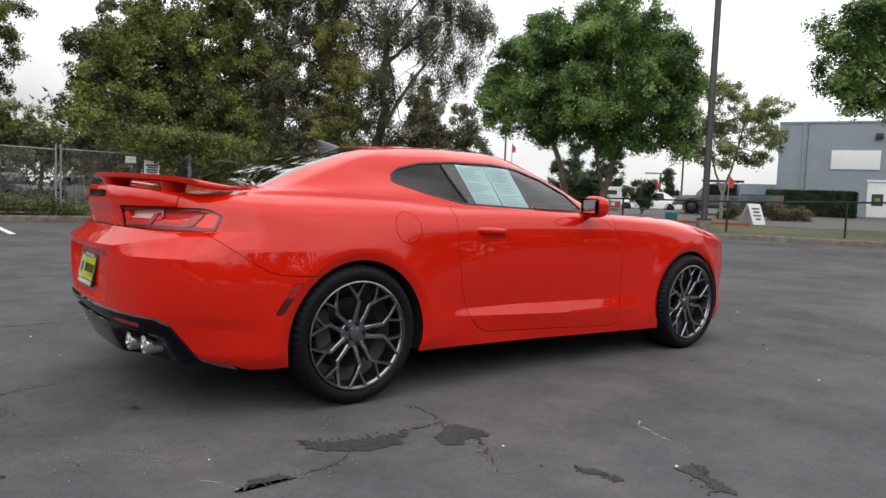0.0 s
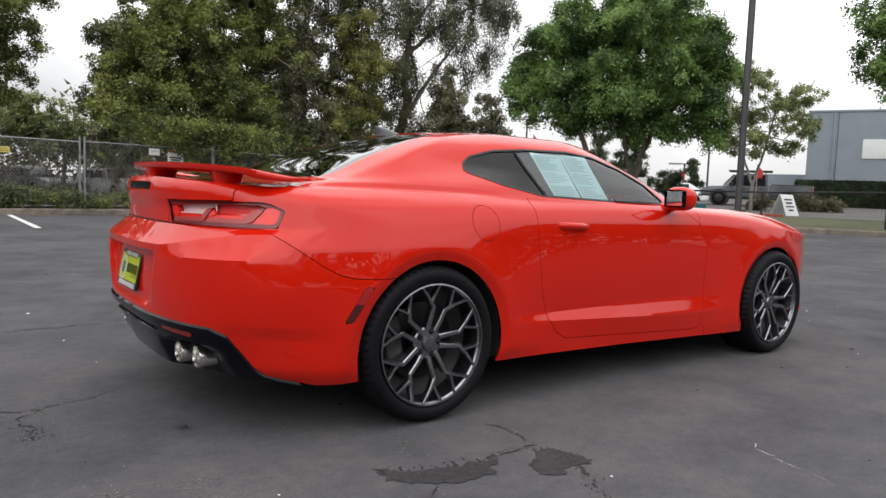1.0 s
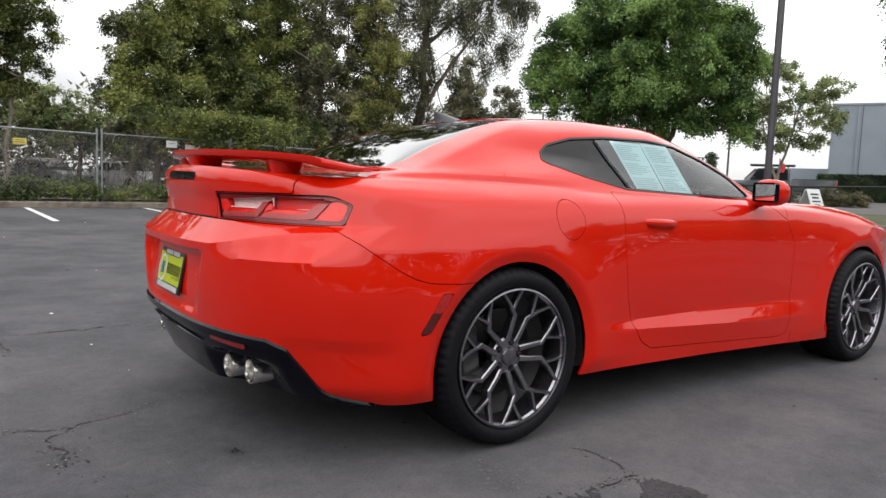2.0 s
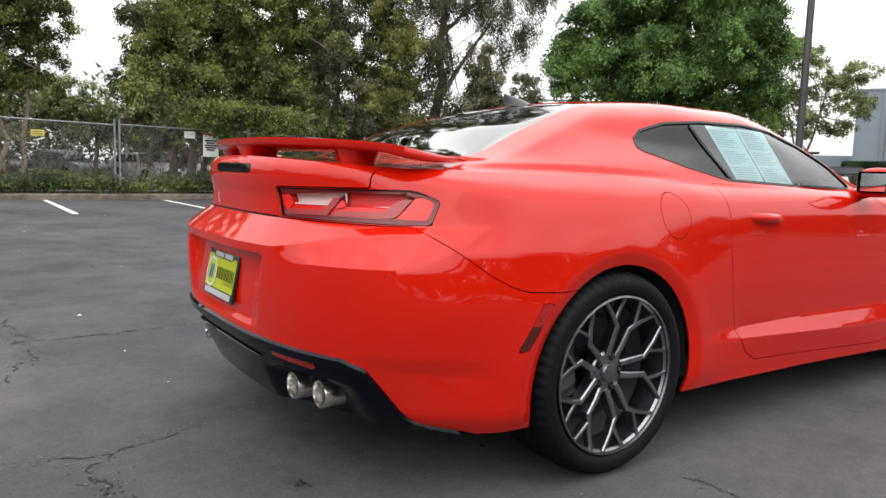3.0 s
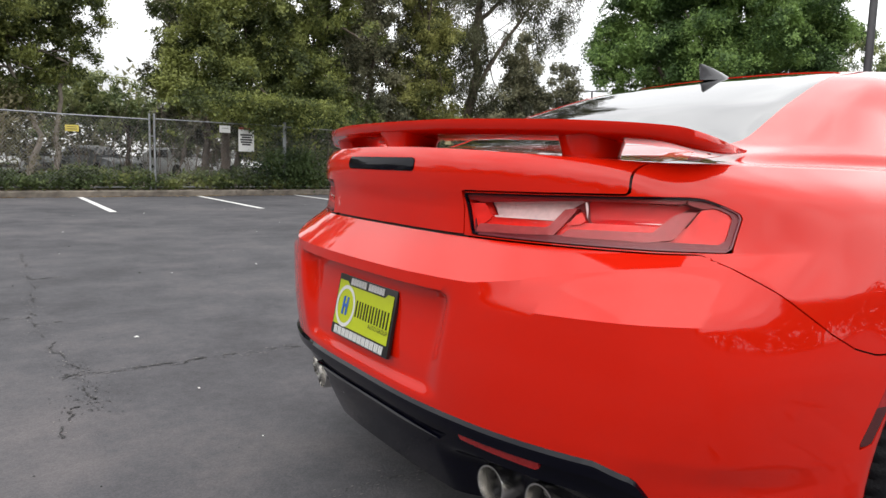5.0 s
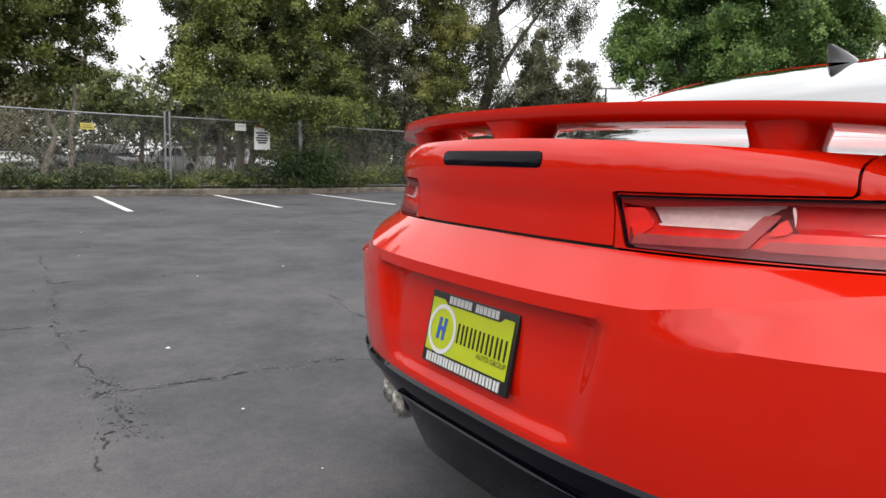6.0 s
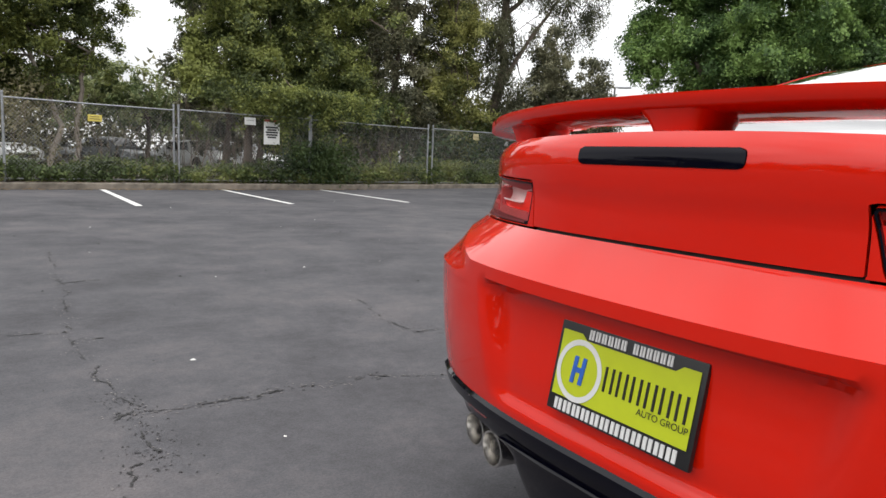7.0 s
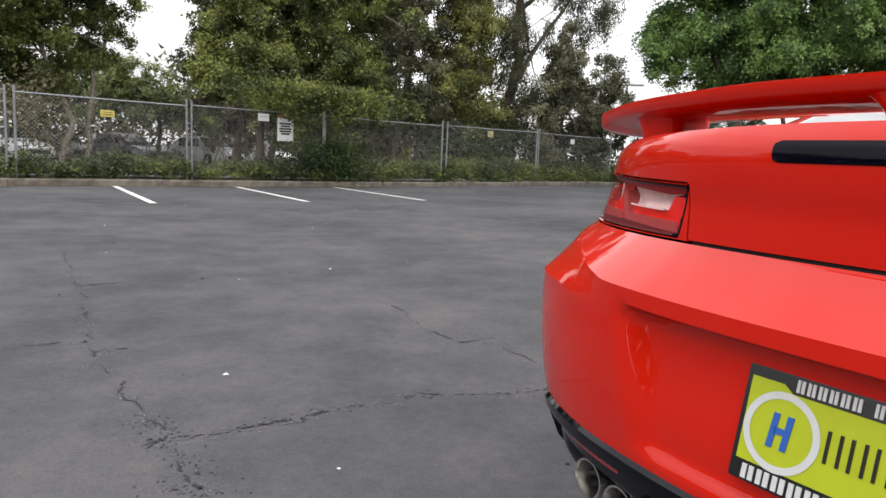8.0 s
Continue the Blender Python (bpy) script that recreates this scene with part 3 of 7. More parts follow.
GAP = 0.0018
ARCH = 0.383
DOOR = [(0.64, 1.2), (0.635, 0.99), (0.637, 0.76), (0.665, 0.54), (0.715, 0.40), (0.775, 0.325), (0.85, 0.287), (1.32, 0.262), (1.95, 0.232), (2.03, 0.245), (2.05, 0.40), (2.055, 0.59),
        (2.07, 0.74), (1.99, 0.87), (1.85, 0.95), (1.83, 1.2)]
GLASS_LINE = [(0.325, 1.112), (0.345, 1.150), (0.40, 1.185), (0.55, 1.222), (0.76, 1.240), (1.06, 1.246), (1.28, 1.228), (1.48, 1.172), (1.66, 1.085), (1.755, 1.00), (1.755, 0.975), (1.25, 0.981), (0.76, 0.997), (0.52, 1.045), (0.35, 1.095)]
BACKLIGHT = [(-0.47, -0.3), (-0.46, 0.30), (-0.40, 0.575), (-0.34, 0.585), (0.30, 0.445), (0.345, 0.40), (0.36, 0.2), (0.36, -0.3)]
WINDSCREEN = [(1.42, -0.3), (1.41, 0.3), (1.36, 0.52), (1.90, 0.66), (2.03, 0.5), (2.12, 0.2), (2.13, -0.3)]
BOOT = [(-1.0, 0.542), (0.335, 0.542), (0.335, 0.632), (0.664, 0.632), (0.651, 0.815), (-1.0, 0.815)]   # (w, 0.09 k)


def arch(v):
    f = np.full(len(v), -1.0)
    for hx, hz in HUBS:
        f = np.maximum(f, np.where(v[:, 1] > 0.5, ARCH - np.hypot(v[:, 0] - hx - 0.014, v[:, 2] - 0.330), -1.0))
    return f


def bumper_edge(v):
    """Below zero on the rear bumper's side of its seam."""
    x, k = v[:, 0], v[:, 3]
    seam = np.interp(x, [-0.712, -0.60, -0.52, -0.46, -0.40, -0.28], [0.832, 0.752, 0.698, 0.667, 0.651, 0.645])
    side = np.maximum(v[:, 2] - seam, (x + 0.1))
    return np.where(x < -0.712, np.maximum((k - 6.0) * 0.085, -0.5), side)


def diffuser_edge(v):
    """Below zero on the black valance."""
    edge = np.interp(v[:, 1], [0, 0.4, 0.71, 0.765, 0.83, 0.90], [0.468, 0.466, 0.458, 0.436, 0.270, 0.20])
    return np.maximum(v[:, 2] - edge, v[:, 0] + 0.5)


def lamp(v, grow=0.0):
    x, w, z, k = v.T
    outer = x + 0.625 + 0.52 * (0.925 - z)
    low, high = (6.06 - k) * 0.09, (k - 6.97) * 0.09
    tip = x + 0.620 + 1.9 * np.maximum(0, z - 0.905)
    outer = 0.008 * np.log(sum(np.exp(np.clip(e, -1, 1) / 0.008) for e in (outer, tip, high)))     # rounded outer end
    f = np.maximum.reduce([outer, low, 0.338 + 0.24 * (0.925 - z) - w, x + 0.5])
    return f - grow


def boot(v):
    return np.maximum(polygon_distance(BOOT, v[:, 1], 0.09 * v[:, 3]), v[:, 0] + 0.455)


def doors(v):
    return np.maximum(polygon_distance(DOOR, v[:, 0], v[:, 2]), (v[:, 3] - 8.33) * 0.12)


def panes(v):
    return np.where((v[:, 3] > 7.9) & (v[:, 1] > 0.3), polygon_distance(GLASS_LINE, v[:, 0], v[:, 2]), 1.0)


def backlight(v):
    return np.where((v[:, 3] > 8.7) & (v[:, 0] < 0.6), polygon_distance(BACKLIGHT, v[:, 0], v[:, 1]), 1.0)


def windscreen(v):
    return np.where((v[:, 3] > 8.7) & (v[:, 0] > 1.0), polygon_distance(WINDSCREEN, v[:, 0], v[:, 1]), 1.0)


def fuel(v):
    return np.where((v[:, 3] < 8) & (v[:, 3] > 5), np.hypot(v[:, 0] - 0.30, v[:, 2] - 0.87) - 0.080, 1.0)


def nose(v):
    return np.where(v[:, 3] < 8, 3.22 + 0.25 * np.maximum(0, v[:, 2] - 0.7) - v[:, 0], 3.42 - v[:, 0])


def fender(v):
    return np.maximum(np.maximum(2.0 - v[:, 0], v[:, 3] - 8.0), -nose(v) * 0 + np.where(v[:, 2] < 0.25, 2.08 - v[:, 0], -1))


def bonnet(v):
    return np.maximum.reduce([(8.05 - v[:, 3]) * 0.2, (v[:, 3] - 8.95) * 0.2, 1.9 - v[:, 0]])


def marker(v):
    """Slanted side marker behind the wheel."""
    f = polygon_distance([(-0.352, 0.617), (-0.312, 0.612), (-0.402, 0.478), (-0.446, 0.470)], v[:, 0], v[:, 2])
    return np.where((v[:, 3] < 6) & (v[:, 1] > 0.8), f, 1.0)


def handle_cup(v):
    """The hollow behind a door handle."""
    return np.where((v[:, 3] < 8) & (v[:, 3] > 5), (np.hypot((v[:, 0] - 0.888) / 1.2, v[:, 2] - 0.850) - 0.052), 1.0)


def outside(field, gap=GAP):
    return lambda v: gap - field(v)


def within(field, gap=GAP):
    return lambda v: field(v) + gap


def inset(field, amount):
    return lambda v: field(v) + amount


def zone(pts):
    """The inside of an outline given as (half width, ring) on the tail."""
    flat_pts = [(w, 0.09 * k) for w, k in pts]
    return lambda v: polygon_distance(flat_pts, v[:, 1], 0.09 * v[:, 3])


def dished(v):
    """A reflector that leans back towards its top."""
    return -0.010 - 0.021 * np.clip((v[:, 2] - 0.868) / 0.030, 0, 1)


# pieces of a tail lamp: name, outline, material, depth behind the skin, height of its walls
LAMP_PIECES = [
    ("chamber_roof", [(0.345, 6.79), (0.345, 7.0), (0.738, 7.0), (0.735, 6.83), (0.594, 6.845), (0.390, 6.735)], LAMP_DEEP, -0.007, 0.026),
    ("roof_end", [(0.739, 7.0), (0.79, 7.0), (0.79, 6.82), (0.754, 6.745), (0.736, 6.83)], LAMP_DEEP, -0.007, 0.002),
    ("reverse_lamp", [(0.388, 6.735), (0.598, 6.85), (0.566, 6.65), (0.545, 6.45), (0.412, 6.45)], LAMP_WHITE, dished, 0.012),
    ("stop_lamp", [(0.598, 6.85), (0.750, 6.86), (0.734, 6.65), (0.718, 6.45), (0.604, 6.45)], LAMP_STOP, dished, 0.012),
    # lips are chrome trim with its shine put in as white
    ("bright_lip", [(0.408, 6.478), (0.546, 6.478), (0.543, 6.428), (0.414, 6.420)], LAMP_WHITE, -0.008, 0.003),
    ("bright_lip", [(0.604, 6.455), (0.720, 6.475), (0.716, 6.438), (0.607, 6.418)], LAMP_WHITE, -0.008, 0.003),
    ("bright_edge", [(0.594, 6.84), (0.5985, 6.84), (0.6085, 6.43), (0.604, 6.43)], LAMP_WHITE, -0.008, 0.003),
    ("rib", [(0.374, 6.285), (0.535, 6.315), (0.562, 6.66), (0.587, 6.69), (0.548, 6.185), (0.365, 6.115)], LAMP_BAR, -0.005, 0.028),
    ("rib", [(0.576, 6.310), (0.706, 6.325), (0.730, 6.66), (0.751, 6.68), (0.736, 6.23), (0.701, 6.172), (0.557, 6.176)], LAMP_BAR, -0.005, 0.028),
    ("facet", [(0.755, 6.735), (0.778, 6.80), (0.805, 6.86), (0.805, 6.05), (0.750, 6.115), (0.739, 6.19)], LAMP_RED, -0.010, 0.022),
    ("facet", [(0.344, 6.695), (0.386, 6.715), (0.405, 6.43), (0.359, 6.12)], LAMP_RED, -0.010, 0.022),
    ("facet", [(0.568, 6.360), (0.589, 6.66), (0.603, 6.43)], LAMP_RED, -0.008, 0.024),
]


def build_body(car):
    shell_cut = [outside(f) for f in (bumper_edge, boot, doors, fuel, bonnet, nose, fender)]
    shell_cut += [arch, outside(lambda v: lamp(v), 0.002), outside(panes, 0.0), outside(backlight, 0.0), outside(windscreen, 0.0), outside(diffuser_edge)]
    skin_panel("body_shell", shell_cut, PAINT, car, 0)
    skin_panel("rear_bumper", [within(bumper_edge), outside(diffuser_edge, 0.0), arch, outside(marker, 0.001)], PAINT, car, 0, flange=0.02)
    skin_panel("rear_valance", [within(diffuser_edge, 0.022), arch], GLOSS_BLACK, car, 0, offset=-0.014, flange=0.03, label="gloss black lower rear valance")
    # the lip is chamfered: its upper bevel faces the sky
    skin_panel("valance_bevel", [within(diffuser_edge, 0.0), lambda v: -0.006 - diffuser_edge(v), arch, lambda v: v[:, 1] - 0.86], GLOSS_BLACK, car, 0, offset=lambda v: 0.009 * np.clip(-diffuser_edge(v) / 0.006, 0, 1), flange=0)
    skin_panel("valance_lip", [within(diffuser_edge, 0.006), lambda v: -0.030 - diffuser_edge(v), arch, lambda v: v[:, 1] - 0.86], GLOSS_BLACK, car, 0, offset=0.009, flange=0.03)
    for sd in (-1, 1):
        skin_panel("valance_step", [lambda v: np.abs(diffuser_edge(v) + 0.074) - 0.0026, lambda v: v[:, 1] - 0.625], GLOSS_BLACK, car, sd, offset=lambda v: -0.012 + 0.009 * np.clip((-0.0714 - diffuser_edge(v)) / 0.0052, 0, 1), flange=0.014)
    skin_panel("boot_lid", [within(boot), outside(backlight, 0.004), outside(stop_lamp, 0.001)], PAINT, car, 0)
    skin_panel("high_stop_lamp", [stop_lamp], STOP_BLACK, car, 0, offset=0.002, label="smoked black high-level stop lamp bar")
    skin_panel("bonnet", [within(bonnet), outside(windscreen, 0.002)], PAINT, car, 0)
    skin_panel("front_bumper", [within(nose), arch], PAINT, car, 0)
    skin_panel("rear_window", [inset(backlight, 0.0)], BACK_GLASS, car, 0, offset=-0.003, label="dark tinted sloping rear window")
    skin_panel("windscreen", [inset(windscreen, 0.0)], CLEAR, car, 0, offset=-0.003).visible_shadow = False
    skin_panel("rear_window_border", [inset(backlight, 0.001), lambda v: -0.030 - backlight(v)], GLOSS_BLACK, car, 0, offset=-0.0045, flange=0)
    for sd in (-1, 1):
        d = skin_panel("door", [within(doors), outside(panes, 0.004), outside(handle_cup, 0.0)], PAINT, car, sd)
        skin_panel("fender", [within(fender), outside(doors), outside(nose), arch], PAINT, car, sd)
        skin_panel("fuel_flap" if sd < 0 else "side_cap", [within(fuel, 0.001)], PAINT, car, sd)
        skin_panel("window_trim", [inset(panes, 0.0), lambda v: -0.009 - panes(v)], SATIN_BLACK, car, sd, offset=0.002, flange=0.012, label="gloss black window surround")
        pil = lambda v: np.maximum(np.abs(v[:, 0] - 0.742 + 0.42 * (v[:, 2] - 1.1)) - 0.008, panes(v) + 0.012)
        skin_panel("pillar_strip", [pil], GLOSS_BLACK, car, sd, offset=0.001, flange=0.01)
        skin_panel("quarter_window", [inset(panes, 0.008), lambda v: v[:, 0] - 0.738 + 0.42 * (v[:, 2] - 1.1)], TINT, car, sd, offset=-0.004, flange=0.004, label="dark privacy-tinted quarter window")
        skin_panel("door_window", [inset(panes, 0.008), lambda v: 0.746 - 0.42 * (v[:, 2] - 1.1) - v[:, 0]], CLEAR, car, sd, offset=-0.004, flange=0.004).visible_shadow = False
        # tail lamp: bezel, deep bowl, two dished chambers behind bright lips, dull ribs that stand proud, clear lens
        head = lambda v: np.minimum((6.80 - v[:, 3]) * 0.09, v[:, 1] - 0.375)
        lampgrp = skin_panel("tail_lamp", [inset(lamp, 0.0003), lambda v: -0.0035 - lamp(v), head], GLOSS_BLACK, car, sd, offset=-0.001, flange=0.008, label="glassy red tail lamp in a thin black bezel")
        skin_panel("bezel", [inset(lamp, 0.0003), lambda v: -0.0030 - lamp(v), lambda v: -head(v)], LAMP_EDGE, lampgrp, sd, offset=-0.001, flange=0.008)
        skin_panel("lamp_wall", [inset(lamp, 0.0034), lambda v: -0.0046 - lamp(v)], LAMP_RED, lampgrp, sd, offset=-0.009, flange=0.028)
        skin_panel("lens", [inset(lamp, 0.0022)], LENS, lampgrp, sd, offset=-0.002, flange=0.003).visible_shadow = False
        skin_panel("lamp_bowl", [inset(lamp, 0.002)], LAMP_DEEP, lampgrp, sd, offset=-0.034, flange=0)
        skin_panel("border", [inset(lamp, 0.003), lambda v: -0.0125 - lamp(v), lambda v: (v[:, 3] - 6.78) * 0.09, lambda v: 0.362 - v[:, 1]], LAMP_EDGE, lampgrp, sd, offset=-0.006, flange=0.010)
        skin_panel("lamp_floor", [inset(lamp, 0.006), lambda v: (v[:, 3] - 6.44) * 0.09], LAMP_RED, lampgrp, sd, offset=-0.015, flange=0.016)
        for name, pts, mat, depth, wall in LAMP_PIECES:
            skin_panel(name, [inset(lamp, 0.004), zone(pts)], mat, lampgrp, sd, offset=depth, flange=wall)
        skin_panel("side_marker", [inset(marker, 0.001), lambda v: 0.548 - v[:, 2]], REFLEX, car, sd, offset=-0.001, label="red side marker lamp")
        skin_panel("marker_tail", [inset(marker, 0.001), lambda v: v[:, 2] - 0.548], REFLEX_DARK, car, sd, offset=-0.001)
        skin_panel("bumper_reflector", [bumper_reflex], REFLEX, car, sd, offset=-0.008, flange=0.01)
    # dark inner shell behind the gaps
    g = SKIN_GRID[::3, ::4]
    nv, nu = g.shape[:2]
    ks = np.repeat(SKIN_V[:, 3].reshape(SKIN_GRID.shape[:2])[::3, ::4, None], 1, 2)
    V = np.concatenate([g.reshape(-1, 3), ks.reshape(-1, 1)], 1)
    idx = np.arange(nv * nu).reshape(nv, nu)
    F = [tuple(f) for f in np.stack([idx[:-1, :-1], idx[:-1, 1:], idx[1:, 1:], idx[1:, :-1]], -1).reshape(-1, 4).tolist()]
    big_arch = lambda v: arch(v) + 0.004
    skin_panel("inner_shell", [big_arch, outside(panes, 0.012), outside(backlight, 0.012), outside(windscreen, 0.012), outside(lamp, 0.02), outside(exhaust_hole, -0.02), outside(handle_cup, 0.02)], SATIN_BLACK, car, 0, offset=-0.016, flange=0, source=(V, F))


def stop_lamp(v):
    dx, dz = np.maximum(v[:, 1] - 0.162, 0), np.maximum(np.abs(v[:, 2] - 0.9885) - 0.005, 0)
    return np.where((v[:, 0] < -0.8) & (v[:, 3] < 8.2), np.hypot(dx, dz) - 0.010, 1.0)


def exhaust_hole(v):
    f = np.maximum(np.abs(v[:, 1] - 0.518) - 0.142, v[:, 2] - 0.372)
    return np.where(v[:, 0] < -0.6, f, 1.0)


def bumper_reflex(v):
    top = 0.425 - 0.01 * (v[:, 1] - 0.36) / 0.2
    f = np.maximum.reduce([np.abs(v[:, 2] - top) - 0.014, 0.405 - v[:, 1], v[:, 1] - 0.600])
    return np.where(v[:, 0] < -0.6, f, 1.0)


def build_wheel(parent, hx, hy, hz, flip, turn):
    """Ten forked spokes in a deep rim with a low tyre; the outer face looks along -y, or +y when flipped."""
    sg = -1 if flip else 1
    n = 180

    def put(name, vs, fs, mat, under, label="", smooth=True, sharp=30):
        vs = [(hx + x * sg, hy + y * sg, hz + z) for x, y, z in vs]
        return mesh_part(name, vs, fs, mat, under, label, smooth, sharp)
    rim_profile = [(0.262, -0.012), (0.268, -0.010), (0.270, -0.004), (0.268, 0.002), (0.262, 0.004), (0.256, 0.012), (0.254, 0.03), (0.248, 0.06), (0.243, 0.12), (0.246, 0.20), (0.26, 0.235), (0.262, 0.236)]
    vs, fs = lathe(rim_profile[::-1], 96, "y")
    wheel = put("wheel", vs, fs, GUNMETAL, parent, "alloy wheel with ten forked gunmetal spokes and low tyre")
    # tyre with shoulder grooves
    prof = [(0.258, 0.232), (0.285, 0.252), (0.318, 0.252), (0.336, 0.242), (0.3445, 0.225), (0.345, 0.185), (0.338, 0.183), (0.338, 0.176), (0.3455, 0.174), (0.3455, 0.132), (0.338, 0.130), (0.338, 0.122),
            (0.3455, 0.120), (0.3455, 0.078), (0.338, 0.076), (0.338, 0.069), (0.345, 0.067), (0.3445, 0.030), (0.340, 0.014), (0.332, 0.000), (0.322, -0.010), (0.305, -0.015), (0.288, -0.013), (0.276, -0.006), (0.268, 0.004)]
    k = len(prof)
    vs, fs = [], []
    for i in range(n):
        a = 2 * math.pi * i / n
        groove = i % 3 == 0
        for q, (r, hh) in enumerate(prof):
            if groove and (q in (3, 4) or q in (17, 18, 19)):
                r -= 0.0065
            vs.append((r * math.cos(a), hh, r * math.sin(a)))
    for i in range(n):
        j = (i + 1) % n
        for q in range(k - 1):
            fs.append((i * k + q, i * k + q + 1, j * k + q + 1, j * k + q)[::-1])
    put("tyre", vs, fs, RUBBER, wheel, "black low-profile tyre")
    # spokes
    def bar(path, widths, fronts, depths):
        """A bar along (radius, angle) stations with a raised, chamfered front."""
        v, f = [], []
        pts = [Vector((r * math.cos(a), 0, r * math.sin(a))) for r, a in path]
        for i, p in enumerate(pts):
            d = (pts[min(i + 1, len(pts) - 1)] - pts[max(i - 1, 0)]).normalized()
            s = Vector((-d.z, 0, d.x))
            w, fr, de = widths[i], fronts[i], depths[i]
            for sx, yy in ((-w, fr + de), (-w, fr + 0.005), (-w * 0.62, fr), (w * 0.62, fr), (w, fr + 0.005), (w, fr + de)):
                c = p + s * sx
                v.append((c.x, yy, c.z))
        for i in range(len(pts) - 1):
            for q in range(5):
                f.append((i * 6 + q, i * 6 + q + 1, i * 6 + 7 + q, i * 6 + 6 + q))
        e = (len(pts) - 1) * 6
        f.append(tuple(range(5, -1, -1)))
        f.append(tuple(range(e, e + 6)))
        return v, f
    # five pairs of arms: each arm bends back to its partner past an elbow and throws a short branch the other way
    for i in range(10):
        base = math.radians(72 * (i // 2) + turn)
        sgn = 1 if i % 2 else -1

        def at(r, a):
            return (r, base + sgn * math.radians(a))
        v, f = bar([at(0.060, 16.5), at(0.100, 21), at(0.163, 24.8)], [0.0120, 0.0110, 0.0098], [0.031, 0.022, 0.012], [0.05, 0.045, 0.036])
        for path, widths, fronts in (([at(0.157, 25.6), at(0.208, 14.8), at(0.261, 6.4)], [0.0092, 0.0074, 0.0064], [0.0118, 0.006, -0.001]),
                                     ([at(0.182, 19.8), at(0.222, 24.0), at(0.262, 27.6)], [0.0070, 0.0062, 0.0056], [0.0100, 0.005, -0.001])):
            v2, f2 = bar(path, widths, fronts, [0.034, 0.030, 0.026])
            o = len(v)
            v += v2
            f += [tuple(q + o for q in g) for g in f2]
        put("spoke", v, f, GUNMETAL, wheel, smooth=False)
    vs, fs = lathe([(0.0, 0.022), (0.024, 0.022), (0.031, 0.024), (0.034, 0.030), (0.036, 0.036), (0.066, 0.038), (0.073, 0.046), (0.075, 0.08)][::-1], 48, "y")
    put("hub", vs, fs, GUNMETAL, wheel)
    for i in range(5):
        a = math.radians(72 * i + turn - 36)
        cx, cz = 0.054 * math.cos(a), 0.054 * math.sin(a)
        # flat black disc: the shade of a nut recess put in as colour
        v, f = lathe([(0.0, 0.0362), (0.0148, 0.0362), (0.0155, 0.040)][::-1], 20, "y")
        put("nut_pocket_shade", [(x + cx, y, z + cz) for x, y, z in v], f, WELL, wheel)
        v, f = lathe([(0.0, 0.027), (0.0075, 0.027), (0.0092, 0.030), (0.0092, 0.045)][::-1], 6, "y")
        put("wheel_nut", [(x + cx, y, z + cz) for x, y, z in v], f, DARK_RIM, wheel)
    vs, fs = lathe([(0.07, 0.105), (0.165, 0.105), (0.172, 0.107), (0.172, 0.125), (0.165, 0.127)][::-1], 64, "y")
    put("brake_disc", vs, fs, DISC, wheel)
    vs, fs = lathe([(0.246, 0.10), (0.18, 0.14), (0.05, 0.15)][::-1], 48, "y")
    put("rim_back", vs, fs, SATIN_BLACK, wheel)
    bm = bmesh.new()
    add_box(bm, (0.09, 0.07, 0.20), pose(0.155, 0.11, 0.02, 0, 8, 0), 0.02, 3)
    bm.verts.ensure_lookup_table()
    for v in bm.verts:
        v.co = Vector((hx + v.co.x * sg * (-1 if hx < 1 else -1), hy + v.co.y * sg, hz + v.co.z))
    bmesh.ops.recalc_face_normals(bm, faces=bm.faces)
    part("brake_caliper", bm, CALIPER, wheel)
    return wheel


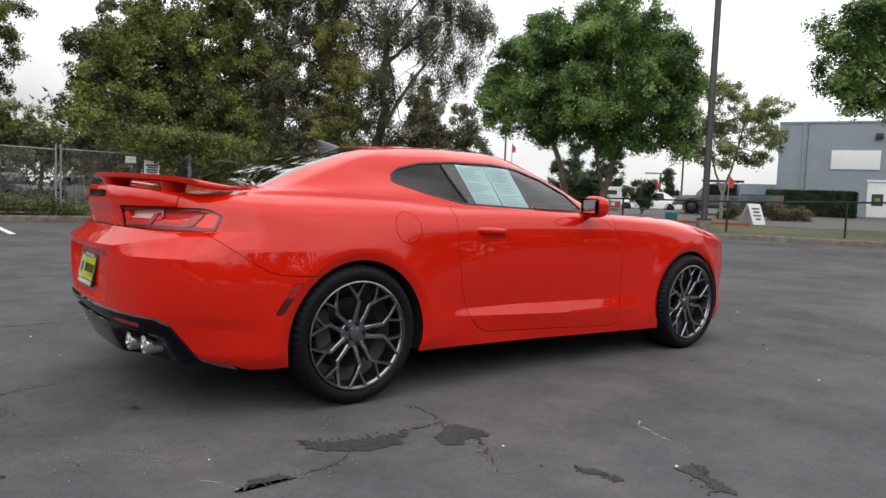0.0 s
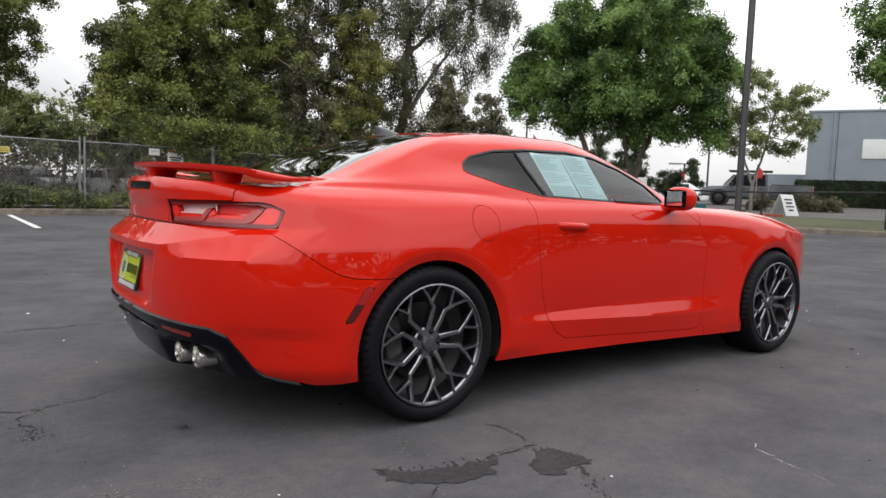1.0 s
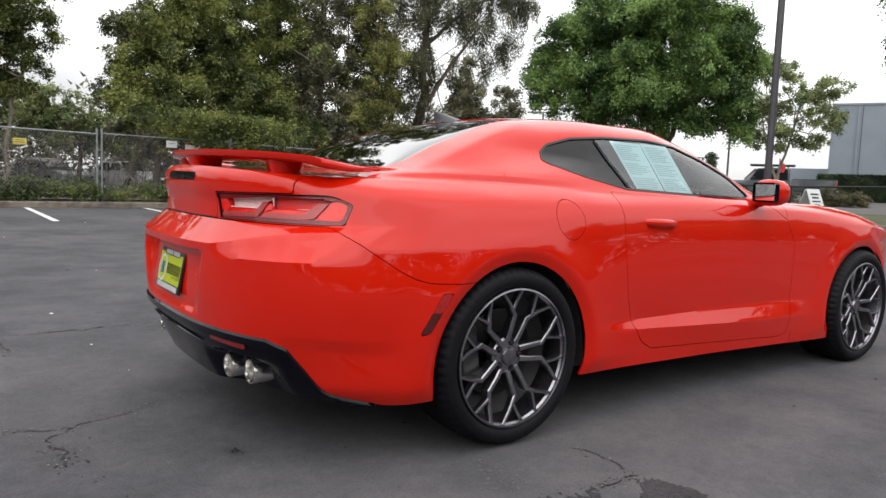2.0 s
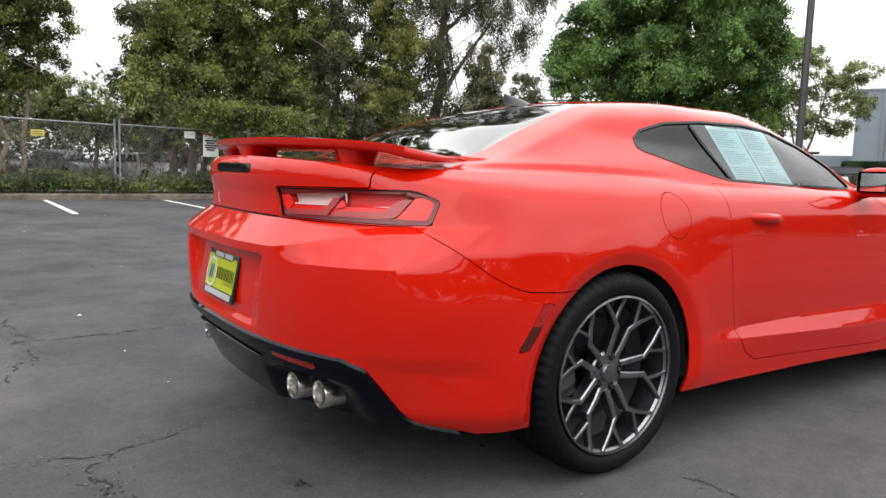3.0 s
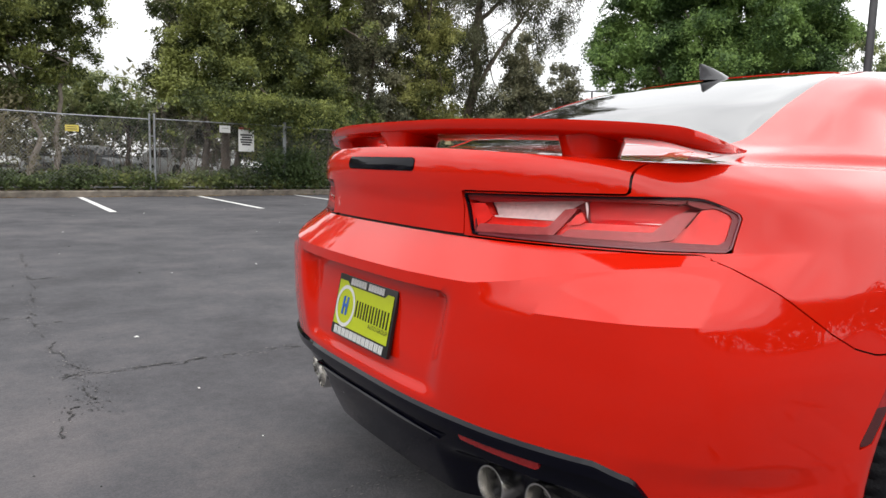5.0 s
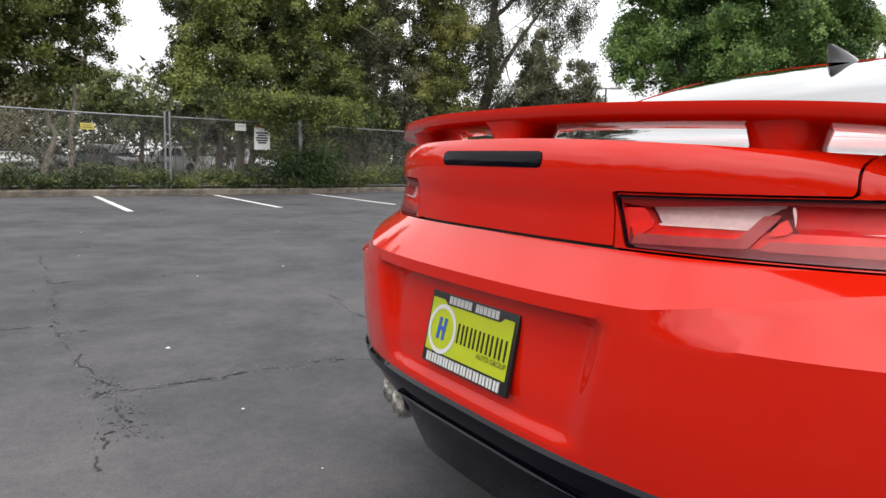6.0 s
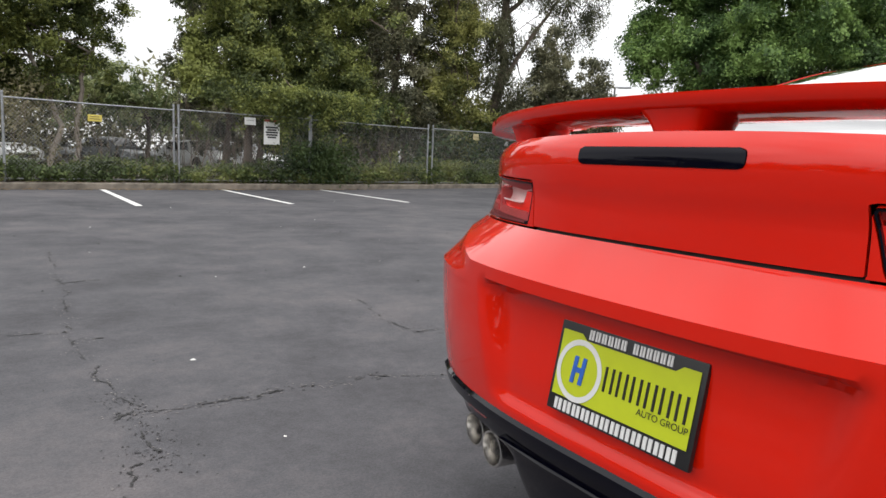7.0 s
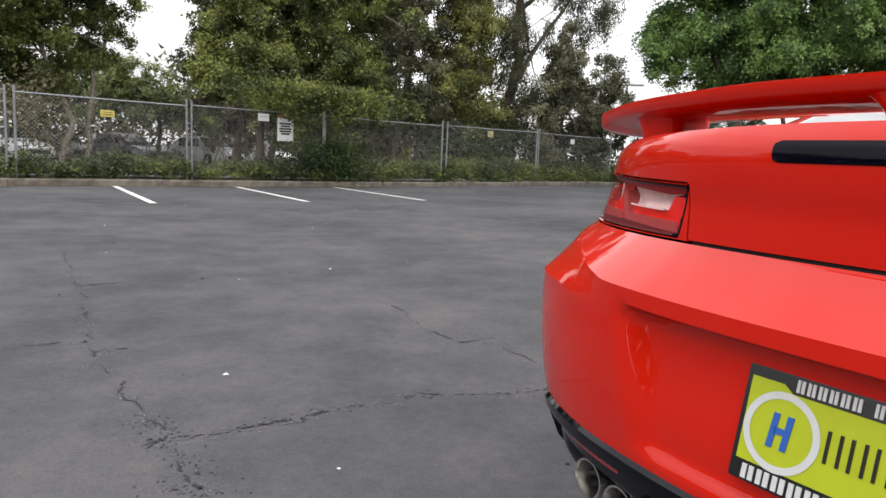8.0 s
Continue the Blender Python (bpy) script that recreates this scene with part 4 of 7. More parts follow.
def build_wing(car):
    """Blade wing over the boot lid: it sweeps forward at both ends and comes down on the quarters."""
    st = [(0.0, -0.962, 1.091, -0.775, 1.064, 0.024), (0.2, -0.950, 1.091, -0.768, 1.064, 0.024), (0.42, -0.905, 1.087, -0.735, 1.061, 0.024), (0.58, -0.850, 1.082, -0.690, 1.056, 0.024),
          (0.69, -0.795, 1.075, -0.625, 1.052, 0.025), (0.75, -0.757, 1.067, -0.555, 1.048, 0.031), (0.762, -0.70, 1.055, -0.515, 1.044, 0.027), (0.735, -0.60, 1.043, -0.48, 1.040, 0.016), (0.675, -0.485, 1.036, -0.455, 1.036, 0.006)]
    inner = [(0.0, 0), (0.2, 0.2), (0.42, 0.42), (0.58, 0.56), (0.69, 0.62), (0.75, 0.645), (0.765, 0.655), (0.745, 0.665), (0.685, 0.672)]
    s = np.linspace(0, len(st) - 1, 49)
    cols = [curve_keys(list(enumerate([row[c] for row in st])), s) for c in range(6)]
    lead = curve_keys(list(enumerate([r[1] for r in inner])), s)
    sec = []
    for w, xt, zt, xl, zl, th in [(cols[0][i], cols[1][i], cols[2][i], cols[3][i], cols[4][i], cols[5][i]) for i in range(len(s))]:
        sec.append((w, xt, zt, xl, zl, th))
    bm = bmesh.new()
    rings = []
    order = [(i, 1) for i in range(len(s) - 1, 0, -1)] + [(i, -1) for i in range(len(s))]
    for i, sg in order:
        w, xt, zt, xl, zl, th = sec[i]
        wl = lead[i]
        pts = []
        prof = [(0.0, 0.0), (0.03, 0.10), (0.25, 0.30), (0.6, 0.30), (0.92, 0.12), (1.0, -0.25), (0.92, -0.62), (0.6, -1.0), (0.25, -1.0), (0.04, -0.95), (0.0, -0.8)]
        for t, hgt in prof:
            pts.append(bm.verts.new((xt + (xl - xt) * t, sg * (w + (wl - w) * t), zt + (zl - zt) * t + hgt * th * (1 if hgt < 0 else 0.35))))
        rings.append(pts)
    for a, b in zip(rings, rings[1:]):
        for q in range(11):
            bm.faces.new((a[q], a[(q + 1) % 11], b[(q + 1) % 11], b[q]))
    bm.faces.new(rings[0][::-1])
    bm.faces.new(rings[-1])
    bmesh.ops.recalc_face_normals(bm, faces=bm.faces)
    wing = part("rear_wing", bm, PAINT, car, "red blade wing over the boot lid", sharp=70)
    # supports: one in the middle, one at each end
    def support(y0, x0, wt, wb, lean):
        b = bmesh.new()
        rows = []
        for t in np.linspace(0, 1, 11):
            ww = wb + (wt - wb) * (0.35 * t + 0.65 * t**5)
            zz = 0.992 + 0.078 * t
            rr = []
            for i in range(20):
                a = 2 * math.pi * i / 20
                c, sn = math.cos(a), math.sin(a)
                px = math.copysign(abs(c) ** 0.6, c) * (0.075 if c > 0 else 0.080)
                py = math.copysign(abs(sn) ** 0.55, sn)
                rr.append(b.verts.new((x0 + px * (0.58 + 0.32 * t), y0 + lean * t + py * ww, zz)))
            rows.append(rr)
        for r0, r1 in zip(rows, rows[1:]):
            for q in range(20):
                b.faces.new((r0[q], r0[(q + 1) % 20], r1[(q + 1) % 20], r1[q]))
        b.faces.new(rows[0][::-1])
        b.faces.new(rows[-1])
        bmesh.ops.recalc_face_normals(b, faces=b.faces)
        part("wing_support", b, PAINT, wing, sharp=75)
    support(0.0, -0.882, 0.092, 0.044, 0.0)
    for sd in (-1, 1):
        support(sd * 0.532, -0.768, 0.072, 0.046, sd * 0.004)


def build_exhaust(car):
    for sd in (-1, 1):
        for x, w in ((-0.902, 0.570), (-0.936, 0.450)):
            prof = [(0.029, 0.13), (0.031, 0.05), (0.0345, 0.012), (0.038, 0.0), (0.0415, 0.0), (0.043, 0.004), (0.0425, 0.03), (0.037, 0.20)]
            vs, fs = lathe(prof, 40, "z")
            m = Matrix.Translation((x, sd * w, 0.315)) @ pose(0, 0, 0, 0, 90, sd * -4)
            vs = [tuple(m @ Vector(v)) for v in vs]
            ob = mesh_part("exhaust_tip", vs, fs, STEEL, car, "polished round exhaust tip", True, 40)
            # black cap stands in for the unlit depth of the tip
            vs, fs = lathe([(0.0315, 0.055), (0.026, 0.065), (0.0, 0.07)], 24, "z")
            mesh_part("bore_shade", [tuple(m @ Vector(v)) for v in vs], fs, WELL, ob)


def build_mirror(car, sd):
    bm = bmesh.new()
    bmesh.ops.create_uvsphere(bm, u_segments=28, v_segments=16, radius=1.0)
    for v in bm.verts:
        c = v.co
        sx = 0.085 if c.x > 0 else 0.045
        c.x = sx * (abs(c.x) ** 0.8) * (1 if c.x > 0 else -1)
        c.y = 0.090 * (abs(c.y) ** 0.75) * (1 if c.y > 0 else -1)
        c.z = 0.068 * (abs(c.z) ** 0.75) * (1 if c.z > 0 else -1)
        c.x += 0.25 * abs(c.y) * 0.2
    bmesh.ops.transform(bm, matrix=Matrix.Translation((1.70, sd * 0.930, 1.012)) @ pose(0, 0, 0, 0, 0, sd * 6), verts=bm.verts)
    mir = part("door_mirror", bm, PAINT, car, "red door mirror with black base", sharp=60)
    bm = bmesh.new()
    add_box(bm, (0.010, 0.140, 0.098), Matrix.Translation((1.655, sd * 0.935, 1.013)) @ pose(0, 0, 0, 0, 0, sd * 12), 0.02, 3)
    part("mirror_frame", bm, GLOSS_BLACK, mir)
    bm = bmesh.new()
    add_box(bm, (0.006, 0.122, 0.082), Matrix.Translation((1.6505, sd * 0.935, 1.013)) @ pose(0, 0, 0, 0, 0, sd * 12), 0.003, 2)
    part("mirror_glass", bm, MIRROR, mir, "silvered mirror glass")
    bm = bmesh.new()
    tube(bm, [(1.74, sd * 0.79, 0.955), (1.735, sd * 0.85, 0.957), (1.72, sd * 0.90, 0.975)], [0.03, 0.026, 0.03], 12)
    part("mirror_arm", bm, PAINT, mir, sharp=60)


def build_handle(car, sd):
    bm = bmesh.new()
    pts = [(0.775, 0.876), (0.80, 0.905), (0.86, 0.915), (0.93, 0.913), (0.985, 0.900), (1.005, 0.872)]
    rings = []
    for i, (x, w) in enumerate(pts):
        w += 0.006
        hh = (0.012, 0.017, 0.0185, 0.0185, 0.017, 0.011)[i]
        z0 = 0.855 - 0.03 * (x - 0.89)
        rings.append([bm.verts.new((x, sd * (w - 0.014), z0 - hh)), bm.verts.new((x, sd * w, z0 - hh * 0.7)), bm.verts.new((x, sd * (w + 0.003), z0)), bm.verts.new((x, sd * w, z0 + hh * 0.7)), bm.verts.new((x, sd * (w - 0.014), z0 + hh))])
    for a, b in zip(rings, rings[1:]):
        for q in range(5):
            bm.faces.new((a[q], a[(q + 1) % 5], b[(q + 1) % 5], b[q]))
    bm.faces.new(rings[0])
    bm.faces.new(rings[-1])
    bmesh.ops.recalc_face_normals(bm, faces=bm.faces)
    part("door_handle", bm, PAINT, car, sharp=60)
    skin_panel("handle_cup", [handle_cup], PAINT, car, sd, offset=lambda v: -0.032 * np.clip(-handle_cup(v) / 0.030, 0, 1) ** 0.6, flange=0)


def build_plate(car):
    """Dealer plate in a black frame; names on it are plain bars."""
    top, low = Vector((-1.003, -0.008, 0.689)), Vector((-1.033, -0.008, 0.531))
    up = (top - low).normalized()
    right = Vector((0, -1, 0))
    out = right.cross(up)
    o = (top + low) / 2 + out * 0.001
    m = Matrix((right, up, out)).transposed().to_4x4()
    m.translation = o
    base = box("plate_frame", (0.318, 0.163, 0.010), m, PLATE_FRAME, car, 0.004, "black plate frame with a yellow-green dealer plate")

    def flat(name, x0, x1, y0, y1, z, mat, lean=0.0):
        vs = [m @ Vector(p) for p in ((x0, y0, z), (x1, y0, z), (x1 + lean, y1, z), (x0 + lean, y1, z))]
        bt = [m @ Vector(p) for p in ((x0, y0, z - 0.002), (x1, y0, z - 0.002), (x1 + lean, y1, z - 0.002), (x0 + lean, y1, z - 0.002))]
        return mesh_part(name, vs + bt, [(0, 1, 2, 3), (0, 4, 5, 1), (1, 5, 6, 2), (2, 6, 7, 3), (3, 7, 4, 0)], mat, base)
    # the plate, with a notch left by the frame's upper name bar
    outline = [(-0.150, -0.052), (0.150, -0.052), (0.150, 0.066), (0.118, 0.066), (0.104, 0.056), (-0.088, 0.056), (-0.102, 0.066), (-0.150, 0.066)]
    mesh_part("plate_face", [m @ Vector((x, y, 0.0065)) for x, y in outline], [tuple(range(8))], PLATE_YELLOW, base)
    ringv, ringf = [], []
    for i in range(48):
        a = 2 * math.pi * i / 48
        for r in (0.045, 0.055):
            ringv.append(m @ Vector((-0.094 + r * math.cos(a), 0.001 + r * math.sin(a), 0.0075)))
        j = (i + 1) % 48
        ringf.append((2 * i, 2 * i + 1, 2 * j + 1, 2 * j))
    mesh_part("emblem_ring", ringv, ringf, PLATE_WHITE, base)
    flat("emblem_bar", -0.1110, -0.1025, -0.022, 0.026, 0.0085, PLATE_BLUE, 0.004)
    flat("emblem_bar", -0.0905, -0.0820, -0.022, 0.026, 0.0085, PLATE_BLUE, 0.004)
    flat("emblem_bar", -0.1030, -0.0880, -0.002, 0.007, 0.0085, PLATE_BLUE)
    def word(x0, x1, n, y0, y1, z, mat, fill=0.7):
        for i in range(n):
            a = x0 + (x1 - x0) * i / n
            st = (x1 - x0) / n
            flat("word_bar", a, a + st * fill * 0.40, y0, y1, z, mat)
            flat("word_bar", a + st * fill * 0.60, a + st * fill, y0, y1, z, mat)
    for i in range(6):
        a = -0.032 + 0.0302 * i
        flat("word_bar", a, a + 0.0042, -0.016, 0.026, 0.0085, PLATE_FRAME)
        flat("word_bar", a + 0.0160, a + 0.0202, -0.016, 0.026, 0.0085, PLATE_FRAME)
    word(-0.138, 0.140, 12, -0.077, -0.057, 0.0068, PLATE_WHITE, 0.78)
    word(-0.085, 0.004, 6, 0.060, 0.077, 0.0068, PLATE_WHITE, 0.72)
    word(0.016, 0.100, 6, 0.060, 0.077, 0.0068, PLATE_WHITE, 0.72)
    cu = bpy.data.curves.new("small_print", "FONT")
    cu.body, cu.size, cu.align_x = "AUTO GROUP", 0.0155, "RIGHT"
    cu.materials.append(PLATE_FRAME)
    tx = new("small_print", cu)
    tx.matrix_world = m @ Matrix.Translation((0.148, -0.030, 0.0085))
    tx.parent = base


def build_interior(car):
    box("cabin_floor", (2.3, 1.3, 0.05), pose(0.95, 0, 0.42), SATIN_BLACK, car, 0.01)
    box("dashboard", (0.45, 1.35, 0.25), pose(1.85, 0, 0.86), LEATHER, car, 0.08, seg=4)
    box("rear_shelf", (0.55, 1.1, 0.05), pose(-0.15, 0, 0.98), LEATHER, car, 0.02)
    box("rear_bench", (0.3, 1.1, 0.5), pose(0.22, 0, 0.74, 0, -20, 0), LEATHER, car, 0.08, seg=4)
    for sd in (-1, 1):
        seat = box("front_seat", (0.5, 0.5, 0.16), pose(1.15, sd * 0.36, 0.58), LEATHER, car, 0.06, seg=4)
        box("seat_back", (0.14, 0.48, 0.58), pose(0.86, sd * 0.36, 0.83, 0, -18, 0), LEATHER, seat, 0.06, seg=4)
        box("head_rest", (0.10, 0.27, 0.17), pose(0.775, sd * 0.36, 1.145, 0, -12, 0), LEATHER, seat, 0.045, seg=4)
    vs, fs = lathe([(0.175 + 0.014 * math.cos(a), 0.014 * math.sin(a)) for a in np.linspace(0, 2 * math.pi, 9)], 36, "z")
    m = pose(1.53, 0.36, 0.93, 0, -65, 0)
    mesh_part("steering_wheel", [tuple(m @ Vector(v)) for v in vs], fs, LEATHER, car, "", True)
    # two printed sheets behind the passenger's door glass
    for i in range(2):
        a, b = (0.835 + 0.205 * i, 1.03 + 0.205 * i)
        m = 1.0
        ps = [(a + 0.05, -0.758, 0.992), (b + 0.05 + 0.012 * i, -0.760, 0.990), (b - 0.02, -0.640, 1.222), (a - 0.04 + 0.012 * i, -0.640, 1.224)]
        ps = [Vector(p) for p in ps]
        nrm = (ps[1] - ps[0]).cross(ps[3] - ps[0]).normalized()
        back = [p - nrm * 0.001 for p in ps]
        sheet = mesh_part("paper_sheet", ps + back, [(0, 1, 2, 3), (7, 6, 5, 4), (0, 4, 5, 1), (1, 5, 6, 2), (2, 6, 7, 3), (3, 7, 4, 0)], PAPER, car, "pale green printed sheet behind the door glass")
        rng = random.Random(5 + i)
        v, f = [], []
        for j in range(22):
            t = 0.06 + j * 0.041
            if j in (6, 13):
                continue
            e = 0.5 + 0.42 * rng.random()
            for s2, t2 in ((0.08, t), (e, t), (e, t + 0.014), (0.08, t + 0.014)):
                p = (ps[0] * (1 - s2) + ps[1] * s2) * (1 - t2) + (ps[3] * (1 - s2) + ps[2] * s2) * t2
                v.append(p + nrm * 0.0012)
            f.append(tuple(range(len(v) - 4, len(v))))
        mesh_part("print_lines", v, f, PAPER_INK, sheet)


def build_car():
    car = empty("sports_car")
    tagged(car, "glossy red two-door sports coupe with rear wing parked on asphalt", "car")
    build_body(car)
    for hx, hz in HUBS:
        build_wheel(car, hx, -0.936, hz, False, 111 if hx < 1 else 104)
        build_wheel(car, hx, 0.936, hz, True, 111)
        for sd in (-1, 1):
            vs, fs = [], []
            n = 40
            for i in range(n + 1):
                a = math.radians(-8 + 196 * i / n)
                for w in (0.905, 0.60):
                    vs.append((hx + 0.014 + 0.392 * math.cos(a), sd * w, 0.330 + 0.392 * math.sin(a)))
            for i in range(n):
                fs.append((2 * i, 2 * i + 1, 2 * i + 3, 2 * i + 2))
            mesh_part("wheel_liner", vs, fs, WELL, car, "", True)
            mesh_part("well_wall", [(hx - 0.4, sd * 0.60, 0.12), (hx + 0.4, sd * 0.60, 0.12), (hx + 0.4, sd * 0.60, 0.75), (hx - 0.4, sd * 0.60, 0.75)], [(0, 1, 2, 3)], WELL, car)
    box("underbody", (3.7, 1.4, 0.10), pose(1.35, 0, 0.23), SATIN_BLACK, car, 0.02)
    box("rear_silencer", (0.36, 0.9, 0.15), pose(-0.55, 0, 0.30), WELL, car, 0.05, seg=3)
    build_wing(car)
    build_exhaust(car)
    for sd in (-1, 1):
        build_mirror(car, sd)
        build_handle(car, sd)
    box("bumper_slot", (0.004, 0.008, 0.028), pose(-0.868, 0.771, 0.598, 0, 0, -50), WELL, car, 0.001, "small dark slot in the bumper corner")
    build_plate(car)
    build_interior(car)
    # shark-fin aerial
    bm = bmesh.new()
    rings = []
    for t in np.linspace(0, 1, 8):
        ln = 0.185 * (1 - t**1.7) + 0.014
        x0 = 0.240 - 0.006 * t
        wd = 0.028 * (1 - t) ** 0.6 + 0.005
        zz = 1.296 + 0.053 * t
        rings.append([bm.verts.new((x0 + ln * a, wd * b, zz + (0.012 * a if t < 0.1 else 0.0))) for a, b in ((0, 0), (0.15, 0.8), (0.5, 1), (0.85, 0.5), (1, 0), (0.85, -0.5), (0.5, -1), (0.15, -0.8))])
    for a, b in zip(rings, rings[1:]):
        for q in range(8):
            bm.faces.new((a[q], a[(q + 1) % 8], b[(q + 1) % 8], b[q]))
    bm.faces.new(rings[-1])
    bmesh.ops.recalc_face_normals(bm, faces=bm.faces)
    part("shark_fin_aerial", bm, ANTENNA, car, "dark grey shark-fin aerial", sharp=60)
    return car


build_car()

# ---- the lot ----
ASPHALT = asphalt_material("asphalt", (0.086, 0.0845, 0.0905))
ASPHALT_DARK = material("asphalt_patch", (0.036, 0.034, 0.037), 0.95, var=0.5, scale=40, bump=1.0, bump_scale=60)
CRACK = material("crack_filler", (0.022, 0.021, 0.021), 0.8, var=0.4, scale=30, bump=0.6, bump_scale=140)
DUST = material("pale_grit", (0.155, 0.142, 0.140), 0.9, var=0.3, scale=30)
LINE = material("worn_white_paint", (0.72, 0.71, 0.69), 0.7, var=0.25, scale=18, bump=0.3, bump_scale=120)
CONCRETE = material("kerb_concrete", (0.185, 0.158, 0.130), 0.9, var=0.55, scale=5, bump=0.6, bump_scale=70)
SOIL = material("soil", (0.10, 0.075, 0.05), 0.95, var=0.5, scale=4, bump=0.8, bump_scale=30)
GRASS_GROUND = material("dry_grass_ground", (0.075, 0.080, 0.030), 0.95, var=0.5, scale=3, bump=0.8, bump_scale=40)
PALE_LOT = material("pale_lot", (0.088, 0.082, 0.077), 0.9, var=0.2, scale=2, bump=0.3, bump_scale=60)
GALV = material("galvanised_steel", (0.33, 0.34, 0.355), 0.5, 0.7, var=0.25, scale=14)
WIRE = material("dull_wire", (0.27, 0.27, 0.27), 0.7, 0.2, var=0.3, scale=3)
BLACK_RAIL = material("black_rail", (0.015, 0.015, 0.017), 0.5, var=0.2, scale=20)
POLE_PAINT = material("pole_bronze", (0.075, 0.07, 0.075), 0.5, 0.2, var=0.25, scale=3)
BARK = material("bark", (0.13, 0.10, 0.08), 0.95, var=0.5, scale=6, bump=1.0, bump_scale=25)
PALE_BARK = material("pale_bark", (0.30, 0.26, 0.22), 0.9, var=0.4, scale=5, bump=0.6, bump_scale=25)
WALL_GREY = material("grey_wall", (0.24, 0.272, 0.31), 0.85, var=0.08, scale=1.2, bump=0.2, bump_scale=30)
WHITE_PAINT = material("white_paint", (0.72, 0.73, 0.73), 0.6, var=0.06, scale=6)
SIGN_WHITE = material("sign_white", (0.75, 0.75, 0.73), 0.5, var=0.08, scale=12)
SIGN_YELLOW = material("sign_yellow", (0.58, 0.47, 0.10), 0.5, var=0.1, scale=12)
SIGN_RED = material("sign_red", (0.36, 0.07, 0.055), 0.5, var=0.1, scale=12)
SIGN_BUFF = material("sign_buff", (0.42, 0.36, 0.20), 0.6, var=0.3, scale=12)
SIGN_INK = material("sign_ink", (0.03, 0.03, 0.03), 0.6)
FLAG_RED = material("flag_red", (0.62, 0.05, 0.05), 0.7, var=0.1, scale=8)
LEAF_GREEN = leaf_material("leaf_green", (0.074, 0.097, 0.030), (0.250, 0.277, 0.078))
LEAF_OLIVE = leaf_material("leaf_olive", (0.104, 0.120, 0.040), (0.330, 0.330, 0.105))
LEAF_GREY = leaf_material("leaf_grey", (0.092, 0.096, 0.058), (0.250, 0.240, 0.145))
LEAF_DEEP = leaf_material("leaf_deep", (0.075, 0.138, 0.040), (0.235, 0.350, 0.100))
LEAF_YOUNG = leaf_material("leaf_young", (0.150, 0.200, 0.080), (0.340, 0.370, 0.165))
LEAF_IVY = leaf_material("leaf_ivy", (0.078, 0.110, 0.036), (0.195, 0.215, 0.070))
LEAF_DARK = leaf_material("leaf_dark", (0.025, 0.045, 0.018), (0.070, 0.105, 0.035))
LEAF_GUM = leaf_material("leaf_gum", (0.053, 0.058, 0.031), (0.140, 0.143, 0.077))
LEAF_HEDGE = leaf_material("leaf_hedge", (0.020, 0.036, 0.016), (0.045, 0.070, 0.026))
LEAF_BROWN = leaf_material("leaf_brown", (0.10, 0.095, 0.045), (0.17, 0.15, 0.08))
LEAF_DRY = leaf_material("leaf_dry", (0.20, 0.12, 0.05), (0.34, 0.24, 0.11))


def lot_z(x, y):
    """The lot is level under the car and rises a little towards the east kerb."""
    return 0.0096 * np.maximum(0, np.asarray(x, float) - 6.0)


def grid_sheet(name, xs, ys, zf, mat, label, category):
    X, Y = np.meshgrid(xs, ys)
    Z = zf(X, Y)
    n, m = X.shape
    idx = np.arange(n * m).reshape(n, m)
    F = np.stack([idx[:-1, :-1], idx[:-1, 1:], idx[1:, 1:], idx[1:, :-1]], -1).reshape(-1, 4)
    ob = mesh_part(name, np.stack([X, Y, Z], -1).reshape(-1, 3), F.tolist(), mat, None, "", True)
    return tagged(ob, label, category, kind="structure")


grid_sheet("ground", np.r_[-600, -100, -30, 0, 6, 8, 12, 16, 20, 24, 40], np.r_[-600, -100, -30, 0, 10, 20, 40, 100, 600], lot_z, ASPHALT, "dark worn asphalt of a parking lot with cracks and patches", "ground")
tagged(mesh_part("ground_far", [(40, -600, 0.45), (900, -600, 0.45), (900, 900, 0.45), (40, 900, 0.45)], [(0, 1, 2, 3)], PALE_LOT), "pale far ground reaching the horizon", "ground", kind="structure")

# kerb lines: north y = 17 + 0.165 x; east 0.899 x + 0.437 y = 20.13
NK = Vector((1, 0.165, 0)).normalized()
NN = Vector((-NK.y, NK.x, 0))
EK = Vector((-0.437, 0.899, 0))
EN = Vector((0.899, 0.437, 0))
E0 = Vector((18.5, 8.0, 0))


def north(s, d=0.0, z=0.0):
    """A place s metres along the north kerb and d behind its face."""
    p = Vector((0, 17.0, 0)) + NK * s + NN * d
    return Vector((p.x, p.y, z))


def east(s, d=0.0, z=0.0):
    p = E0 + EK * s + EN * d
    return Vector((p.x, p.y, z))


def east_z(d):
    return 0.27 + 0.03 * d if d <= 6 else 0.45 + 0.00107 * (d - 6) ** 2


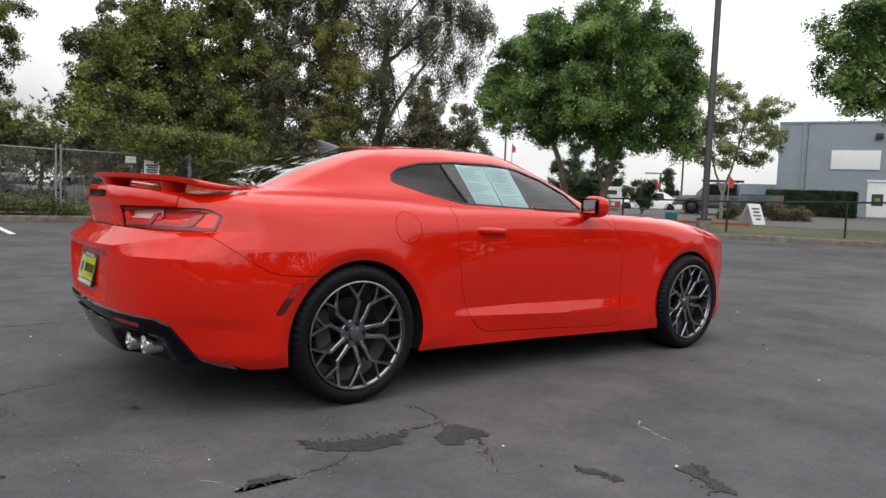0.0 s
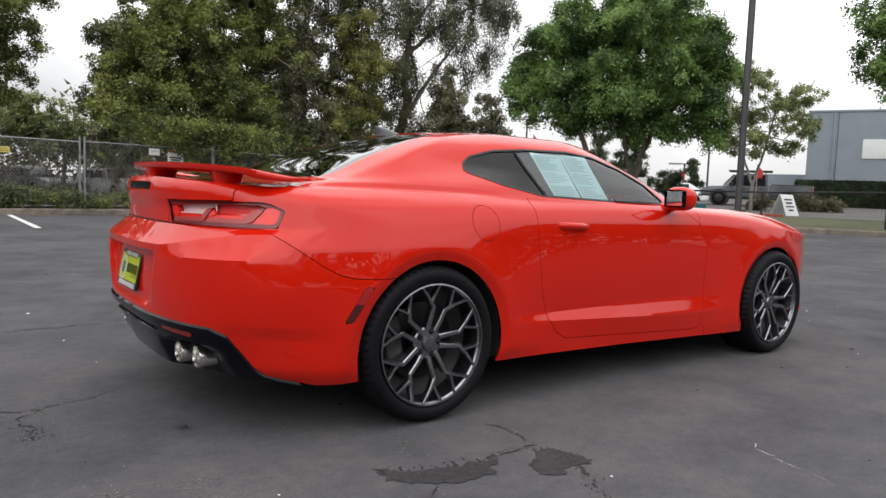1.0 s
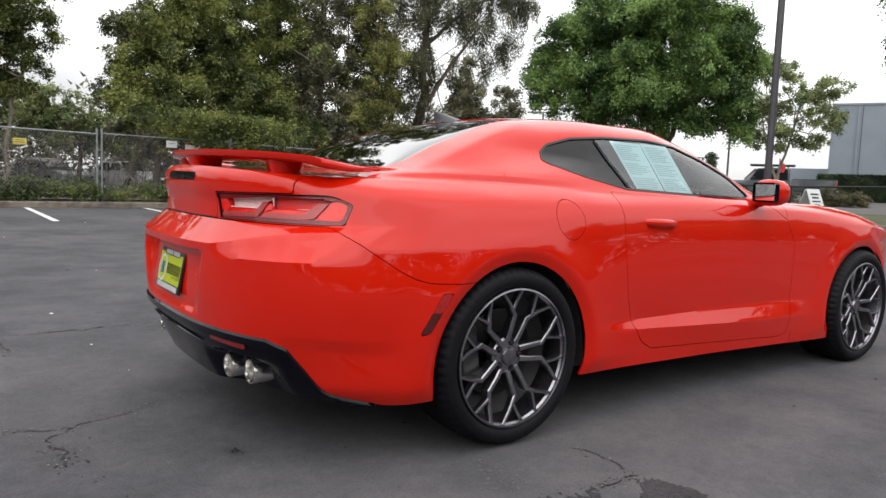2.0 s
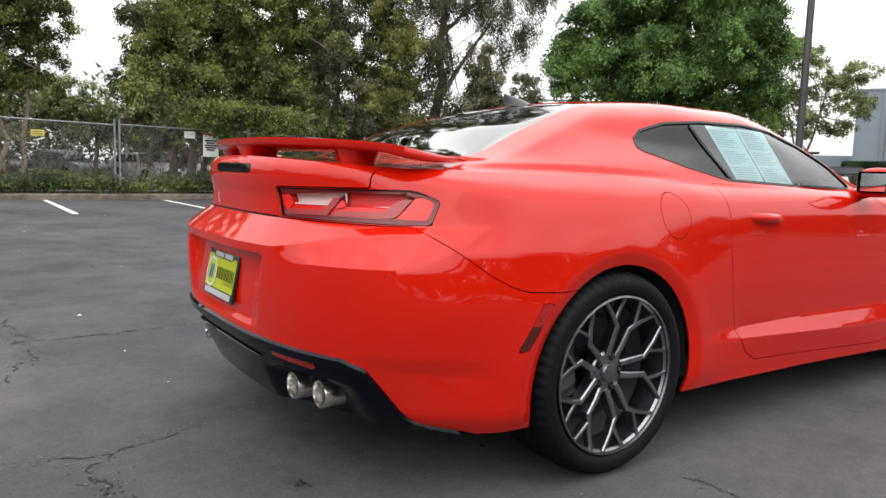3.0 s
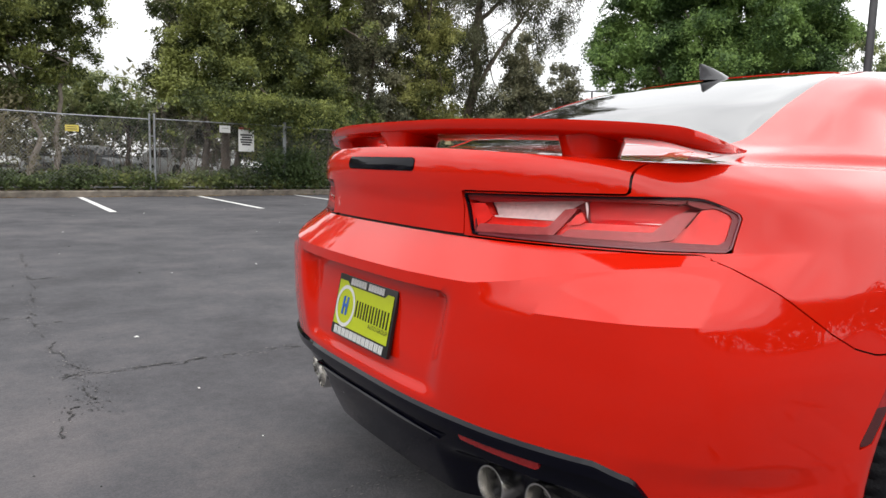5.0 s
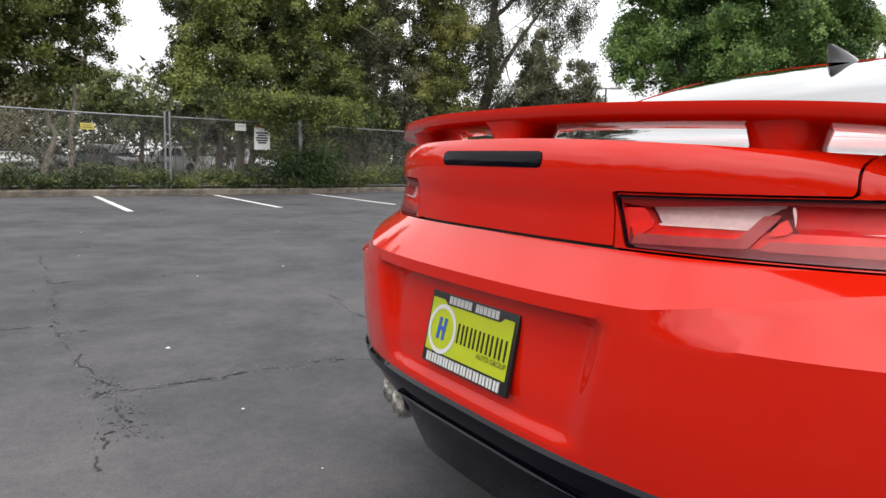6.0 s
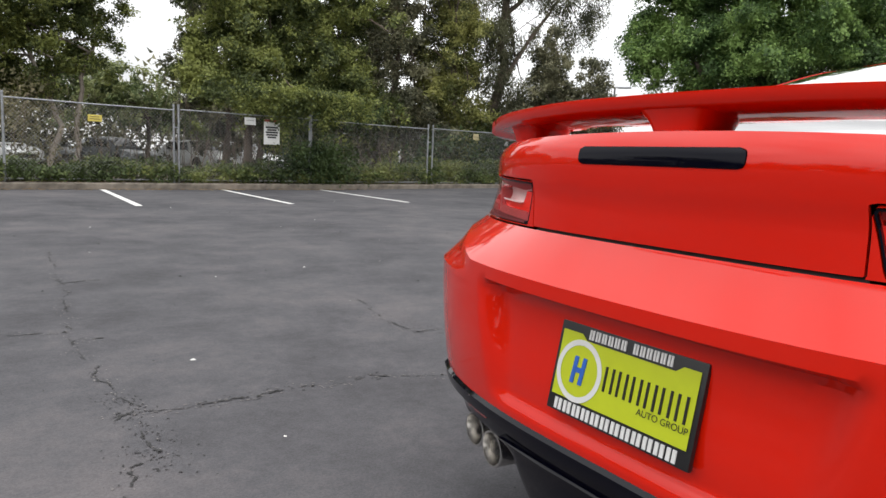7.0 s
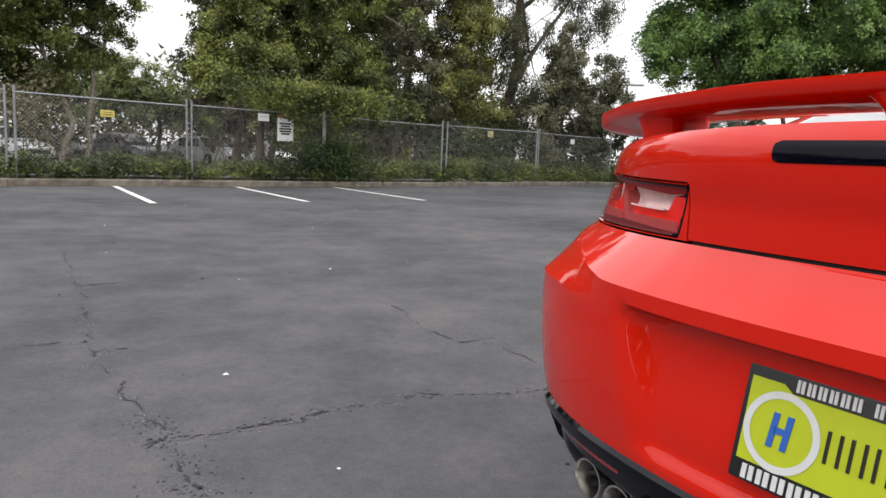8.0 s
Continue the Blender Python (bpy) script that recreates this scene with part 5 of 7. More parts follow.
def kerb_run(name, a, b, back, n, label):
    """A kerb of short stones with a rounded arris; a, b are the face's ends on the lot."""
    d = (b - a).normalized()
    base = tagged(empty(name), label, "kerb", kind="structure")
    ln = (b - a).length / n
    me = None
    for i in range(n):
        p = a + d * (ln * i)
        z0 = float(lot_z(p.x, p.y))
        if me is None:
            vs, fs = [], []
            prof = [(0.0, -0.05), (0.012, 0.115), (0.03, 0.142), (0.05, 0.15), (0.16, 0.152), (0.16, -0.05)]
            for t in (0.004, ln - 0.004):
                for q, hgt in prof:
                    c = d * t + back * q
                    vs.append((c.x, c.y, hgt))
            for q in range(5):
                fs.append((q, q + 6, q + 7, q + 1))
            fs += [tuple(range(6)), tuple(range(11, 5, -1))]
            me = bpy.data.meshes.new("kerb_stone")
            me.from_pydata(vs, [], fs)
            me.materials.append(CONCRETE)
            b2 = bmesh.new()
            b2.from_mesh(me)
            bmesh.ops.recalc_face_normals(b2, faces=b2.faces)
            b2.to_mesh(me)
            b2.free()
        st = new("kerb_stone", me)
        st.location = (p.x, p.y, z0)
        st.parent = base
    return base


kerb_run("kerb_north", north(-26), north(19.0), NN, 15, "tan concrete kerb along the planted bed")
kerb_run("kerb_east", east(-24), east(8.2), EN, 11, "pale concrete kerb along the grass verge")


def slab(name, pts, z_of, mat, label, category):
    """A raised sheet with a skirt down to the lot."""
    top = [Vector((p.x, p.y, z_of(p))) for p in pts]
    low = [Vector((p.x, p.y, -0.1)) for p in pts]
    n = len(pts)
    fs = [tuple(range(n))] + [(i, i + n, (i + 1) % n + n, (i + 1) % n) for i in range(n)]
    return tagged(mesh_part(name, top + low, fs, mat), label, category, kind="structure")


slab("planting_bed", [north(-40, 0.15), north(19.0, 0.15), north(30, 0.3), north(30, 8.5), north(-40, 8.5)], lambda p: 0.15, SOIL, "bare brown soil bed behind the kerb", "bed")
vs, fs = [], []
ds = [0.15, 2, 4, 6, 6.01, 10, 15, 20, 26, 40]
for d in ds:
    for s in (-30, 8.2 if d <= 6 else 14):
        p = east(s, d)
        vs.append((p.x, p.y, east_z(d) + (0.0 if d <= 6 else 0.01)))
for i in range(len(ds) - 1):
    fs.append((2 * i, 2 * i + 2, 2 * i + 3, 2 * i + 1))
tagged(mesh_part("grass_verge", vs[:8], fs[:3], GRASS_GROUND), "dry green grass verge behind the kerb", "grass", kind="structure")
tagged(mesh_part("forecourt", vs[8:], [tuple(i - 8 for i in f) for f in fs[4:]], PALE_LOT), "pale paved forecourt beyond the verge", "pavement", kind="structure")


def speck(vs, fs, c, r, d, nr, rng, z):
    a0 = rng.random() * 6.3
    o = len(vs)
    for j in range(5):
        v = c + d * (r * 1.6 * math.cos(a0 + j * 1.257) * rng.uniform(0.5, 1.3)) + nr * (r * 0.8 * math.sin(a0 + j * 1.257) * rng.uniform(0.5, 1.3))
        vs.append((v.x, v.y, z + float(lot_z(v.x, v.y))))
    fs.append(tuple(range(o, o + 5)))


def crack(points, width, seed, mat=None, solid=0.42, loose=1.0, dust=True):
    """A worn crack: thin strips that wander and break off, dark specks strewn along it and pale dust on its shoulders."""
    rng = random.Random(seed)
    mat = mat or CRACK
    P = [Vector((x, y, 0)) for x, y in points]
    path = []
    for a, b in zip(P, P[1:]):
        n = max(2, int((b - a).length / 0.020))
        for i in range(n):
            path.append(a.lerp(b, i / n))
    path.append(P[-1])
    vs, fs, pv, pf = [], [], [], []
    off, on = 0.0, 0
    thick = 1.0
    for i in range(len(path) - 1):
        p, q = path[i], path[i + 1]
        d = (q - p).normalized()
        nr = Vector((-d.y, d.x, 0))
        off2 = off * 0.88 + rng.gauss(0, 0.008)
        thick = min(1.6, max(0.25, thick + rng.gauss(0, 0.22)))
        on = on - 1 if on > 0 else (rng.randint(2, 9) if rng.random() < solid * 0.4 else 0)
        if on > 0:
            w = width * 0.42 * thick * (0.3 + 0.8 * rng.random())
            o = len(vs)
            for c, e in ((p, off), (q, off2)):
                for sg in (-1, 1):
                    v = c + nr * (e + sg * w * (0.5 + 0.6 * rng.random()))
                    vs.append((v.x, v.y, 0.003 + float(lot_z(v.x, v.y))))
            fs.append((o, o + 2, o + 3, o + 1))
        off = off2
        if rng.random() < loose:
            for _ in range(int(rng.uniform(1, 6) * thick)):
                speck(vs, fs, p + nr * (off + rng.gauss(0, 0.5 * width + 0.012 * thick)) + d * rng.uniform(-0.02, 0.02), width * rng.uniform(0.06, 0.34), d, nr, rng, 0.0028)
            if dust:
                for _ in range(rng.randint(1, 4)):
                    speck(pv, pf, p + nr * (off + rng.gauss(0, 0.028)) + d * rng.uniform(-0.02, 0.02), rng.uniform(0.001, 0.006), d, nr, rng, 0.0022)
    ob = tagged(mesh_part("asphalt_crack", vs, fs, mat), "dark broken crack in the worn asphalt", "crack", kind="structure")
    if pf:
        tagged(mesh_part("crack_dust", pv, pf, DUST), "pale dust and grit beside a crack in the asphalt", "grit", kind="stuff")
    return ob


def scuffed(cx, cy, sx, sy, n, seed, mat, size=0.0045):
    """A rubbed spot: flakes strewn thickly at its heart and thinly outside."""
    rng = random.Random(seed)
    vs, fs = [], []
    for _ in range(n):
        a = rng.random() * 3.14
        d = Vector((math.cos(a), math.sin(a), 0))
        speck(vs, fs, Vector((cx + rng.gauss(0, sx), cy + rng.gauss(0, sy), 0)), size * rng.uniform(0.25, 1.2) ** 2, d, Vector((-d.y, d.x, 0)), rng, 0.0024)
    return tagged(mesh_part("scuff", vs, fs, mat), "rubbed spot of loose flakes on the asphalt", "scuff", kind="stuff")


def broken_patch(outline, seed, crumbs=120):
    """A spot where the surface has come away: a frayed sheet with crumbs of stone on it and round its edge."""
    rng = random.Random(seed)
    pts = [Vector((x, y, 0)) for x, y in outline]
    for depth in range(4):
        nxt = []
        for a, b in zip(pts, pts[1:] + pts[:1]):
            d = b - a
            nr = Vector((-d.y, d.x, 0))
            nxt += [a, a.lerp(b, 0.5) + nr * rng.gauss(0, 0.19)]
        pts = nxt
    cx, cy = sum(p.x for p in pts) / len(pts), sum(p.y for p in pts) / len(pts)
    vs = [(p.x, p.y, 0.0032) for p in pts] + [(cx, cy, 0.0032)]
    n = len(pts)
    ob = mesh_part("asphalt_patch", vs, [tuple(range(n))], ASPHALT_DARK)
    tagged(ob, "dark broken patch with loose stones in the asphalt", "patch", kind="structure")
    spots = []
    for _ in range(crumbs):
        a, b, c = rng.choice(pts), rng.choice(pts), rng.choice(pts)
        u, v = rng.random(), rng.random() * 0.6
        p = a.lerp(b, u).lerp(c, v)
        spots.append((p.x + rng.gauss(0, 0.012), p.y + rng.gauss(0, 0.012), 0.35 + rng.random() ** 2))
    return spots


def stall_line(a, b, w=0.12):
    a, b = Vector((*a, 0)), Vector((*b, 0))
    d = (b - a).normalized()
    nr = Vector((-d.y, d.x, 0)) * w / 2
    rng = random.Random(int(a.x * 10) + 99)
    n = 40
    vs, fs = [], []
    for i in range(n + 1):
        p = a.lerp(b, i / n)
        for sg in (-1, 1):
            q = p + nr * sg * (1 + 0.12 * (rng.random() - 0.5))
            vs.append((q.x, q.y, 0.004 + float(lot_z(q.x, q.y))))
    for i in range(n):
        fs.append((2 * i, 2 * i + 2, 2 * i + 3, 2 * i + 1))
    return tagged(mesh_part("stall_line", vs, fs, LINE), "worn white painted parking stall line", "road marking", "parking stall lines", "structure")


for k in range(-4, 3):
    x0 = 0.075 + 2.83 * k
    stall_line((x0 + 0.01, 12.0 + 0.16 * x0), (x0 - 0.01 - 0.03 * k, 16.95 + 0.165 * x0))

# cracks and broken patches round the car
crack([(-1.54, 6.6), (-1.54, 5.59), (-1.55, 4.8), (-1.59, 3.96), (-1.6, 3.07), (-1.57, 2.47), (-1.51, 2.18), (-1.48, 1.97)], 0.012, 3, solid=0.35, loose=0.5)
crack([(-1.56, 1.86), (-1.48, 1.93), (-1.26, 1.88), (-1.0, 1.93), (-0.83, 1.96), (-0.62, 1.92), (-0.38, 1.88), (-0.12, 1.80), (0.6, 1.7), (1.6, 1.75)], 0.018, 4, solid=1.5)
crack([(-1.57, 4.78), (-1.42, 4.82), (-1.28, 4.86)], 0.022, 5, solid=1.4)
crack([(-1.60, 3.09), (-1.53, 3.11), (-1.46, 3.12)], 0.018, 17, solid=1.4)
crack([(-1.50, 1.95), (-1.47, 1.75), (-1.45, 1.51), (-1.56, 1.42), (-1.62, 1.1)], 0.012, 6, solid=0.3, loose=0.5)
crack([(0.17, 3.54), (0.07, 3.0), (0.09, 2.57), (0.36, 2.63), (0.22, 2.33), (0.28, 1.9)], 0.014, 7, solid=0.45, loose=0.6)
crack([(-1.44, -0.33), (-1.46, -0.08), (-1.37, 0.05), (-1.13, 0.15), (-0.87, 0.25), (-0.4, 0.3)], 0.014, 8, solid=0.9)
crack([(-1.37, 0.05), (-1.60, 0.12), (-1.95, 0.10)], 0.011, 9)
crack([(-0.65, -1.60), (-0.45, -1.55), (-0.39, -1.48)], 0.010, 10, solid=1.2)
crack([(-0.01, -1.38), (0.10, -1.40), (0.20, -1.42)], 0.014, 11, solid=1.0)
crack([(0.21, -1.10), (0.26, -1.22), (0.23, -1.37)], 0.016, 15, solid=1.0)
crack([(0.20, -1.60), (0.09, -1.76), (0.02, -1.92), (-0.01, -2.04)], 0.014, 18, solid=0.5)
crack([(-3.2, 3.4), (-2.4, 3.3), (-1.6, 3.3)], 0.011, 12)
crack([(-1.5, 8.2), (-0.3, 8.5), (1.0, 8.1), (2.3, 8.7)], 0.013, 13)
crack([(2.0, 6.4), (3.2, 6.2), (4.4, 6.9)], 0.013, 14)
for i, (cx, cy, sx, sy, n, mat) in enumerate(((-1.47, 1.55, 0.07, 0.12, 190, CRACK), (-1.52, 2.05, 0.06, 0.08, 120, CRACK), (-1.44, -0.25, 0.06, 0.10, 120, CRACK), (0.15, 2.75, 0.10, 0.16, 170, CRACK),
                                             (-1.31, -1.03, 0.05, 0.07, 110, DUST), (-1.06, -1.05, 0.06, 0.04, 110, DUST), (-1.03, -1.24, 0.05, 0.05, 90, DUST), (-0.24, -1.18, 0.05, 0.05, 110, DUST), (-0.2, -1.07, 0.04, 0.04, 70, DUST),
                                             (-0.92, -0.48, 0.012, 0.012, 60, CRACK))):
    scuffed(cx, cy, sx, sy, n, 300 + i, mat, 0.0038)
CRUMBS = []
for seed, outline in enumerate((((-0.49, -1.25), (-0.50, -1.37), (-0.40, -1.45), (-0.04, -1.43), (-0.01, -1.36), (-0.30, -1.37), (-0.42, -1.31)),
                                ((0.16, -1.43), (0.21, -1.44), (0.28, -1.62), (0.09, -1.66)),
                                ((-0.89, -1.61), (-0.80, -1.54), (-0.72, -1.54), (-0.65, -1.61), (-0.77, -1.62)),
                                ((0.32, -2.07), (0.36, -2.15), (0.37, -2.26), (0.32, -2.27), (0.29, -2.17)),
                                ((0.75, -2.31), (0.76, -2.36), (0.67, -2.46), (0.60, -2.60), (0.51, -2.54), (0.62, -2.41)))):
    CRUMBS += broken_patch(outline, 31 + seed)
crack([(1.03, -1.81), (0.95, -2.00), (0.85, -2.24)], 0.003, 21, LINE, 0.8, 0.3, False)
crack([(-0.95, -1.45), (-0.87, -1.61)], 0.003, 22, LINE, 0.8, 0.3, False)


def scatter_bits(name, spots, size, mat, label, category, seed):
    """Loose crumbs lying on the lot, joined."""
    rng = random.Random(seed)
    vs, fs = [], []
    for x, y, k in spots:
        o = len(vs)
        z0 = float(lot_z(x, y)) + 0.002
        r = size * k
        a0 = rng.random() * 6.3
        for i in range(5):
            a = a0 + i * 2 * math.pi / 5
            vs.append((x + r * math.cos(a) * (0.6 + 0.6 * rng.random()), y + r * math.sin(a) * (0.6 + 0.6 * rng.random()), z0))
        vs.append((x, y, z0 + r * 0.5))
        for i in range(5):
            fs.append((o + i, o + (i + 1) % 5, o + 5))
    return tagged(mesh_part(name, vs, fs, mat), label, category, kind="stuff")


rng = random.Random(17)
scatter_bits("dark_crumbs", [(rng.uniform(-4, 6), rng.uniform(-3.5, 14), 0.4 + rng.random() ** 3 * 1.6) for _ in range(420)], 0.009, CRACK, "dark asphalt crumbs and specks on the lot", "gravel", 1)
scatter_bits("patch_crumbs", CRUMBS, 0.007, ASPHALT_DARK, "crumbled dark stones in the broken patches", "gravel", 3)
scatter_bits("pale_chips", [(rng.uniform(-4, 6), rng.uniform(-3.5, 14), 0.4 + rng.random() ** 3 * 1.6) for _ in range(90)] + [(-1.14, 2.52, 2.6), (0.22, -1.76, 1.3), (0.66, -2.3, 1.5)], 0.006, LINE, "small pale stone chips and litter on the lot", "litter", 2)

# ---- foliage ----


def leaves(rng, centres, spread, per, size, mat, name, parent=None, flat=0.35, droop=0.0):
    """Small leaves in loose clumps round the centres, joined into one mesh."""
    c = np.repeat(np.asarray(centres, float), per, 0)
    n = len(c)
    lie = c[:, 3:] if c.shape[1] == 6 else 0.0      # which way each bough's skin faces
    c = c[:, :3]
    p = c + rng.normal(0, 1, (n, 3)) * np.asarray(spread)
    if droop:
        p[:, 2] -= np.abs(rng.normal(0, droop, n))
    nrm = rng.normal(0, 1, (n, 3)) + np.array([0, 0, flat * 2]) + 1.5 * lie
    nrm /= np.linalg.norm(nrm, axis=1)[:, None]
    t = np.cross(nrm, rng.normal(0, 1, (n, 3)))
    t /= np.linalg.norm(t, axis=1)[:, None] + 1e-9
    if droop:
        t[:, 2] -= 1.2
        t /= np.linalg.norm(t, axis=1)[:, None]
    b = np.cross(nrm, t)
    ln = size * (0.6 + 0.8 * rng.random(n))[:, None]
    wd = ln * (0.30 if droop else 0.48)
    q = np.stack([p - t * ln * 0.6 + b * wd, p - t * ln * 0.6 - b * wd, p + t * ln], 1).reshape(-1, 3)
    return quick_mesh(name, q, np.arange(3 * n).reshape(-1, 3), mat, parent)


def quick_mesh(name, verts, faces, mat, parent=None):
    faces = np.asarray(faces, np.int32)
    k = faces.shape[1]
    me = bpy.data.meshes.new(name)
    me.vertices.add(len(verts))
    me.vertices.foreach_set("co", np.asarray(verts, np.float32).ravel())
    me.loops.add(k * len(faces))
    me.loops.foreach_set("vertex_index", faces.ravel())
    me.polygons.add(len(faces))
    me.polygons.foreach_set("loop_start", np.arange(0, k * len(faces), k, dtype=np.int32))
    me.update(calc_edges=True)
    me.materials.append(mat)
    ob = new(name, me)
    if parent:
        ob.parent = parent
    return ob


def blob_points(rng, blobs, per_area, shell=0.45, fill=0.35):
    """Clump centres: each ellipsoid carries boughs near its skin, each bough a rounded pad of clumps, and an even filling."""
    out = []
    for cx, cy, cz, rx, ry, rz in blobs:
        area = (rx * ry + ry * rz + rx * rz) * 4.2
        n = max(10, int(per_area * area))
        m = max(7, int(area * 0.75))
        v = rng.normal(0, 1, (m, 3))
        v /= np.linalg.norm(v, axis=1)[:, None]
        r = 1 - shell * rng.random(m) ** 1.4 + 0.15 * rng.normal(0, 1, m)
        bough = np.array([cx, cy, cz]) + v * np.array([rx, ry, rz]) * r[:, None]
        size = 0.33 * (rx * ry * rz) ** (1 / 3) * (0.7 + 0.7 * rng.random(m))
        nb = int(n * (1 - fill))
        pick = rng.integers(0, m, nb)
        u = rng.normal(0, 1, (nb, 3))
        u /= np.linalg.norm(u, axis=1)[:, None]
        u[:, 2] = np.abs(u[:, 2]) * 1.1 - 0.35
        rad = size[pick] * (0.45 + 0.6 * rng.random(nb))
        out.append(np.hstack([bough[pick] + u * rad[:, None] * np.array([1.15, 1.15, 0.85]), u]))
        u = rng.normal(0, 1, (n - nb, 3))
        u /= np.linalg.norm(u, axis=1)[:, None]
        out.append(np.hstack([np.array([cx, cy, cz]) + u * np.array([rx, ry, rz]) * (0.80 * rng.random(n - nb) ** 0.5)[:, None], u * 0.3]))
    return np.concatenate(out)


def trunk_mesh(name, base, stems, mat, parent, rng):
    """Tapered stems that bend a little: each is (points, radius at foot, radius at tip)."""
    bm = bmesh.new()
    for pts, r0, r1 in stems:
        P = [Vector(p) for p in pts]
        path = []
        for a, b in zip(P, P[1:]):
            for i in range(4):
                q = a.lerp(b, i / 4)
                path.append(q + Vector(rng.normal(0, 0.35 * (r0 + r1) / 2, 3)) * (1 if path else 0))
        path.append(P[-1])
        n = len(path)
        tube(bm, path, [r0 + (r1 - r0) * (i / (n - 1)) ** 0.8 for i in range(n)], 8)
    return part(name, bm, mat, parent, sharp=80)


def tree(x, y, z, stems, blobs, per_area, per, size, leaf, label, seed, bark=BARK, spread=0.26, droop=0.0, name="tree", limbs=10, fine=2.9):
    """A tree: tapered trunk, limbs that reach into the crown, and a crown of many small leaves. Offsets are from its foot."""
    rng = np.random.default_rng(seed)
    root = tagged(empty(name, x, y, z), label, "tree")
    st = list(stems)
    tops = [s[0][-1] for s in stems]
    for i in range(limbs):
        b = blobs[i % len(blobs)]
        o = tops[i % len(tops)]
        e = np.array(b[:3]) + rng.normal(0, 0.45, 3) * np.array(b[3:])
        k = 0.35 + 0.5 * rng.random()
        src = stems[i % len(stems)][0]
        a = np.array(src[-2]) * (1 - k) + np.array(src[-1]) * k
        mid = (a + e) / 2 + rng.normal(0, 0.18, 3) - np.array([0, 0, 0.15])
        st.append(([tuple(a), tuple(mid), tuple(e)], stems[i % len(stems)][2] * 0.75, 0.018))
    trunk_mesh("trunk", (0, 0, 0), st, bark, root, rng)
    c = blob_points(rng, blobs, per_area * 1.9, fill=0.32)
    leaves(rng, c, spread * 0.46, int(per * fine * 1.35), size * 0.78, leaf, "crown", root, droop=droop)
    return root


# trees behind the north fence
tree(-0.6, 25.6, 0.15, [([(0, 0, 0), (0.5, 0, 1.4), (-0.1, 0, 2.8), (-0.6, 0, 4.4)], 0.11, 0.05), ([(0.9, 0.2, 0), (0.95, 0.2, 1.6), (1.1, 0, 3.0), (1.6, 0, 4.6)], 0.10, 0.05)],
     [(-2.2, 0, 4.8, 2.2, 1.9, 1.9), (0.0, 0.2, 4.7, 1.7, 1.6, 1.2), (1.2, 0, 5.4, 1.1, 1.2, 1.1), (-0.9, 0, 7.0, 2.5, 2.2, 1.8), (-3.8, 0.3, 3.0, 1.4, 1.4, 1.4), (-1.9, 0.2, 3.5, 1.6, 1.4, 1.0), (0.9, 0.3, 3.6, 1.1, 1.1, 0.9), (-0.6, 0.8, 2.9, 1.2, 0.9, 0.8), (-1.2, 0, 9.6, 2.2, 2.0, 1.7), (1.5, 0, 6.7, 1.3, 1.2, 1.3), (1.7, 0, 8.7, 1.3, 1.2, 1.3)], 2.2, 26, 0.085, LEAF_GREEN, "leafy green tree with forked trunks behind the fence", 11, PALE_BARK)
tree(5.2, 23.4, 0.15, [([(0, 0, 0), (0.1, 0, 1.5), (-0.2, 0, 3.2), (0.1, 0, 5.5)], 0.18, 0.07), ([(0.5, 0.3, 0), (0.8, 0.3, 2.0), (1.3, 0.2, 4.5)], 0.14, 0.06)],
     [(-0.6, 0, 4.2, 1.5, 1.5, 1.7), (0.9, -0.2, 5.3, 1.9, 1.7, 2.1), (0.8, 0.2, 7.2, 1.5, 1.5, 1.6), (1.4, -0.6, 3.0, 1.8, 1.4, 1.6), (1.5, -1.6, 1.5, 1.3, 0.9, 1.2), (0.3, -1.0, 2.5, 1.2, 1.0, 1.0), (-1.5, 0, 3.2, 1.1, 1.0, 1.3), (-0.5, 0.2, 5.9, 1.0, 1.1, 1.2), (0.2, 0, 9.6, 1.8, 1.7, 1.6), (0.4, 0.2, 11.8, 1.4, 1.3, 1.4)], 2.5, 26, 0.085, LEAF_GREEN, "dense leafy green tree drooping over the fence", 12)
tree(8.6, 23.6, 0.15, [([(0, 0, 0), (0.1, 0, 2.0), (0.2, 0, 4.6), (0.0, 0, 7.0)], 0.18, 0.07)],
     [(-0.4, 0, 4.2, 1.7, 1.5, 2.0), (0.3, 0, 6.2, 1.8, 1.6, 1.9), (0.2, 0.2, 8.2, 1.6, 1.5, 1.4), (-0.6, -0.8, 2.2, 1.5, 1.1, 1.3), (1.4, -0.6, 2.2, 1.3, 1.0, 1.5), (0.2, 0, 10.2, 1.7, 1.5, 1.6), (0.0, 0, 12.3, 1.2, 1.2, 1.3)], 2.4, 26, 0.085, LEAF_GREEN, "tall olive-green tree behind the fence", 13)
tree(11.0, 24.2, 0.15, [([(0, 0, 0), (0.1, 0, 2.4), (0.4, 0, 5.0), (0.3, 0, 8.0)], 0.17, 0.06), ([(0.7, 0, 0), (0.9, 0, 2.2), (1.6, 0, 4.6)], 0.12, 0.05)],
     [(-0.6, 0, 4.8, 1.5, 1.3, 2.2), (0.9, 0, 4.2, 1.3, 1.2, 1.7), (0.3, 0, 7.0, 1.8, 1.5, 2.0), (-0.6, -0.5, 2.7, 1.2, 1.0, 1.2), (0.9, -0.6, 2.2, 1.3, 1.0, 1.4), (0.2, 0, 9.8, 1.6, 1.4, 1.7), (0.2, 0, 12.0, 1.2, 1.1, 1.2)], 1.9, 24, 0.085, LEAF_GREY, "grey-green tree with thin foliage behind the fence", 14)
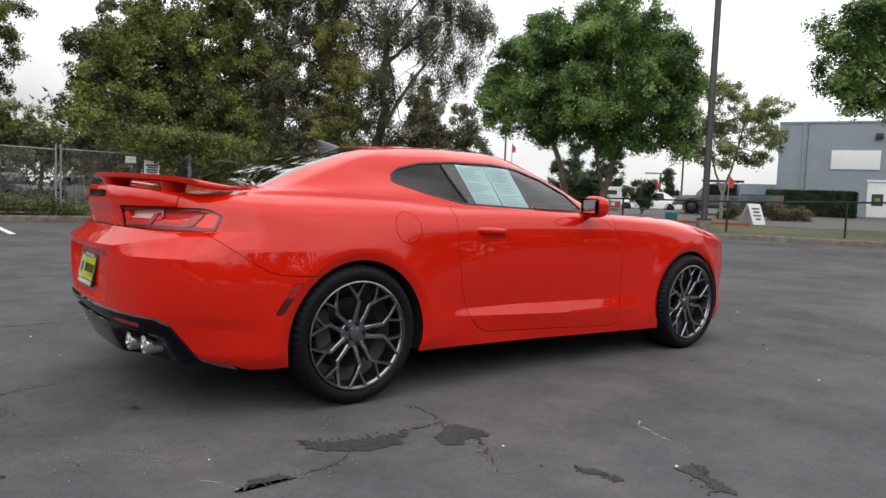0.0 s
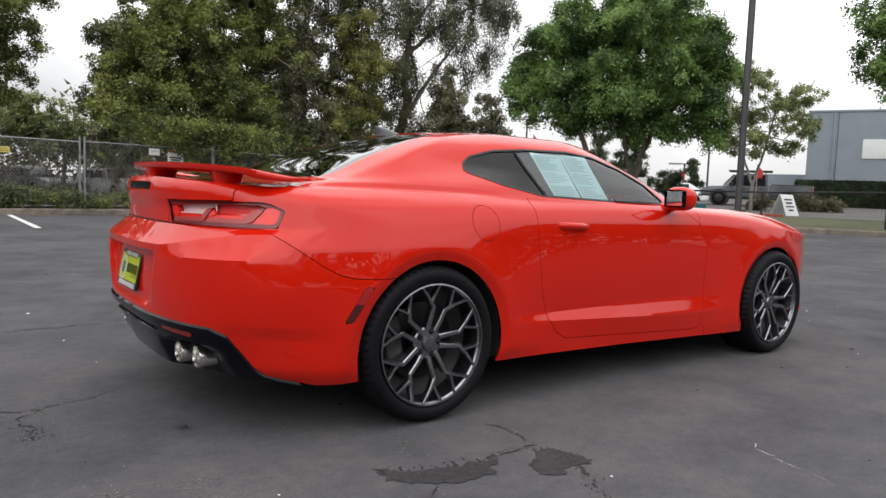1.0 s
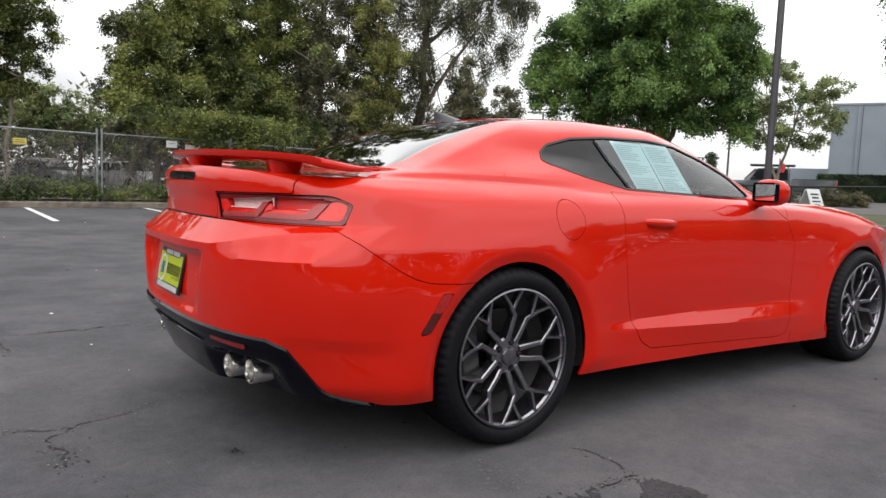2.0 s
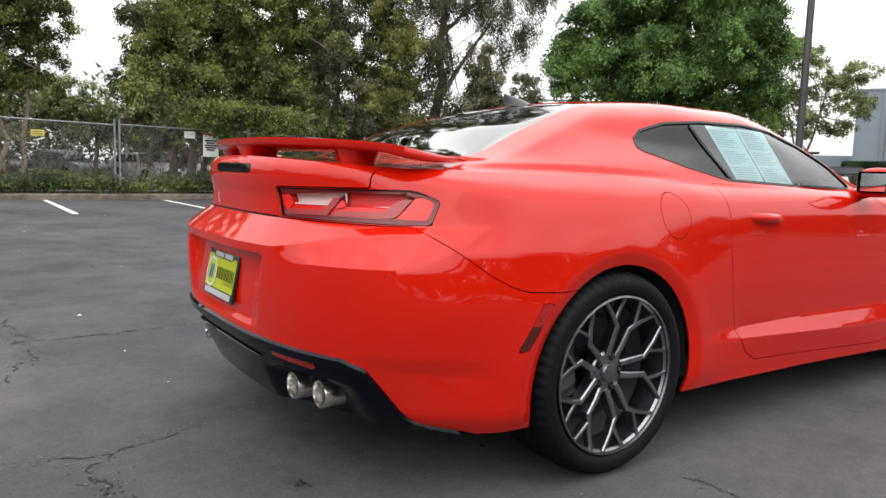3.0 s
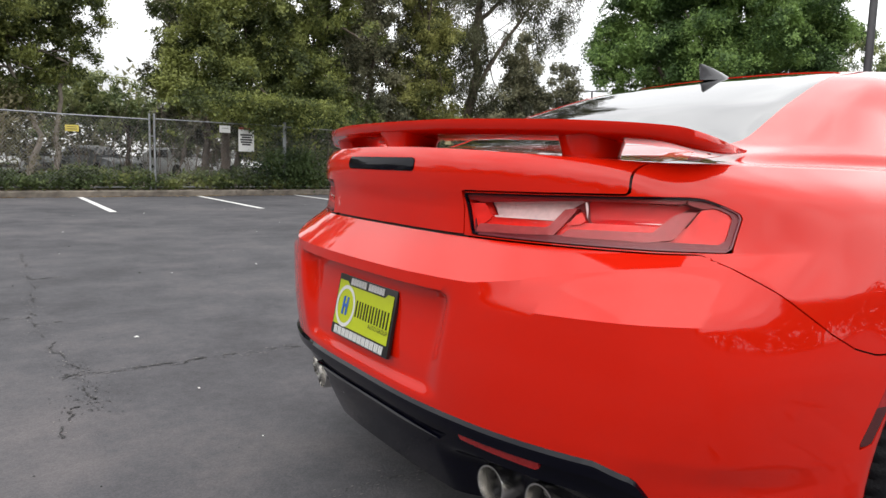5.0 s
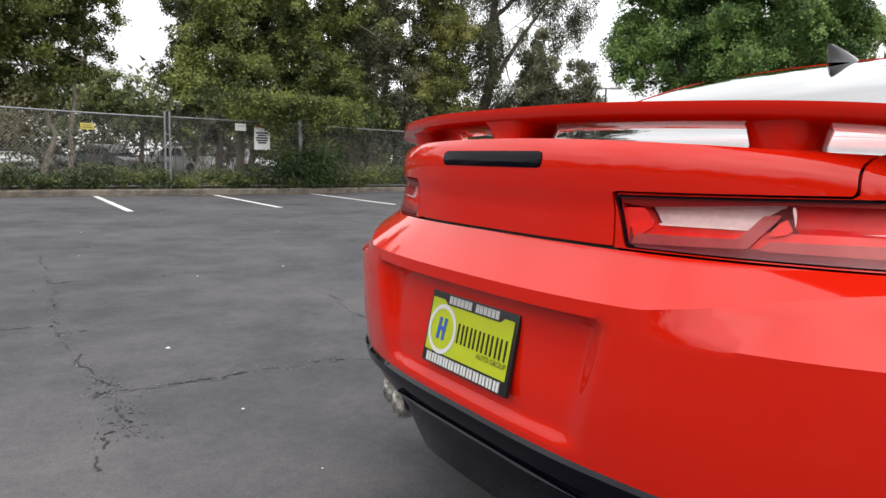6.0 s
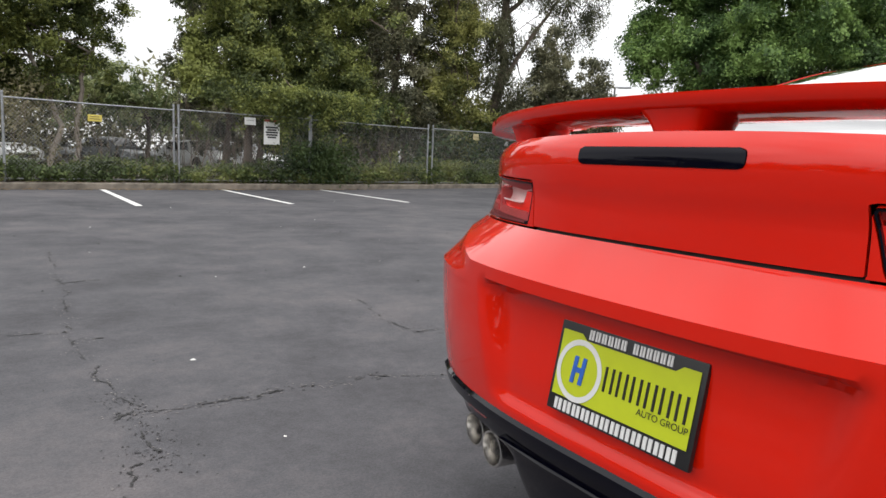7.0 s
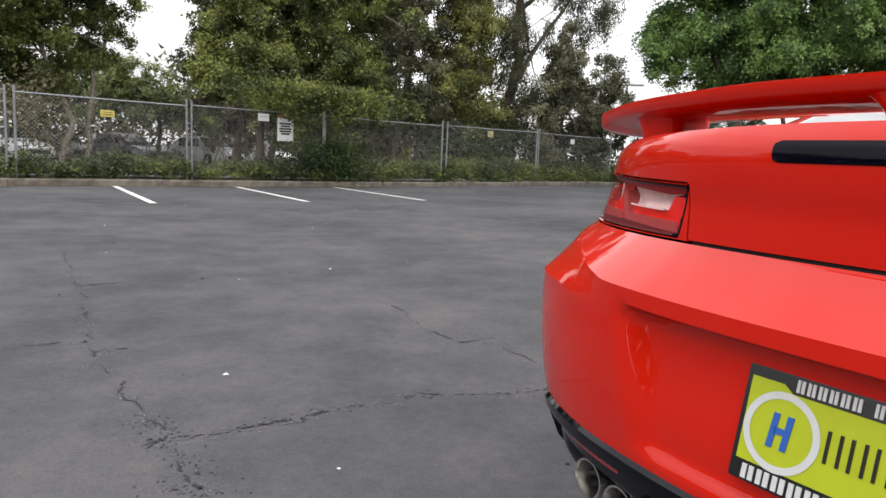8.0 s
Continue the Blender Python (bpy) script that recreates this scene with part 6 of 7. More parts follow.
tree(13.3, 23.4, 0.15, [([(0, 0, 0), (0.1, 0, 2.0), (0.2, 0, 4.4), (0.1, 0, 6.5)], 0.14, 0.05)],
     [(-0.3, 0, 4.6, 1.2, 1.1, 1.7), (0.5, 0, 5.8, 1.3, 1.2, 1.4), (0.1, 0, 3.0, 1.4, 1.2, 1.2), (0.8, -0.4, 1.8, 1.4, 1.0, 1.2), (-0.2, 0, 7.2, 1.2, 1.1, 1.2), (-0.1, 0, 9.6, 1.4, 1.2, 1.5), (0.1, 0, 12.0, 1.5, 1.3, 1.7)], 2.0, 26, 0.08, LEAF_OLIVE, "yellow-olive tree with airy foliage behind the fence", 15)
tree(16.2, 24.2, 0.15, [([(0, 0, 0), (-0.1, 0, 3.0), (0.2, 0, 5.5), (0.3, 0, 9.0)], 0.32, 0.12), ([(0.1, 0, 4.0), (1.4, -0.3, 6.2), (2.6, -0.8, 8.0)], 0.13, 0.04), ([(0.25, 0, 7.0), (2.4, -0.2, 9.0), (5.0, -0.4, 10.2)], 0.11, 0.03)],
     [(0.3, 0, 9.0, 2.2, 1.8, 1.5), (2.2, -0.8, 8.3, 1.5, 1.2, 1.2), (3.0, -1.3, 6.8, 0.9, 0.8, 1.2), (-2.2, 0, 8.4, 2.0, 1.5, 1.5), (0.2, 0, 6.0, 1.3, 1.1, 1.1), (-3.6, 0, 9.0, 1.8, 1.4, 1.3), (0.8, -0.4, 3.8, 1.2, 1.0, 1.0), (-0.6, -0.3, 2.4, 1.2, 1.0, 1.0), (-1.0, -0.3, 4.8, 1.0, 0.9, 1.0), (0.4, 0, 11.6, 2.4, 2.0, 1.6), (-2.4, 0, 11.2, 2.0, 1.7, 1.7), (0.0, 0, 13.6, 1.9, 1.7, 1.2), (-0.9, 0, 6.6, 1.3, 1.1, 1.2), (-2.4, 0.1, 6.4, 1.3, 1.1, 1.3), (2.8, -0.4, 11.2, 1.7, 1.5, 1.5), (4.3, -0.3, 10.0, 1.6, 1.4, 1.2), (5.3, -0.5, 9.6, 1.0, 0.9, 1.0), (4.9, -0.6, 8.2, 0.6, 0.6, 1.1), (1.2, 0, 14.6, 2.2, 1.9, 1.4), (2.9, 0, 13.6, 1.5, 1.4, 1.3), (2.9, 0, 15.6, 1.6, 1.5, 1.1)], 2.1, 24, 0.085, LEAF_GUM, "tall grey-green gum tree with drooping foliage", 16, BARK, 0.24, 0.42)
tree(16.6, 21.4, 0.2, [([(0, 0, 0), (0.1, 0, 1.4), (0.0, 0, 3.4)], 0.12, 0.05)],
     [(-0.8, 0, 2.6, 1.3, 1.1, 1.2), (0.5, -0.2, 2.9, 1.1, 1.0, 1.1), (1.3, -0.4, 2.0, 1.2, 1.0, 1.0), (-0.3, 0, 1.3, 1.6, 1.2, 0.9), (0.3, 0, 4.0, 1.2, 1.0, 1.1)], 2.2, 26, 0.08, LEAF_GREY, "bushy grey-green tree at the lot corner", 17)
tree(18.2, 21.2, 0.2, [([(0, 0, 0), (0.0, 0, 1.6), (0.2, 0, 3.6)], 0.10, 0.04)],
     [(0.0, 0, 2.4, 1.0, 1.0, 1.1), (0.4, 0, 3.2, 0.6, 0.6, 0.8), (-0.3, 0, 1.4, 1.2, 1.0, 0.9), (0.5, 0, 4.0, 0.9, 0.9, 0.9), (1.3, -0.2, 2.5, 1.0, 0.9, 1.2), (-1.6, 0.2, 4.6, 1.1, 1.0, 1.2)], 2.0, 24, 0.085, LEAF_GREY, "grey-green small tree at the lot corner", 18, spread=0.22)
tree(3.6, 33.0, 0.15, [([(0, 0, 0), (0.1, 0, 1.5), (0, 0, 3.0)], 0.12, 0.05)],
     [(0, 0, 2.6, 2.6, 1.6, 1.3), (2.4, 0, 2.4, 1.9, 1.5, 1.2), (-2.4, 0, 3.3, 1.6, 1.4, 1.7)], 1.4, 22, 0.12, LEAF_YOUNG, "pale yellow-green bush far behind the fence", 19)
tree(-8.0, 30.0, 0.15, [([(0, 0, 0), (0.1, 0, 2.5), (0, 0, 5.0)], 0.2, 0.07)],
     [(0, 0, 5.6, 3.4, 2.6, 2.8), (-3.4, 0, 4.4, 2.6, 2.2, 2.2), (2.8, 0, 4.0, 2.2, 2.0, 1.9)], 1.5, 24, 0.12, LEAF_OLIVE, "broad olive-green tree far behind the fence", 20)
for bx0, by0, hgt, leaf, sd in ((6.0, 29.0, 8.2, LEAF_GREY, 21), (9.6, 30.0, 9.0, LEAF_OLIVE, 22), (13.0, 29.5, 8.0, LEAF_GREY, 23), (16.6, 29.0, 5.6, LEAF_GREY, 24)):
    tree(bx0, by0, 0.15, [([(0, 0, 0), (0.1, 0, 2.0), (0.0, 0, hgt * 0.7)], 0.18, 0.07)],
         [(0, 0, hgt * 0.80, 1.9, 1.5, hgt * 0.20), (-0.5, 0, hgt * 0.5, 2.0, 1.5, hgt * 0.22), (0.7, 0.2, hgt * 0.26, 2.2, 1.5, hgt * 0.20)], 1.1, 22, 0.12, leaf, "dull green tree in the second row behind the fence", sd, limbs=6)
# thickets that close the view under the crowns
rng2 = np.random.default_rng(77)


def hedge_row(name, blobs, density, spread, per, size, leaf, label):
    return tagged(leaves(rng2, blob_points(rng2, blobs, density), spread, per, size, leaf, name), label, "shrubs", kind="stuff")


hedge_row("thicket", [tuple(north(s, 19 + 2 * math.sin(s * 1.3), 2.0 + 0.5 * math.sin(s * 0.9))) + (2.6, 1.2, 2.6) for s in range(-42, 34, 3)], 1.7, 0.35, 20, 0.19, LEAF_GREY, "dense grey-green thicket behind the parked cars")
hedge_row("dry_thicket", [tuple(north(s + 0.4 * math.sin(s * 7), 4.6 + 1.6 * math.sin(s * 1.1), 1.10 + 0.35 * math.sin(s * 2.3))) + (0.9, 0.7, 1.0 + 0.4 * math.sin(s * 3.1)) for s in np.arange(-24, 0.4, 0.9)], 1.7, 0.22, 22, 0.06, LEAF_BROWN, "loose brown-green undergrowth behind the fence")
hedge_row("brown_bushes", [tuple(north(s + 0.5 * math.sin(s * 5), 8.5 + 1.2 * math.sin(s * 1.7), 2.4 + 0.4 * math.sin(s * 2.9))) + (1.2, 0.9, 1.15 + 0.3 * math.sin(s * 1.9)) for s in np.arange(-28, 2.2, 1.7)], 2.4, 0.22, 26, 0.08, LEAF_BROWN, "brown-green bushes standing behind the fence")
hedge_row("dark_shrubs", [tuple(north(s, 2.6 + 0.5 * math.sin(s * 2.1), 0.9)) + (1.3, 0.8, 1.1 + 0.3 * math.sin(s * 1.7)) for s in (7.1, 11.2, 12.6, 14.0, 15.2, 16.4, 17.6, 18.8, 20.0, 21.2)], 2.2, 0.22, 24, 0.085, LEAF_DARK, "dark green shrubs close behind the fence")
hedge_row("tall_undergrowth", [tuple(north(s, 6.0 + 0.8 * math.sin(s * 2.1), 1.8 + 0.5 * math.sin(s * 1.1))) + (1.3, 0.9, 1.8) for s in np.arange(9.2, 22, 1.5)], 1.6, 0.24, 24, 0.085, LEAF_GREY, "tall grey-green undergrowth behind the fence")

# ivy along the foot of the fence
cs = []
for i in range(4200):
    s = rng2.uniform(-24, 21)
    hgt = 0.44 + 0.09 * math.sin(s * 1.9) + 0.08 * math.sin(s * 4.3 + 1) + (0.28 if s > 8 else 0.0)
    d = rng2.uniform(0.14, 1.1)
    p = north(s, d, 0.17 + hgt * rng2.random() ** 0.7 * (0.55 + 0.45 * math.sin(min(1, (d - 0.18) / 0.5) * 1.57)))
    cs.append(tuple(p))
iv = leaves(rng2, cs, (0.10, 0.07, 0.05), 16, 0.056, LEAF_IVY, "ivy_hedge")
tagged(iv, "low trailing ivy with yellowing leaves along the fence", "ivy", kind="stuff")
cs = [tuple(north(rng2.normal(5.9, 0.62), rng2.uniform(-0.02, 0.8), rng2.uniform(0.2, 1.2))) for _ in range(330)]
cs += [tuple(north(rng2.normal(6.4, 1.1), rng2.uniform(0.0, 1.4), 2.45 - abs(rng2.normal(0, 0.40)))) for _ in range(90)]
hang = [tuple(north(x, rng2.uniform(-0.25, 0.7), 2.65 - abs(rng2.normal(0, 0.50)) * (0.45 + 0.55 * math.sin(x * 2.3) ** 2))) for x in rng2.normal(5.2, 1.15, 460)]
tagged(leaves(rng2, hang, 0.10, 24, 0.052, LEAF_GREEN, "hanging_boughs"), "leafy green boughs hanging over the top of the fence", "foliage", kind="stuff")
tagged(leaves(rng2, cs, 0.14, 20, 0.055, LEAF_DARK, "fence_shrub"), "dark shrub growing through the chain-link fence", "shrub", kind="stuff")
cs = [tuple(north(rng2.uniform(-24, 18), -abs(rng2.normal(0, 0.13)) - 0.02, 0.012)) for _ in range(1900)] + [tuple(north(rng2.uniform(-24, 13), rng2.uniform(0.0, 0.2), 0.165)) for _ in range(260)]
tagged(leaves(rng2, cs, (0.06, 0.06, 0.004), 2, 0.036, LEAF_DRY, "fallen_leaves", flat=4), "dry fallen leaves along the kerb", "leaves", kind="stuff")

# bare twiggy brush behind the fence
bm = bmesh.new()
for i in range(420):
    p = north(rng2.uniform(-22, 10), rng2.uniform(0.5, 3.2), 0.15)
    lean = Vector((rng2.normal(0, 0.45), rng2.normal(0, 0.3), rng2.uniform(1.0, 2.3)))
    bend = Vector((rng2.normal(0, 0.15), rng2.normal(0, 0.15), 0))
    tube(bm, [p, p + lean * 0.5 + bend, p + lean], [0.014, 0.009, 0.004], 4, False)
tagged(part("brush", bm, BARK, None), "bare brown twiggy brush behind the chain-link fence", "brush", kind="stuff")

# trees of the east side
tree(18.6, 13.2, 0.35, [([(0.4, 0, 0), (0.35, 0, 1.1), (0.5, -0.3, 2.3), (0.9, -0.6, 3.8)], 0.15, 0.07), ([(-0.7, 0.8, 0), (-0.75, 0.9, 1.2), (-1.1, 1.1, 2.6), (-1.6, 1.5, 4.0)], 0.15, 0.07), ([(0.4, 0, 0.9), (0.0, 0.1, 2.2), (-0.2, 0.2, 4.2)], 0.09, 0.05)],
     [(0.69 * u, -0.72 * u, h, r, r, rz) for u, h, r, rz in ((-3.75, 4.6, 1.0, 0.9), (-3.35, 3.7, 0.8, 0.6), (-2.65, 5.3, 1.6, 1.4), (-0.5, 6.5, 2.1, 1.5), (-0.3, 7.6, 1.1, 0.8), (1.7, 5.9, 1.6, 1.4), (2.85, 5.3, 0.8, 0.9), (2.45, 4.2, 1.1, 1.0), (2.9, 2.8, 0.6, 0.5), (2.4, 3.4, 0.7, 0.6), (-0.4, 4.3, 2.3, 1.4), (0.7, 3.1, 1.2, 0.7), (-1.7, 3.4, 1.1, 0.8), (1.2, 4.6, 1.7, 1.2), (-1.6, 4.4, 1.7, 1.2), (2.3, 6.2, 0.9, 0.8), (-1.9, 6.5, 1.1, 0.8), (1.0, 7.0, 1.0, 0.8))], 3.7, 28, 0.075, LEAF_DEEP, "round dense green shade tree on the verge", 31)
tree(29.1, 14.5, 0.45, [([(0, 0, 0), (0.0, 0.0, 1.3), (0.3, -0.2, 2.4), (0.5, -0.6, 4.6)], 0.09, 0.035), ([(0.0, 0, 1.3), (-0.2, 0.4, 2.6), (-0.3, 0.9, 4.8)], 0.06, 0.03)],
     [(0.2, -0.2, 5.2, 1.2, 1.2, 1.3), (0.5, -1.3, 4.4, 0.9, 0.9, 1.1), (-0.4, 1.0, 4.4, 1.0, 1.0, 1.2), (0.0, -0.3, 3.4, 1.1, 1.1, 0.9), (0.8, -1.9, 5.2, 0.6, 0.6, 0.6), (-0.9, 1.9, 4.0, 0.7, 0.8, 0.8), (0.6, -1.9, 3.9, 0.7, 0.8, 0.8), (0.1, 0.4, 6.1, 0.8, 0.8, 0.7), (0.9, -1.4, 3.1, 0.7, 0.7, 0.6), (-0.1, 0.9, 3.3, 0.7, 0.7, 0.7)], 2.0, 20, 0.08, LEAF_YOUNG, "slender young tree with airy pale green crown", 32, PALE_BARK, 0.20)
tree(23.2, 3.2, 0.4, [([(0, 0, 0), (0.1, 0, 1.8), (-0.4, 0.3, 3.4), (-1.2, 0.8, 5.0)], 0.17, 0.07), ([(0, 0, 1.8), (0.5, -0.5, 3.6), (0.9, -1.0, 5.2)], 0.12, 0.06)],
     [(-1.4, 1.4, 5.2, 1.9, 1.7, 1.5), (-0.2, 0.2, 6.6, 2.4, 2.2, 1.6), (1.2, -1.2, 5.2, 2.2, 2.2, 1.7), (-0.8, 0.7, 4.0, 1.5, 1.4, 0.9), (-2.1, 2.2, 6.1, 1.4, 1.4, 1.1), (-2.6, 2.65, 4.9, 0.85, 0.85, 0.8), (-2.3, 2.3, 4.2, 0.8, 0.8, 0.6)], 2.6, 26, 0.085, LEAF_DEEP, "green shade tree with spreading crown on the verge", 33)
tree(47.5, 30.3, 0.6, [([(0, 0, 0), (0, 0, 3.6)], 0.08, 0.02)], [(0, 0, 1.4, 0.9, 0.9, 0.7), (0, 0, 2.3, 0.65, 0.65, 0.6), (0, 0, 3.1, 0.35, 0.35, 0.5)], 1.6, 20, 0.12, LEAF_DARK, "small dark conifer in the distance", 34, limbs=3)


for x0, y0, hgt, sd in ((36.6, 30.2, 5.6, 35), (38.6, 28.9, 5.0, 36)):
    tree(x0, y0, 0.6, [([(0, 0, 0), (0.1, 0, hgt * 0.3), (0, 0, hgt * 0.7)], 0.16, 0.06)],
         [(0, 0, hgt * 0.78, 1.2, 1.2, hgt * 0.22), (-0.3, 0.4, hgt * 0.45, 1.5, 1.5, hgt * 0.25), (0.3, -0.3, hgt * 0.22, 1.6, 1.6, hgt * 0.18)], 1.5, 22, 0.10, LEAF_DARK, "dark tree far behind the forecourt", sd, limbs=5)


def shrub(x, y, z, blobs, leaf, label, seed, size=0.07, per_area=2.6, name="shrub", category="shrub"):
    rng = np.random.default_rng(seed)
    root = tagged(empty(name, x, y, z), label, category)
    trunk_mesh("stem", (0, 0, 0), [([(0, 0, 0), (0.05, 0, 0.3), (0.1, 0.1, 0.6)], 0.04, 0.02), ([(0, 0, 0), (-0.1, 0.1, 0.6)], 0.03, 0.015)], BARK, root, rng)
    bm = bmesh.new()
    for cx, cy, cz, rx, ry, rz in blobs:
        r = bmesh.ops.create_icosphere(bm, subdivisions=2, radius=1.0)
        for v in r["verts"]:
            k = 0.58 + 0.06 * rng.normal()
            v.co = Vector((cx + v.co.x * rx * k, cy + v.co.y * ry * k, cz + v.co.z * rz * k))
    part("core", bm, leaf, root, sharp=20)
    leaves(rng, blob_points(rng, blobs, per_area * 5.0, shell=0.25, fill=0.45), 0.07, 60, size * 0.6, leaf, "foliage", root)
    return root


shrub(30.45, 19.95, 0.6, [(0, 0, 0.85, 0.85, 0.85, 0.80), (0.2, -0.2, 1.45, 0.6, 0.6, 0.5)], LEAF_DARK, "round clipped green bush by the forecourt", 41)
shrub(27.7, 22.05, 0.5, [(0, 0, 1.5, 1.1, 1.1, 1.4), (0.7, -0.6, 1.1, 0.8, 0.8, 1.0)], LEAF_DARK, "dark green bush behind the round tree", 42)
shrub(33.6, 13.9, 0.5, [(0, 0, 0.4, 0.8, 1.1, 0.5), (0.4, -0.8, 0.35, 0.7, 0.7, 0.42)], LEAF_BROWN, "low grey-brown clipped shrub on the verge", 43)
shrub(31.0, 15.2, 0.48, [(0, 0, 0.35, 0.6, 0.9, 0.45)], LEAF_BROWN, "low grey-brown clipped shrub beside the sandwich board", 44)

# ---- chain-link fence on the north side ----


def build_fence():
    fence = tagged(empty("chain_link_fence"), "galvanised chain-link fence panels standing in ivy behind the kerb", "fence")
    def up(s, r=0.03, top=2.05, foot=0.12, d=0.30):
        bm = bmesh.new()
        a = north(s, d, foot)
        tube(bm, [a, Vector((a.x, a.y, top))], r, 10)
        part("post", bm, GALV, fence)

    def rail(s0, s1, z0, z1, r=0.021, d=0.30):
        bm = bmesh.new()
        tube(bm, [north(s0, d, z0), north((s0 + s1) / 2, d, (z0 + z1) / 2 - 0.006), north(s1, d, z1)], r, 8)
        part("rail", bm, GALV, fence)
    bays = [(-24.2, -20.6), (-20.55, -16.9), (-16.85, -13.2), (-13.15, -9.5), (-9.45, -5.65), (-5.6, -1.95), (-1.78, 1.82), (1.94, 5.6), (5.65, 9.9), (10.1, 14.3), (14.4, 18.6)]
    for i, (a, b) in enumerate(bays):
        up(a, 0.027, 2.06)
        up(b, 0.027, 2.06)
        rail(a, b, 1.93, 1.93 + (0.02 if i % 2 else -0.02), 0.017)
        rail(a, b, 0.22, 0.22, 0.018)
        # clamps that tie neighbouring posts
        for z in (0.6, 1.5):
            box("clamp", (0.10, 0.05, 0.03), Matrix.Translation(north(b + 0.05, 0.30, z)) @ pose(0, 0, 0, 0, 0, 9.4), GALV, fence, 0.006)
    # mesh of crossed wires
    vs, fs = [], []
    h0, h1, step, r = 0.22, 1.93, 0.085, 0.0022
    dz = h1 - h0
    for a, b in bays:
        n = int((b - a + dz) / step)
        for k in range(n):
            for sg in (-1, 1):
                s0 = a - dz + k * step
                p, q = (s0, h0), (s0 + dz, h1)
                if p[0] < a:
                    p = (a, h0 + (a - s0))
                if q[0] > b:
                    q = (b, h1 - (s0 + dz - b))
                if q[0] - p[0] < 0.02:
                    continue
                if sg < 0:
                    p, q = (a + b - p[0], p[1]), (a + b - q[0], q[1])
                A, B = north(p[0], 0.30 + 0.002 * sg, p[1]), north(q[0], 0.30 + 0.002 * sg, q[1])
                d = (B - A).normalized()
                u = NN * r
                v = d.cross(NN) * r
                o = len(vs)
                for c in (A, B):
                    vs += [c + u, c - u * 0.5 + v * 0.87, c - u * 0.5 - v * 0.87]
                fs += [(o, o + 1, o + 4, o + 3), (o + 1, o + 2, o + 5, o + 4), (o + 2, o, o + 3, o + 5)]
    quick_mesh("wire_mesh", vs, fs, WIRE, fence)
    return fence


build_fence()


def fence_sign(name, s, z, w, hgt, mat, label, lines=(), header=None):
    m = Matrix.Translation(north(s, 0.255, z))
    rot = Matrix((NK, Vector((0, 0, 1)), -NN)).transposed().to_4x4()
    m = m @ rot
    base = box(name, (w, hgt, 0.006), m, mat, None, 0.0015)
    tagged(base, label, "sign")
    if header:
        y0 = hgt / 2 - header / 2
        box("sign_header", (w * 0.98, header, 0.004), m @ Matrix.Translation((0, y0 - 0.004, 0.004)), SIGN_RED, base)
    for x, y, lw, lh in lines:
        box("word_bar", (lw, lh, 0.002), m @ Matrix.Translation((x, y, 0.0045)), SIGN_INK, base)
    return base


fence_sign("yellow_sign", 0.02, 1.60, 0.30, 0.15, SIGN_YELLOW, "small yellow sign wired to the chain-link fence", [(0, 0.03, 0.2, 0.012), (0, -0.02, 0.22, 0.012)])
fence_sign("white_sign", 3.80, 1.77, 0.31, 0.19, SIGN_WHITE, "small blank white sign wired to the fence", [(0, 0.02, 0.2, 0.008)])
fence_sign("warning_sign", 4.42, 1.52, 0.46, 0.66, SIGN_WHITE, "white towing warning sign with red header on fence",
           [(0, 0.12, 0.36, 0.045), (0, 0.055, 0.27, 0.045), (0, -0.01, 0.36, 0.045), (0, -0.075, 0.33, 0.045), (0, -0.14, 0.25, 0.045)], 0.06)
fence_sign("yellow_sign", 11.95, 1.76, 0.26, 0.20, SIGN_BUFF, "small faded buff sign wired to the chain-link fence", [(0, 0.0, 0.18, 0.012)])
fence_sign("white_sign", 16.2, 1.70, 0.22, 0.18, SIGN_WHITE, "small blank white sign wired to the fence")

# ---- parked cars seen through the fence ----
CAR_GLASS = material("car_glass", (0.008, 0.010, 0.012), 0.15, spec=0.25)
HEADLIGHT = material("headlight", (0.7, 0.7, 0.72), 0.15, coat=0.5)
GRILLE = material("grille", (0.02, 0.02, 0.02), 0.5, var=0.3, scale=40)


def loft(name, stations, mat, parent, sharp=40, waist=0.55):
    """A closed loft along x: stations of (x, half width, z bottom, z top, top half width)."""
    bm = bmesh.new()
    rings = []
    for x, w, zb, zt, wt in stations:
        zm = zb + (zt - zb) * waist
        rings.append([bm.verts.new((x, sy * yy, zz)) for sy, yy, zz in ((1, w * 0.92, zb), (1, w, zb + 0.12 * (zt - zb)), (1, w, zm), (1, wt, zt), (1, wt * 0.5, zt + 0.02), (-1, wt * 0.5, zt + 0.02), (-1, wt, zt), (-1, w, zm), (-1, w, zb + 0.12 * (zt - zb)), (-1, w * 0.92, zb))])
    for a, b in zip(rings, rings[1:]):
        for q in range(10):
            bm.faces.new((a[q], a[(q + 1) % 10], b[(q + 1) % 10], b[q]))
    bm.faces.new(rings[0])
    bm.faces.new(rings[-1][::-1])
    bmesh.ops.recalc_face_normals(bm, faces=bm.faces)
    bmesh.ops.transform(bm, matrix=Matrix.Identity(4), verts=bm.verts)
    return part(name, bm, mat, parent, sharp=sharp)


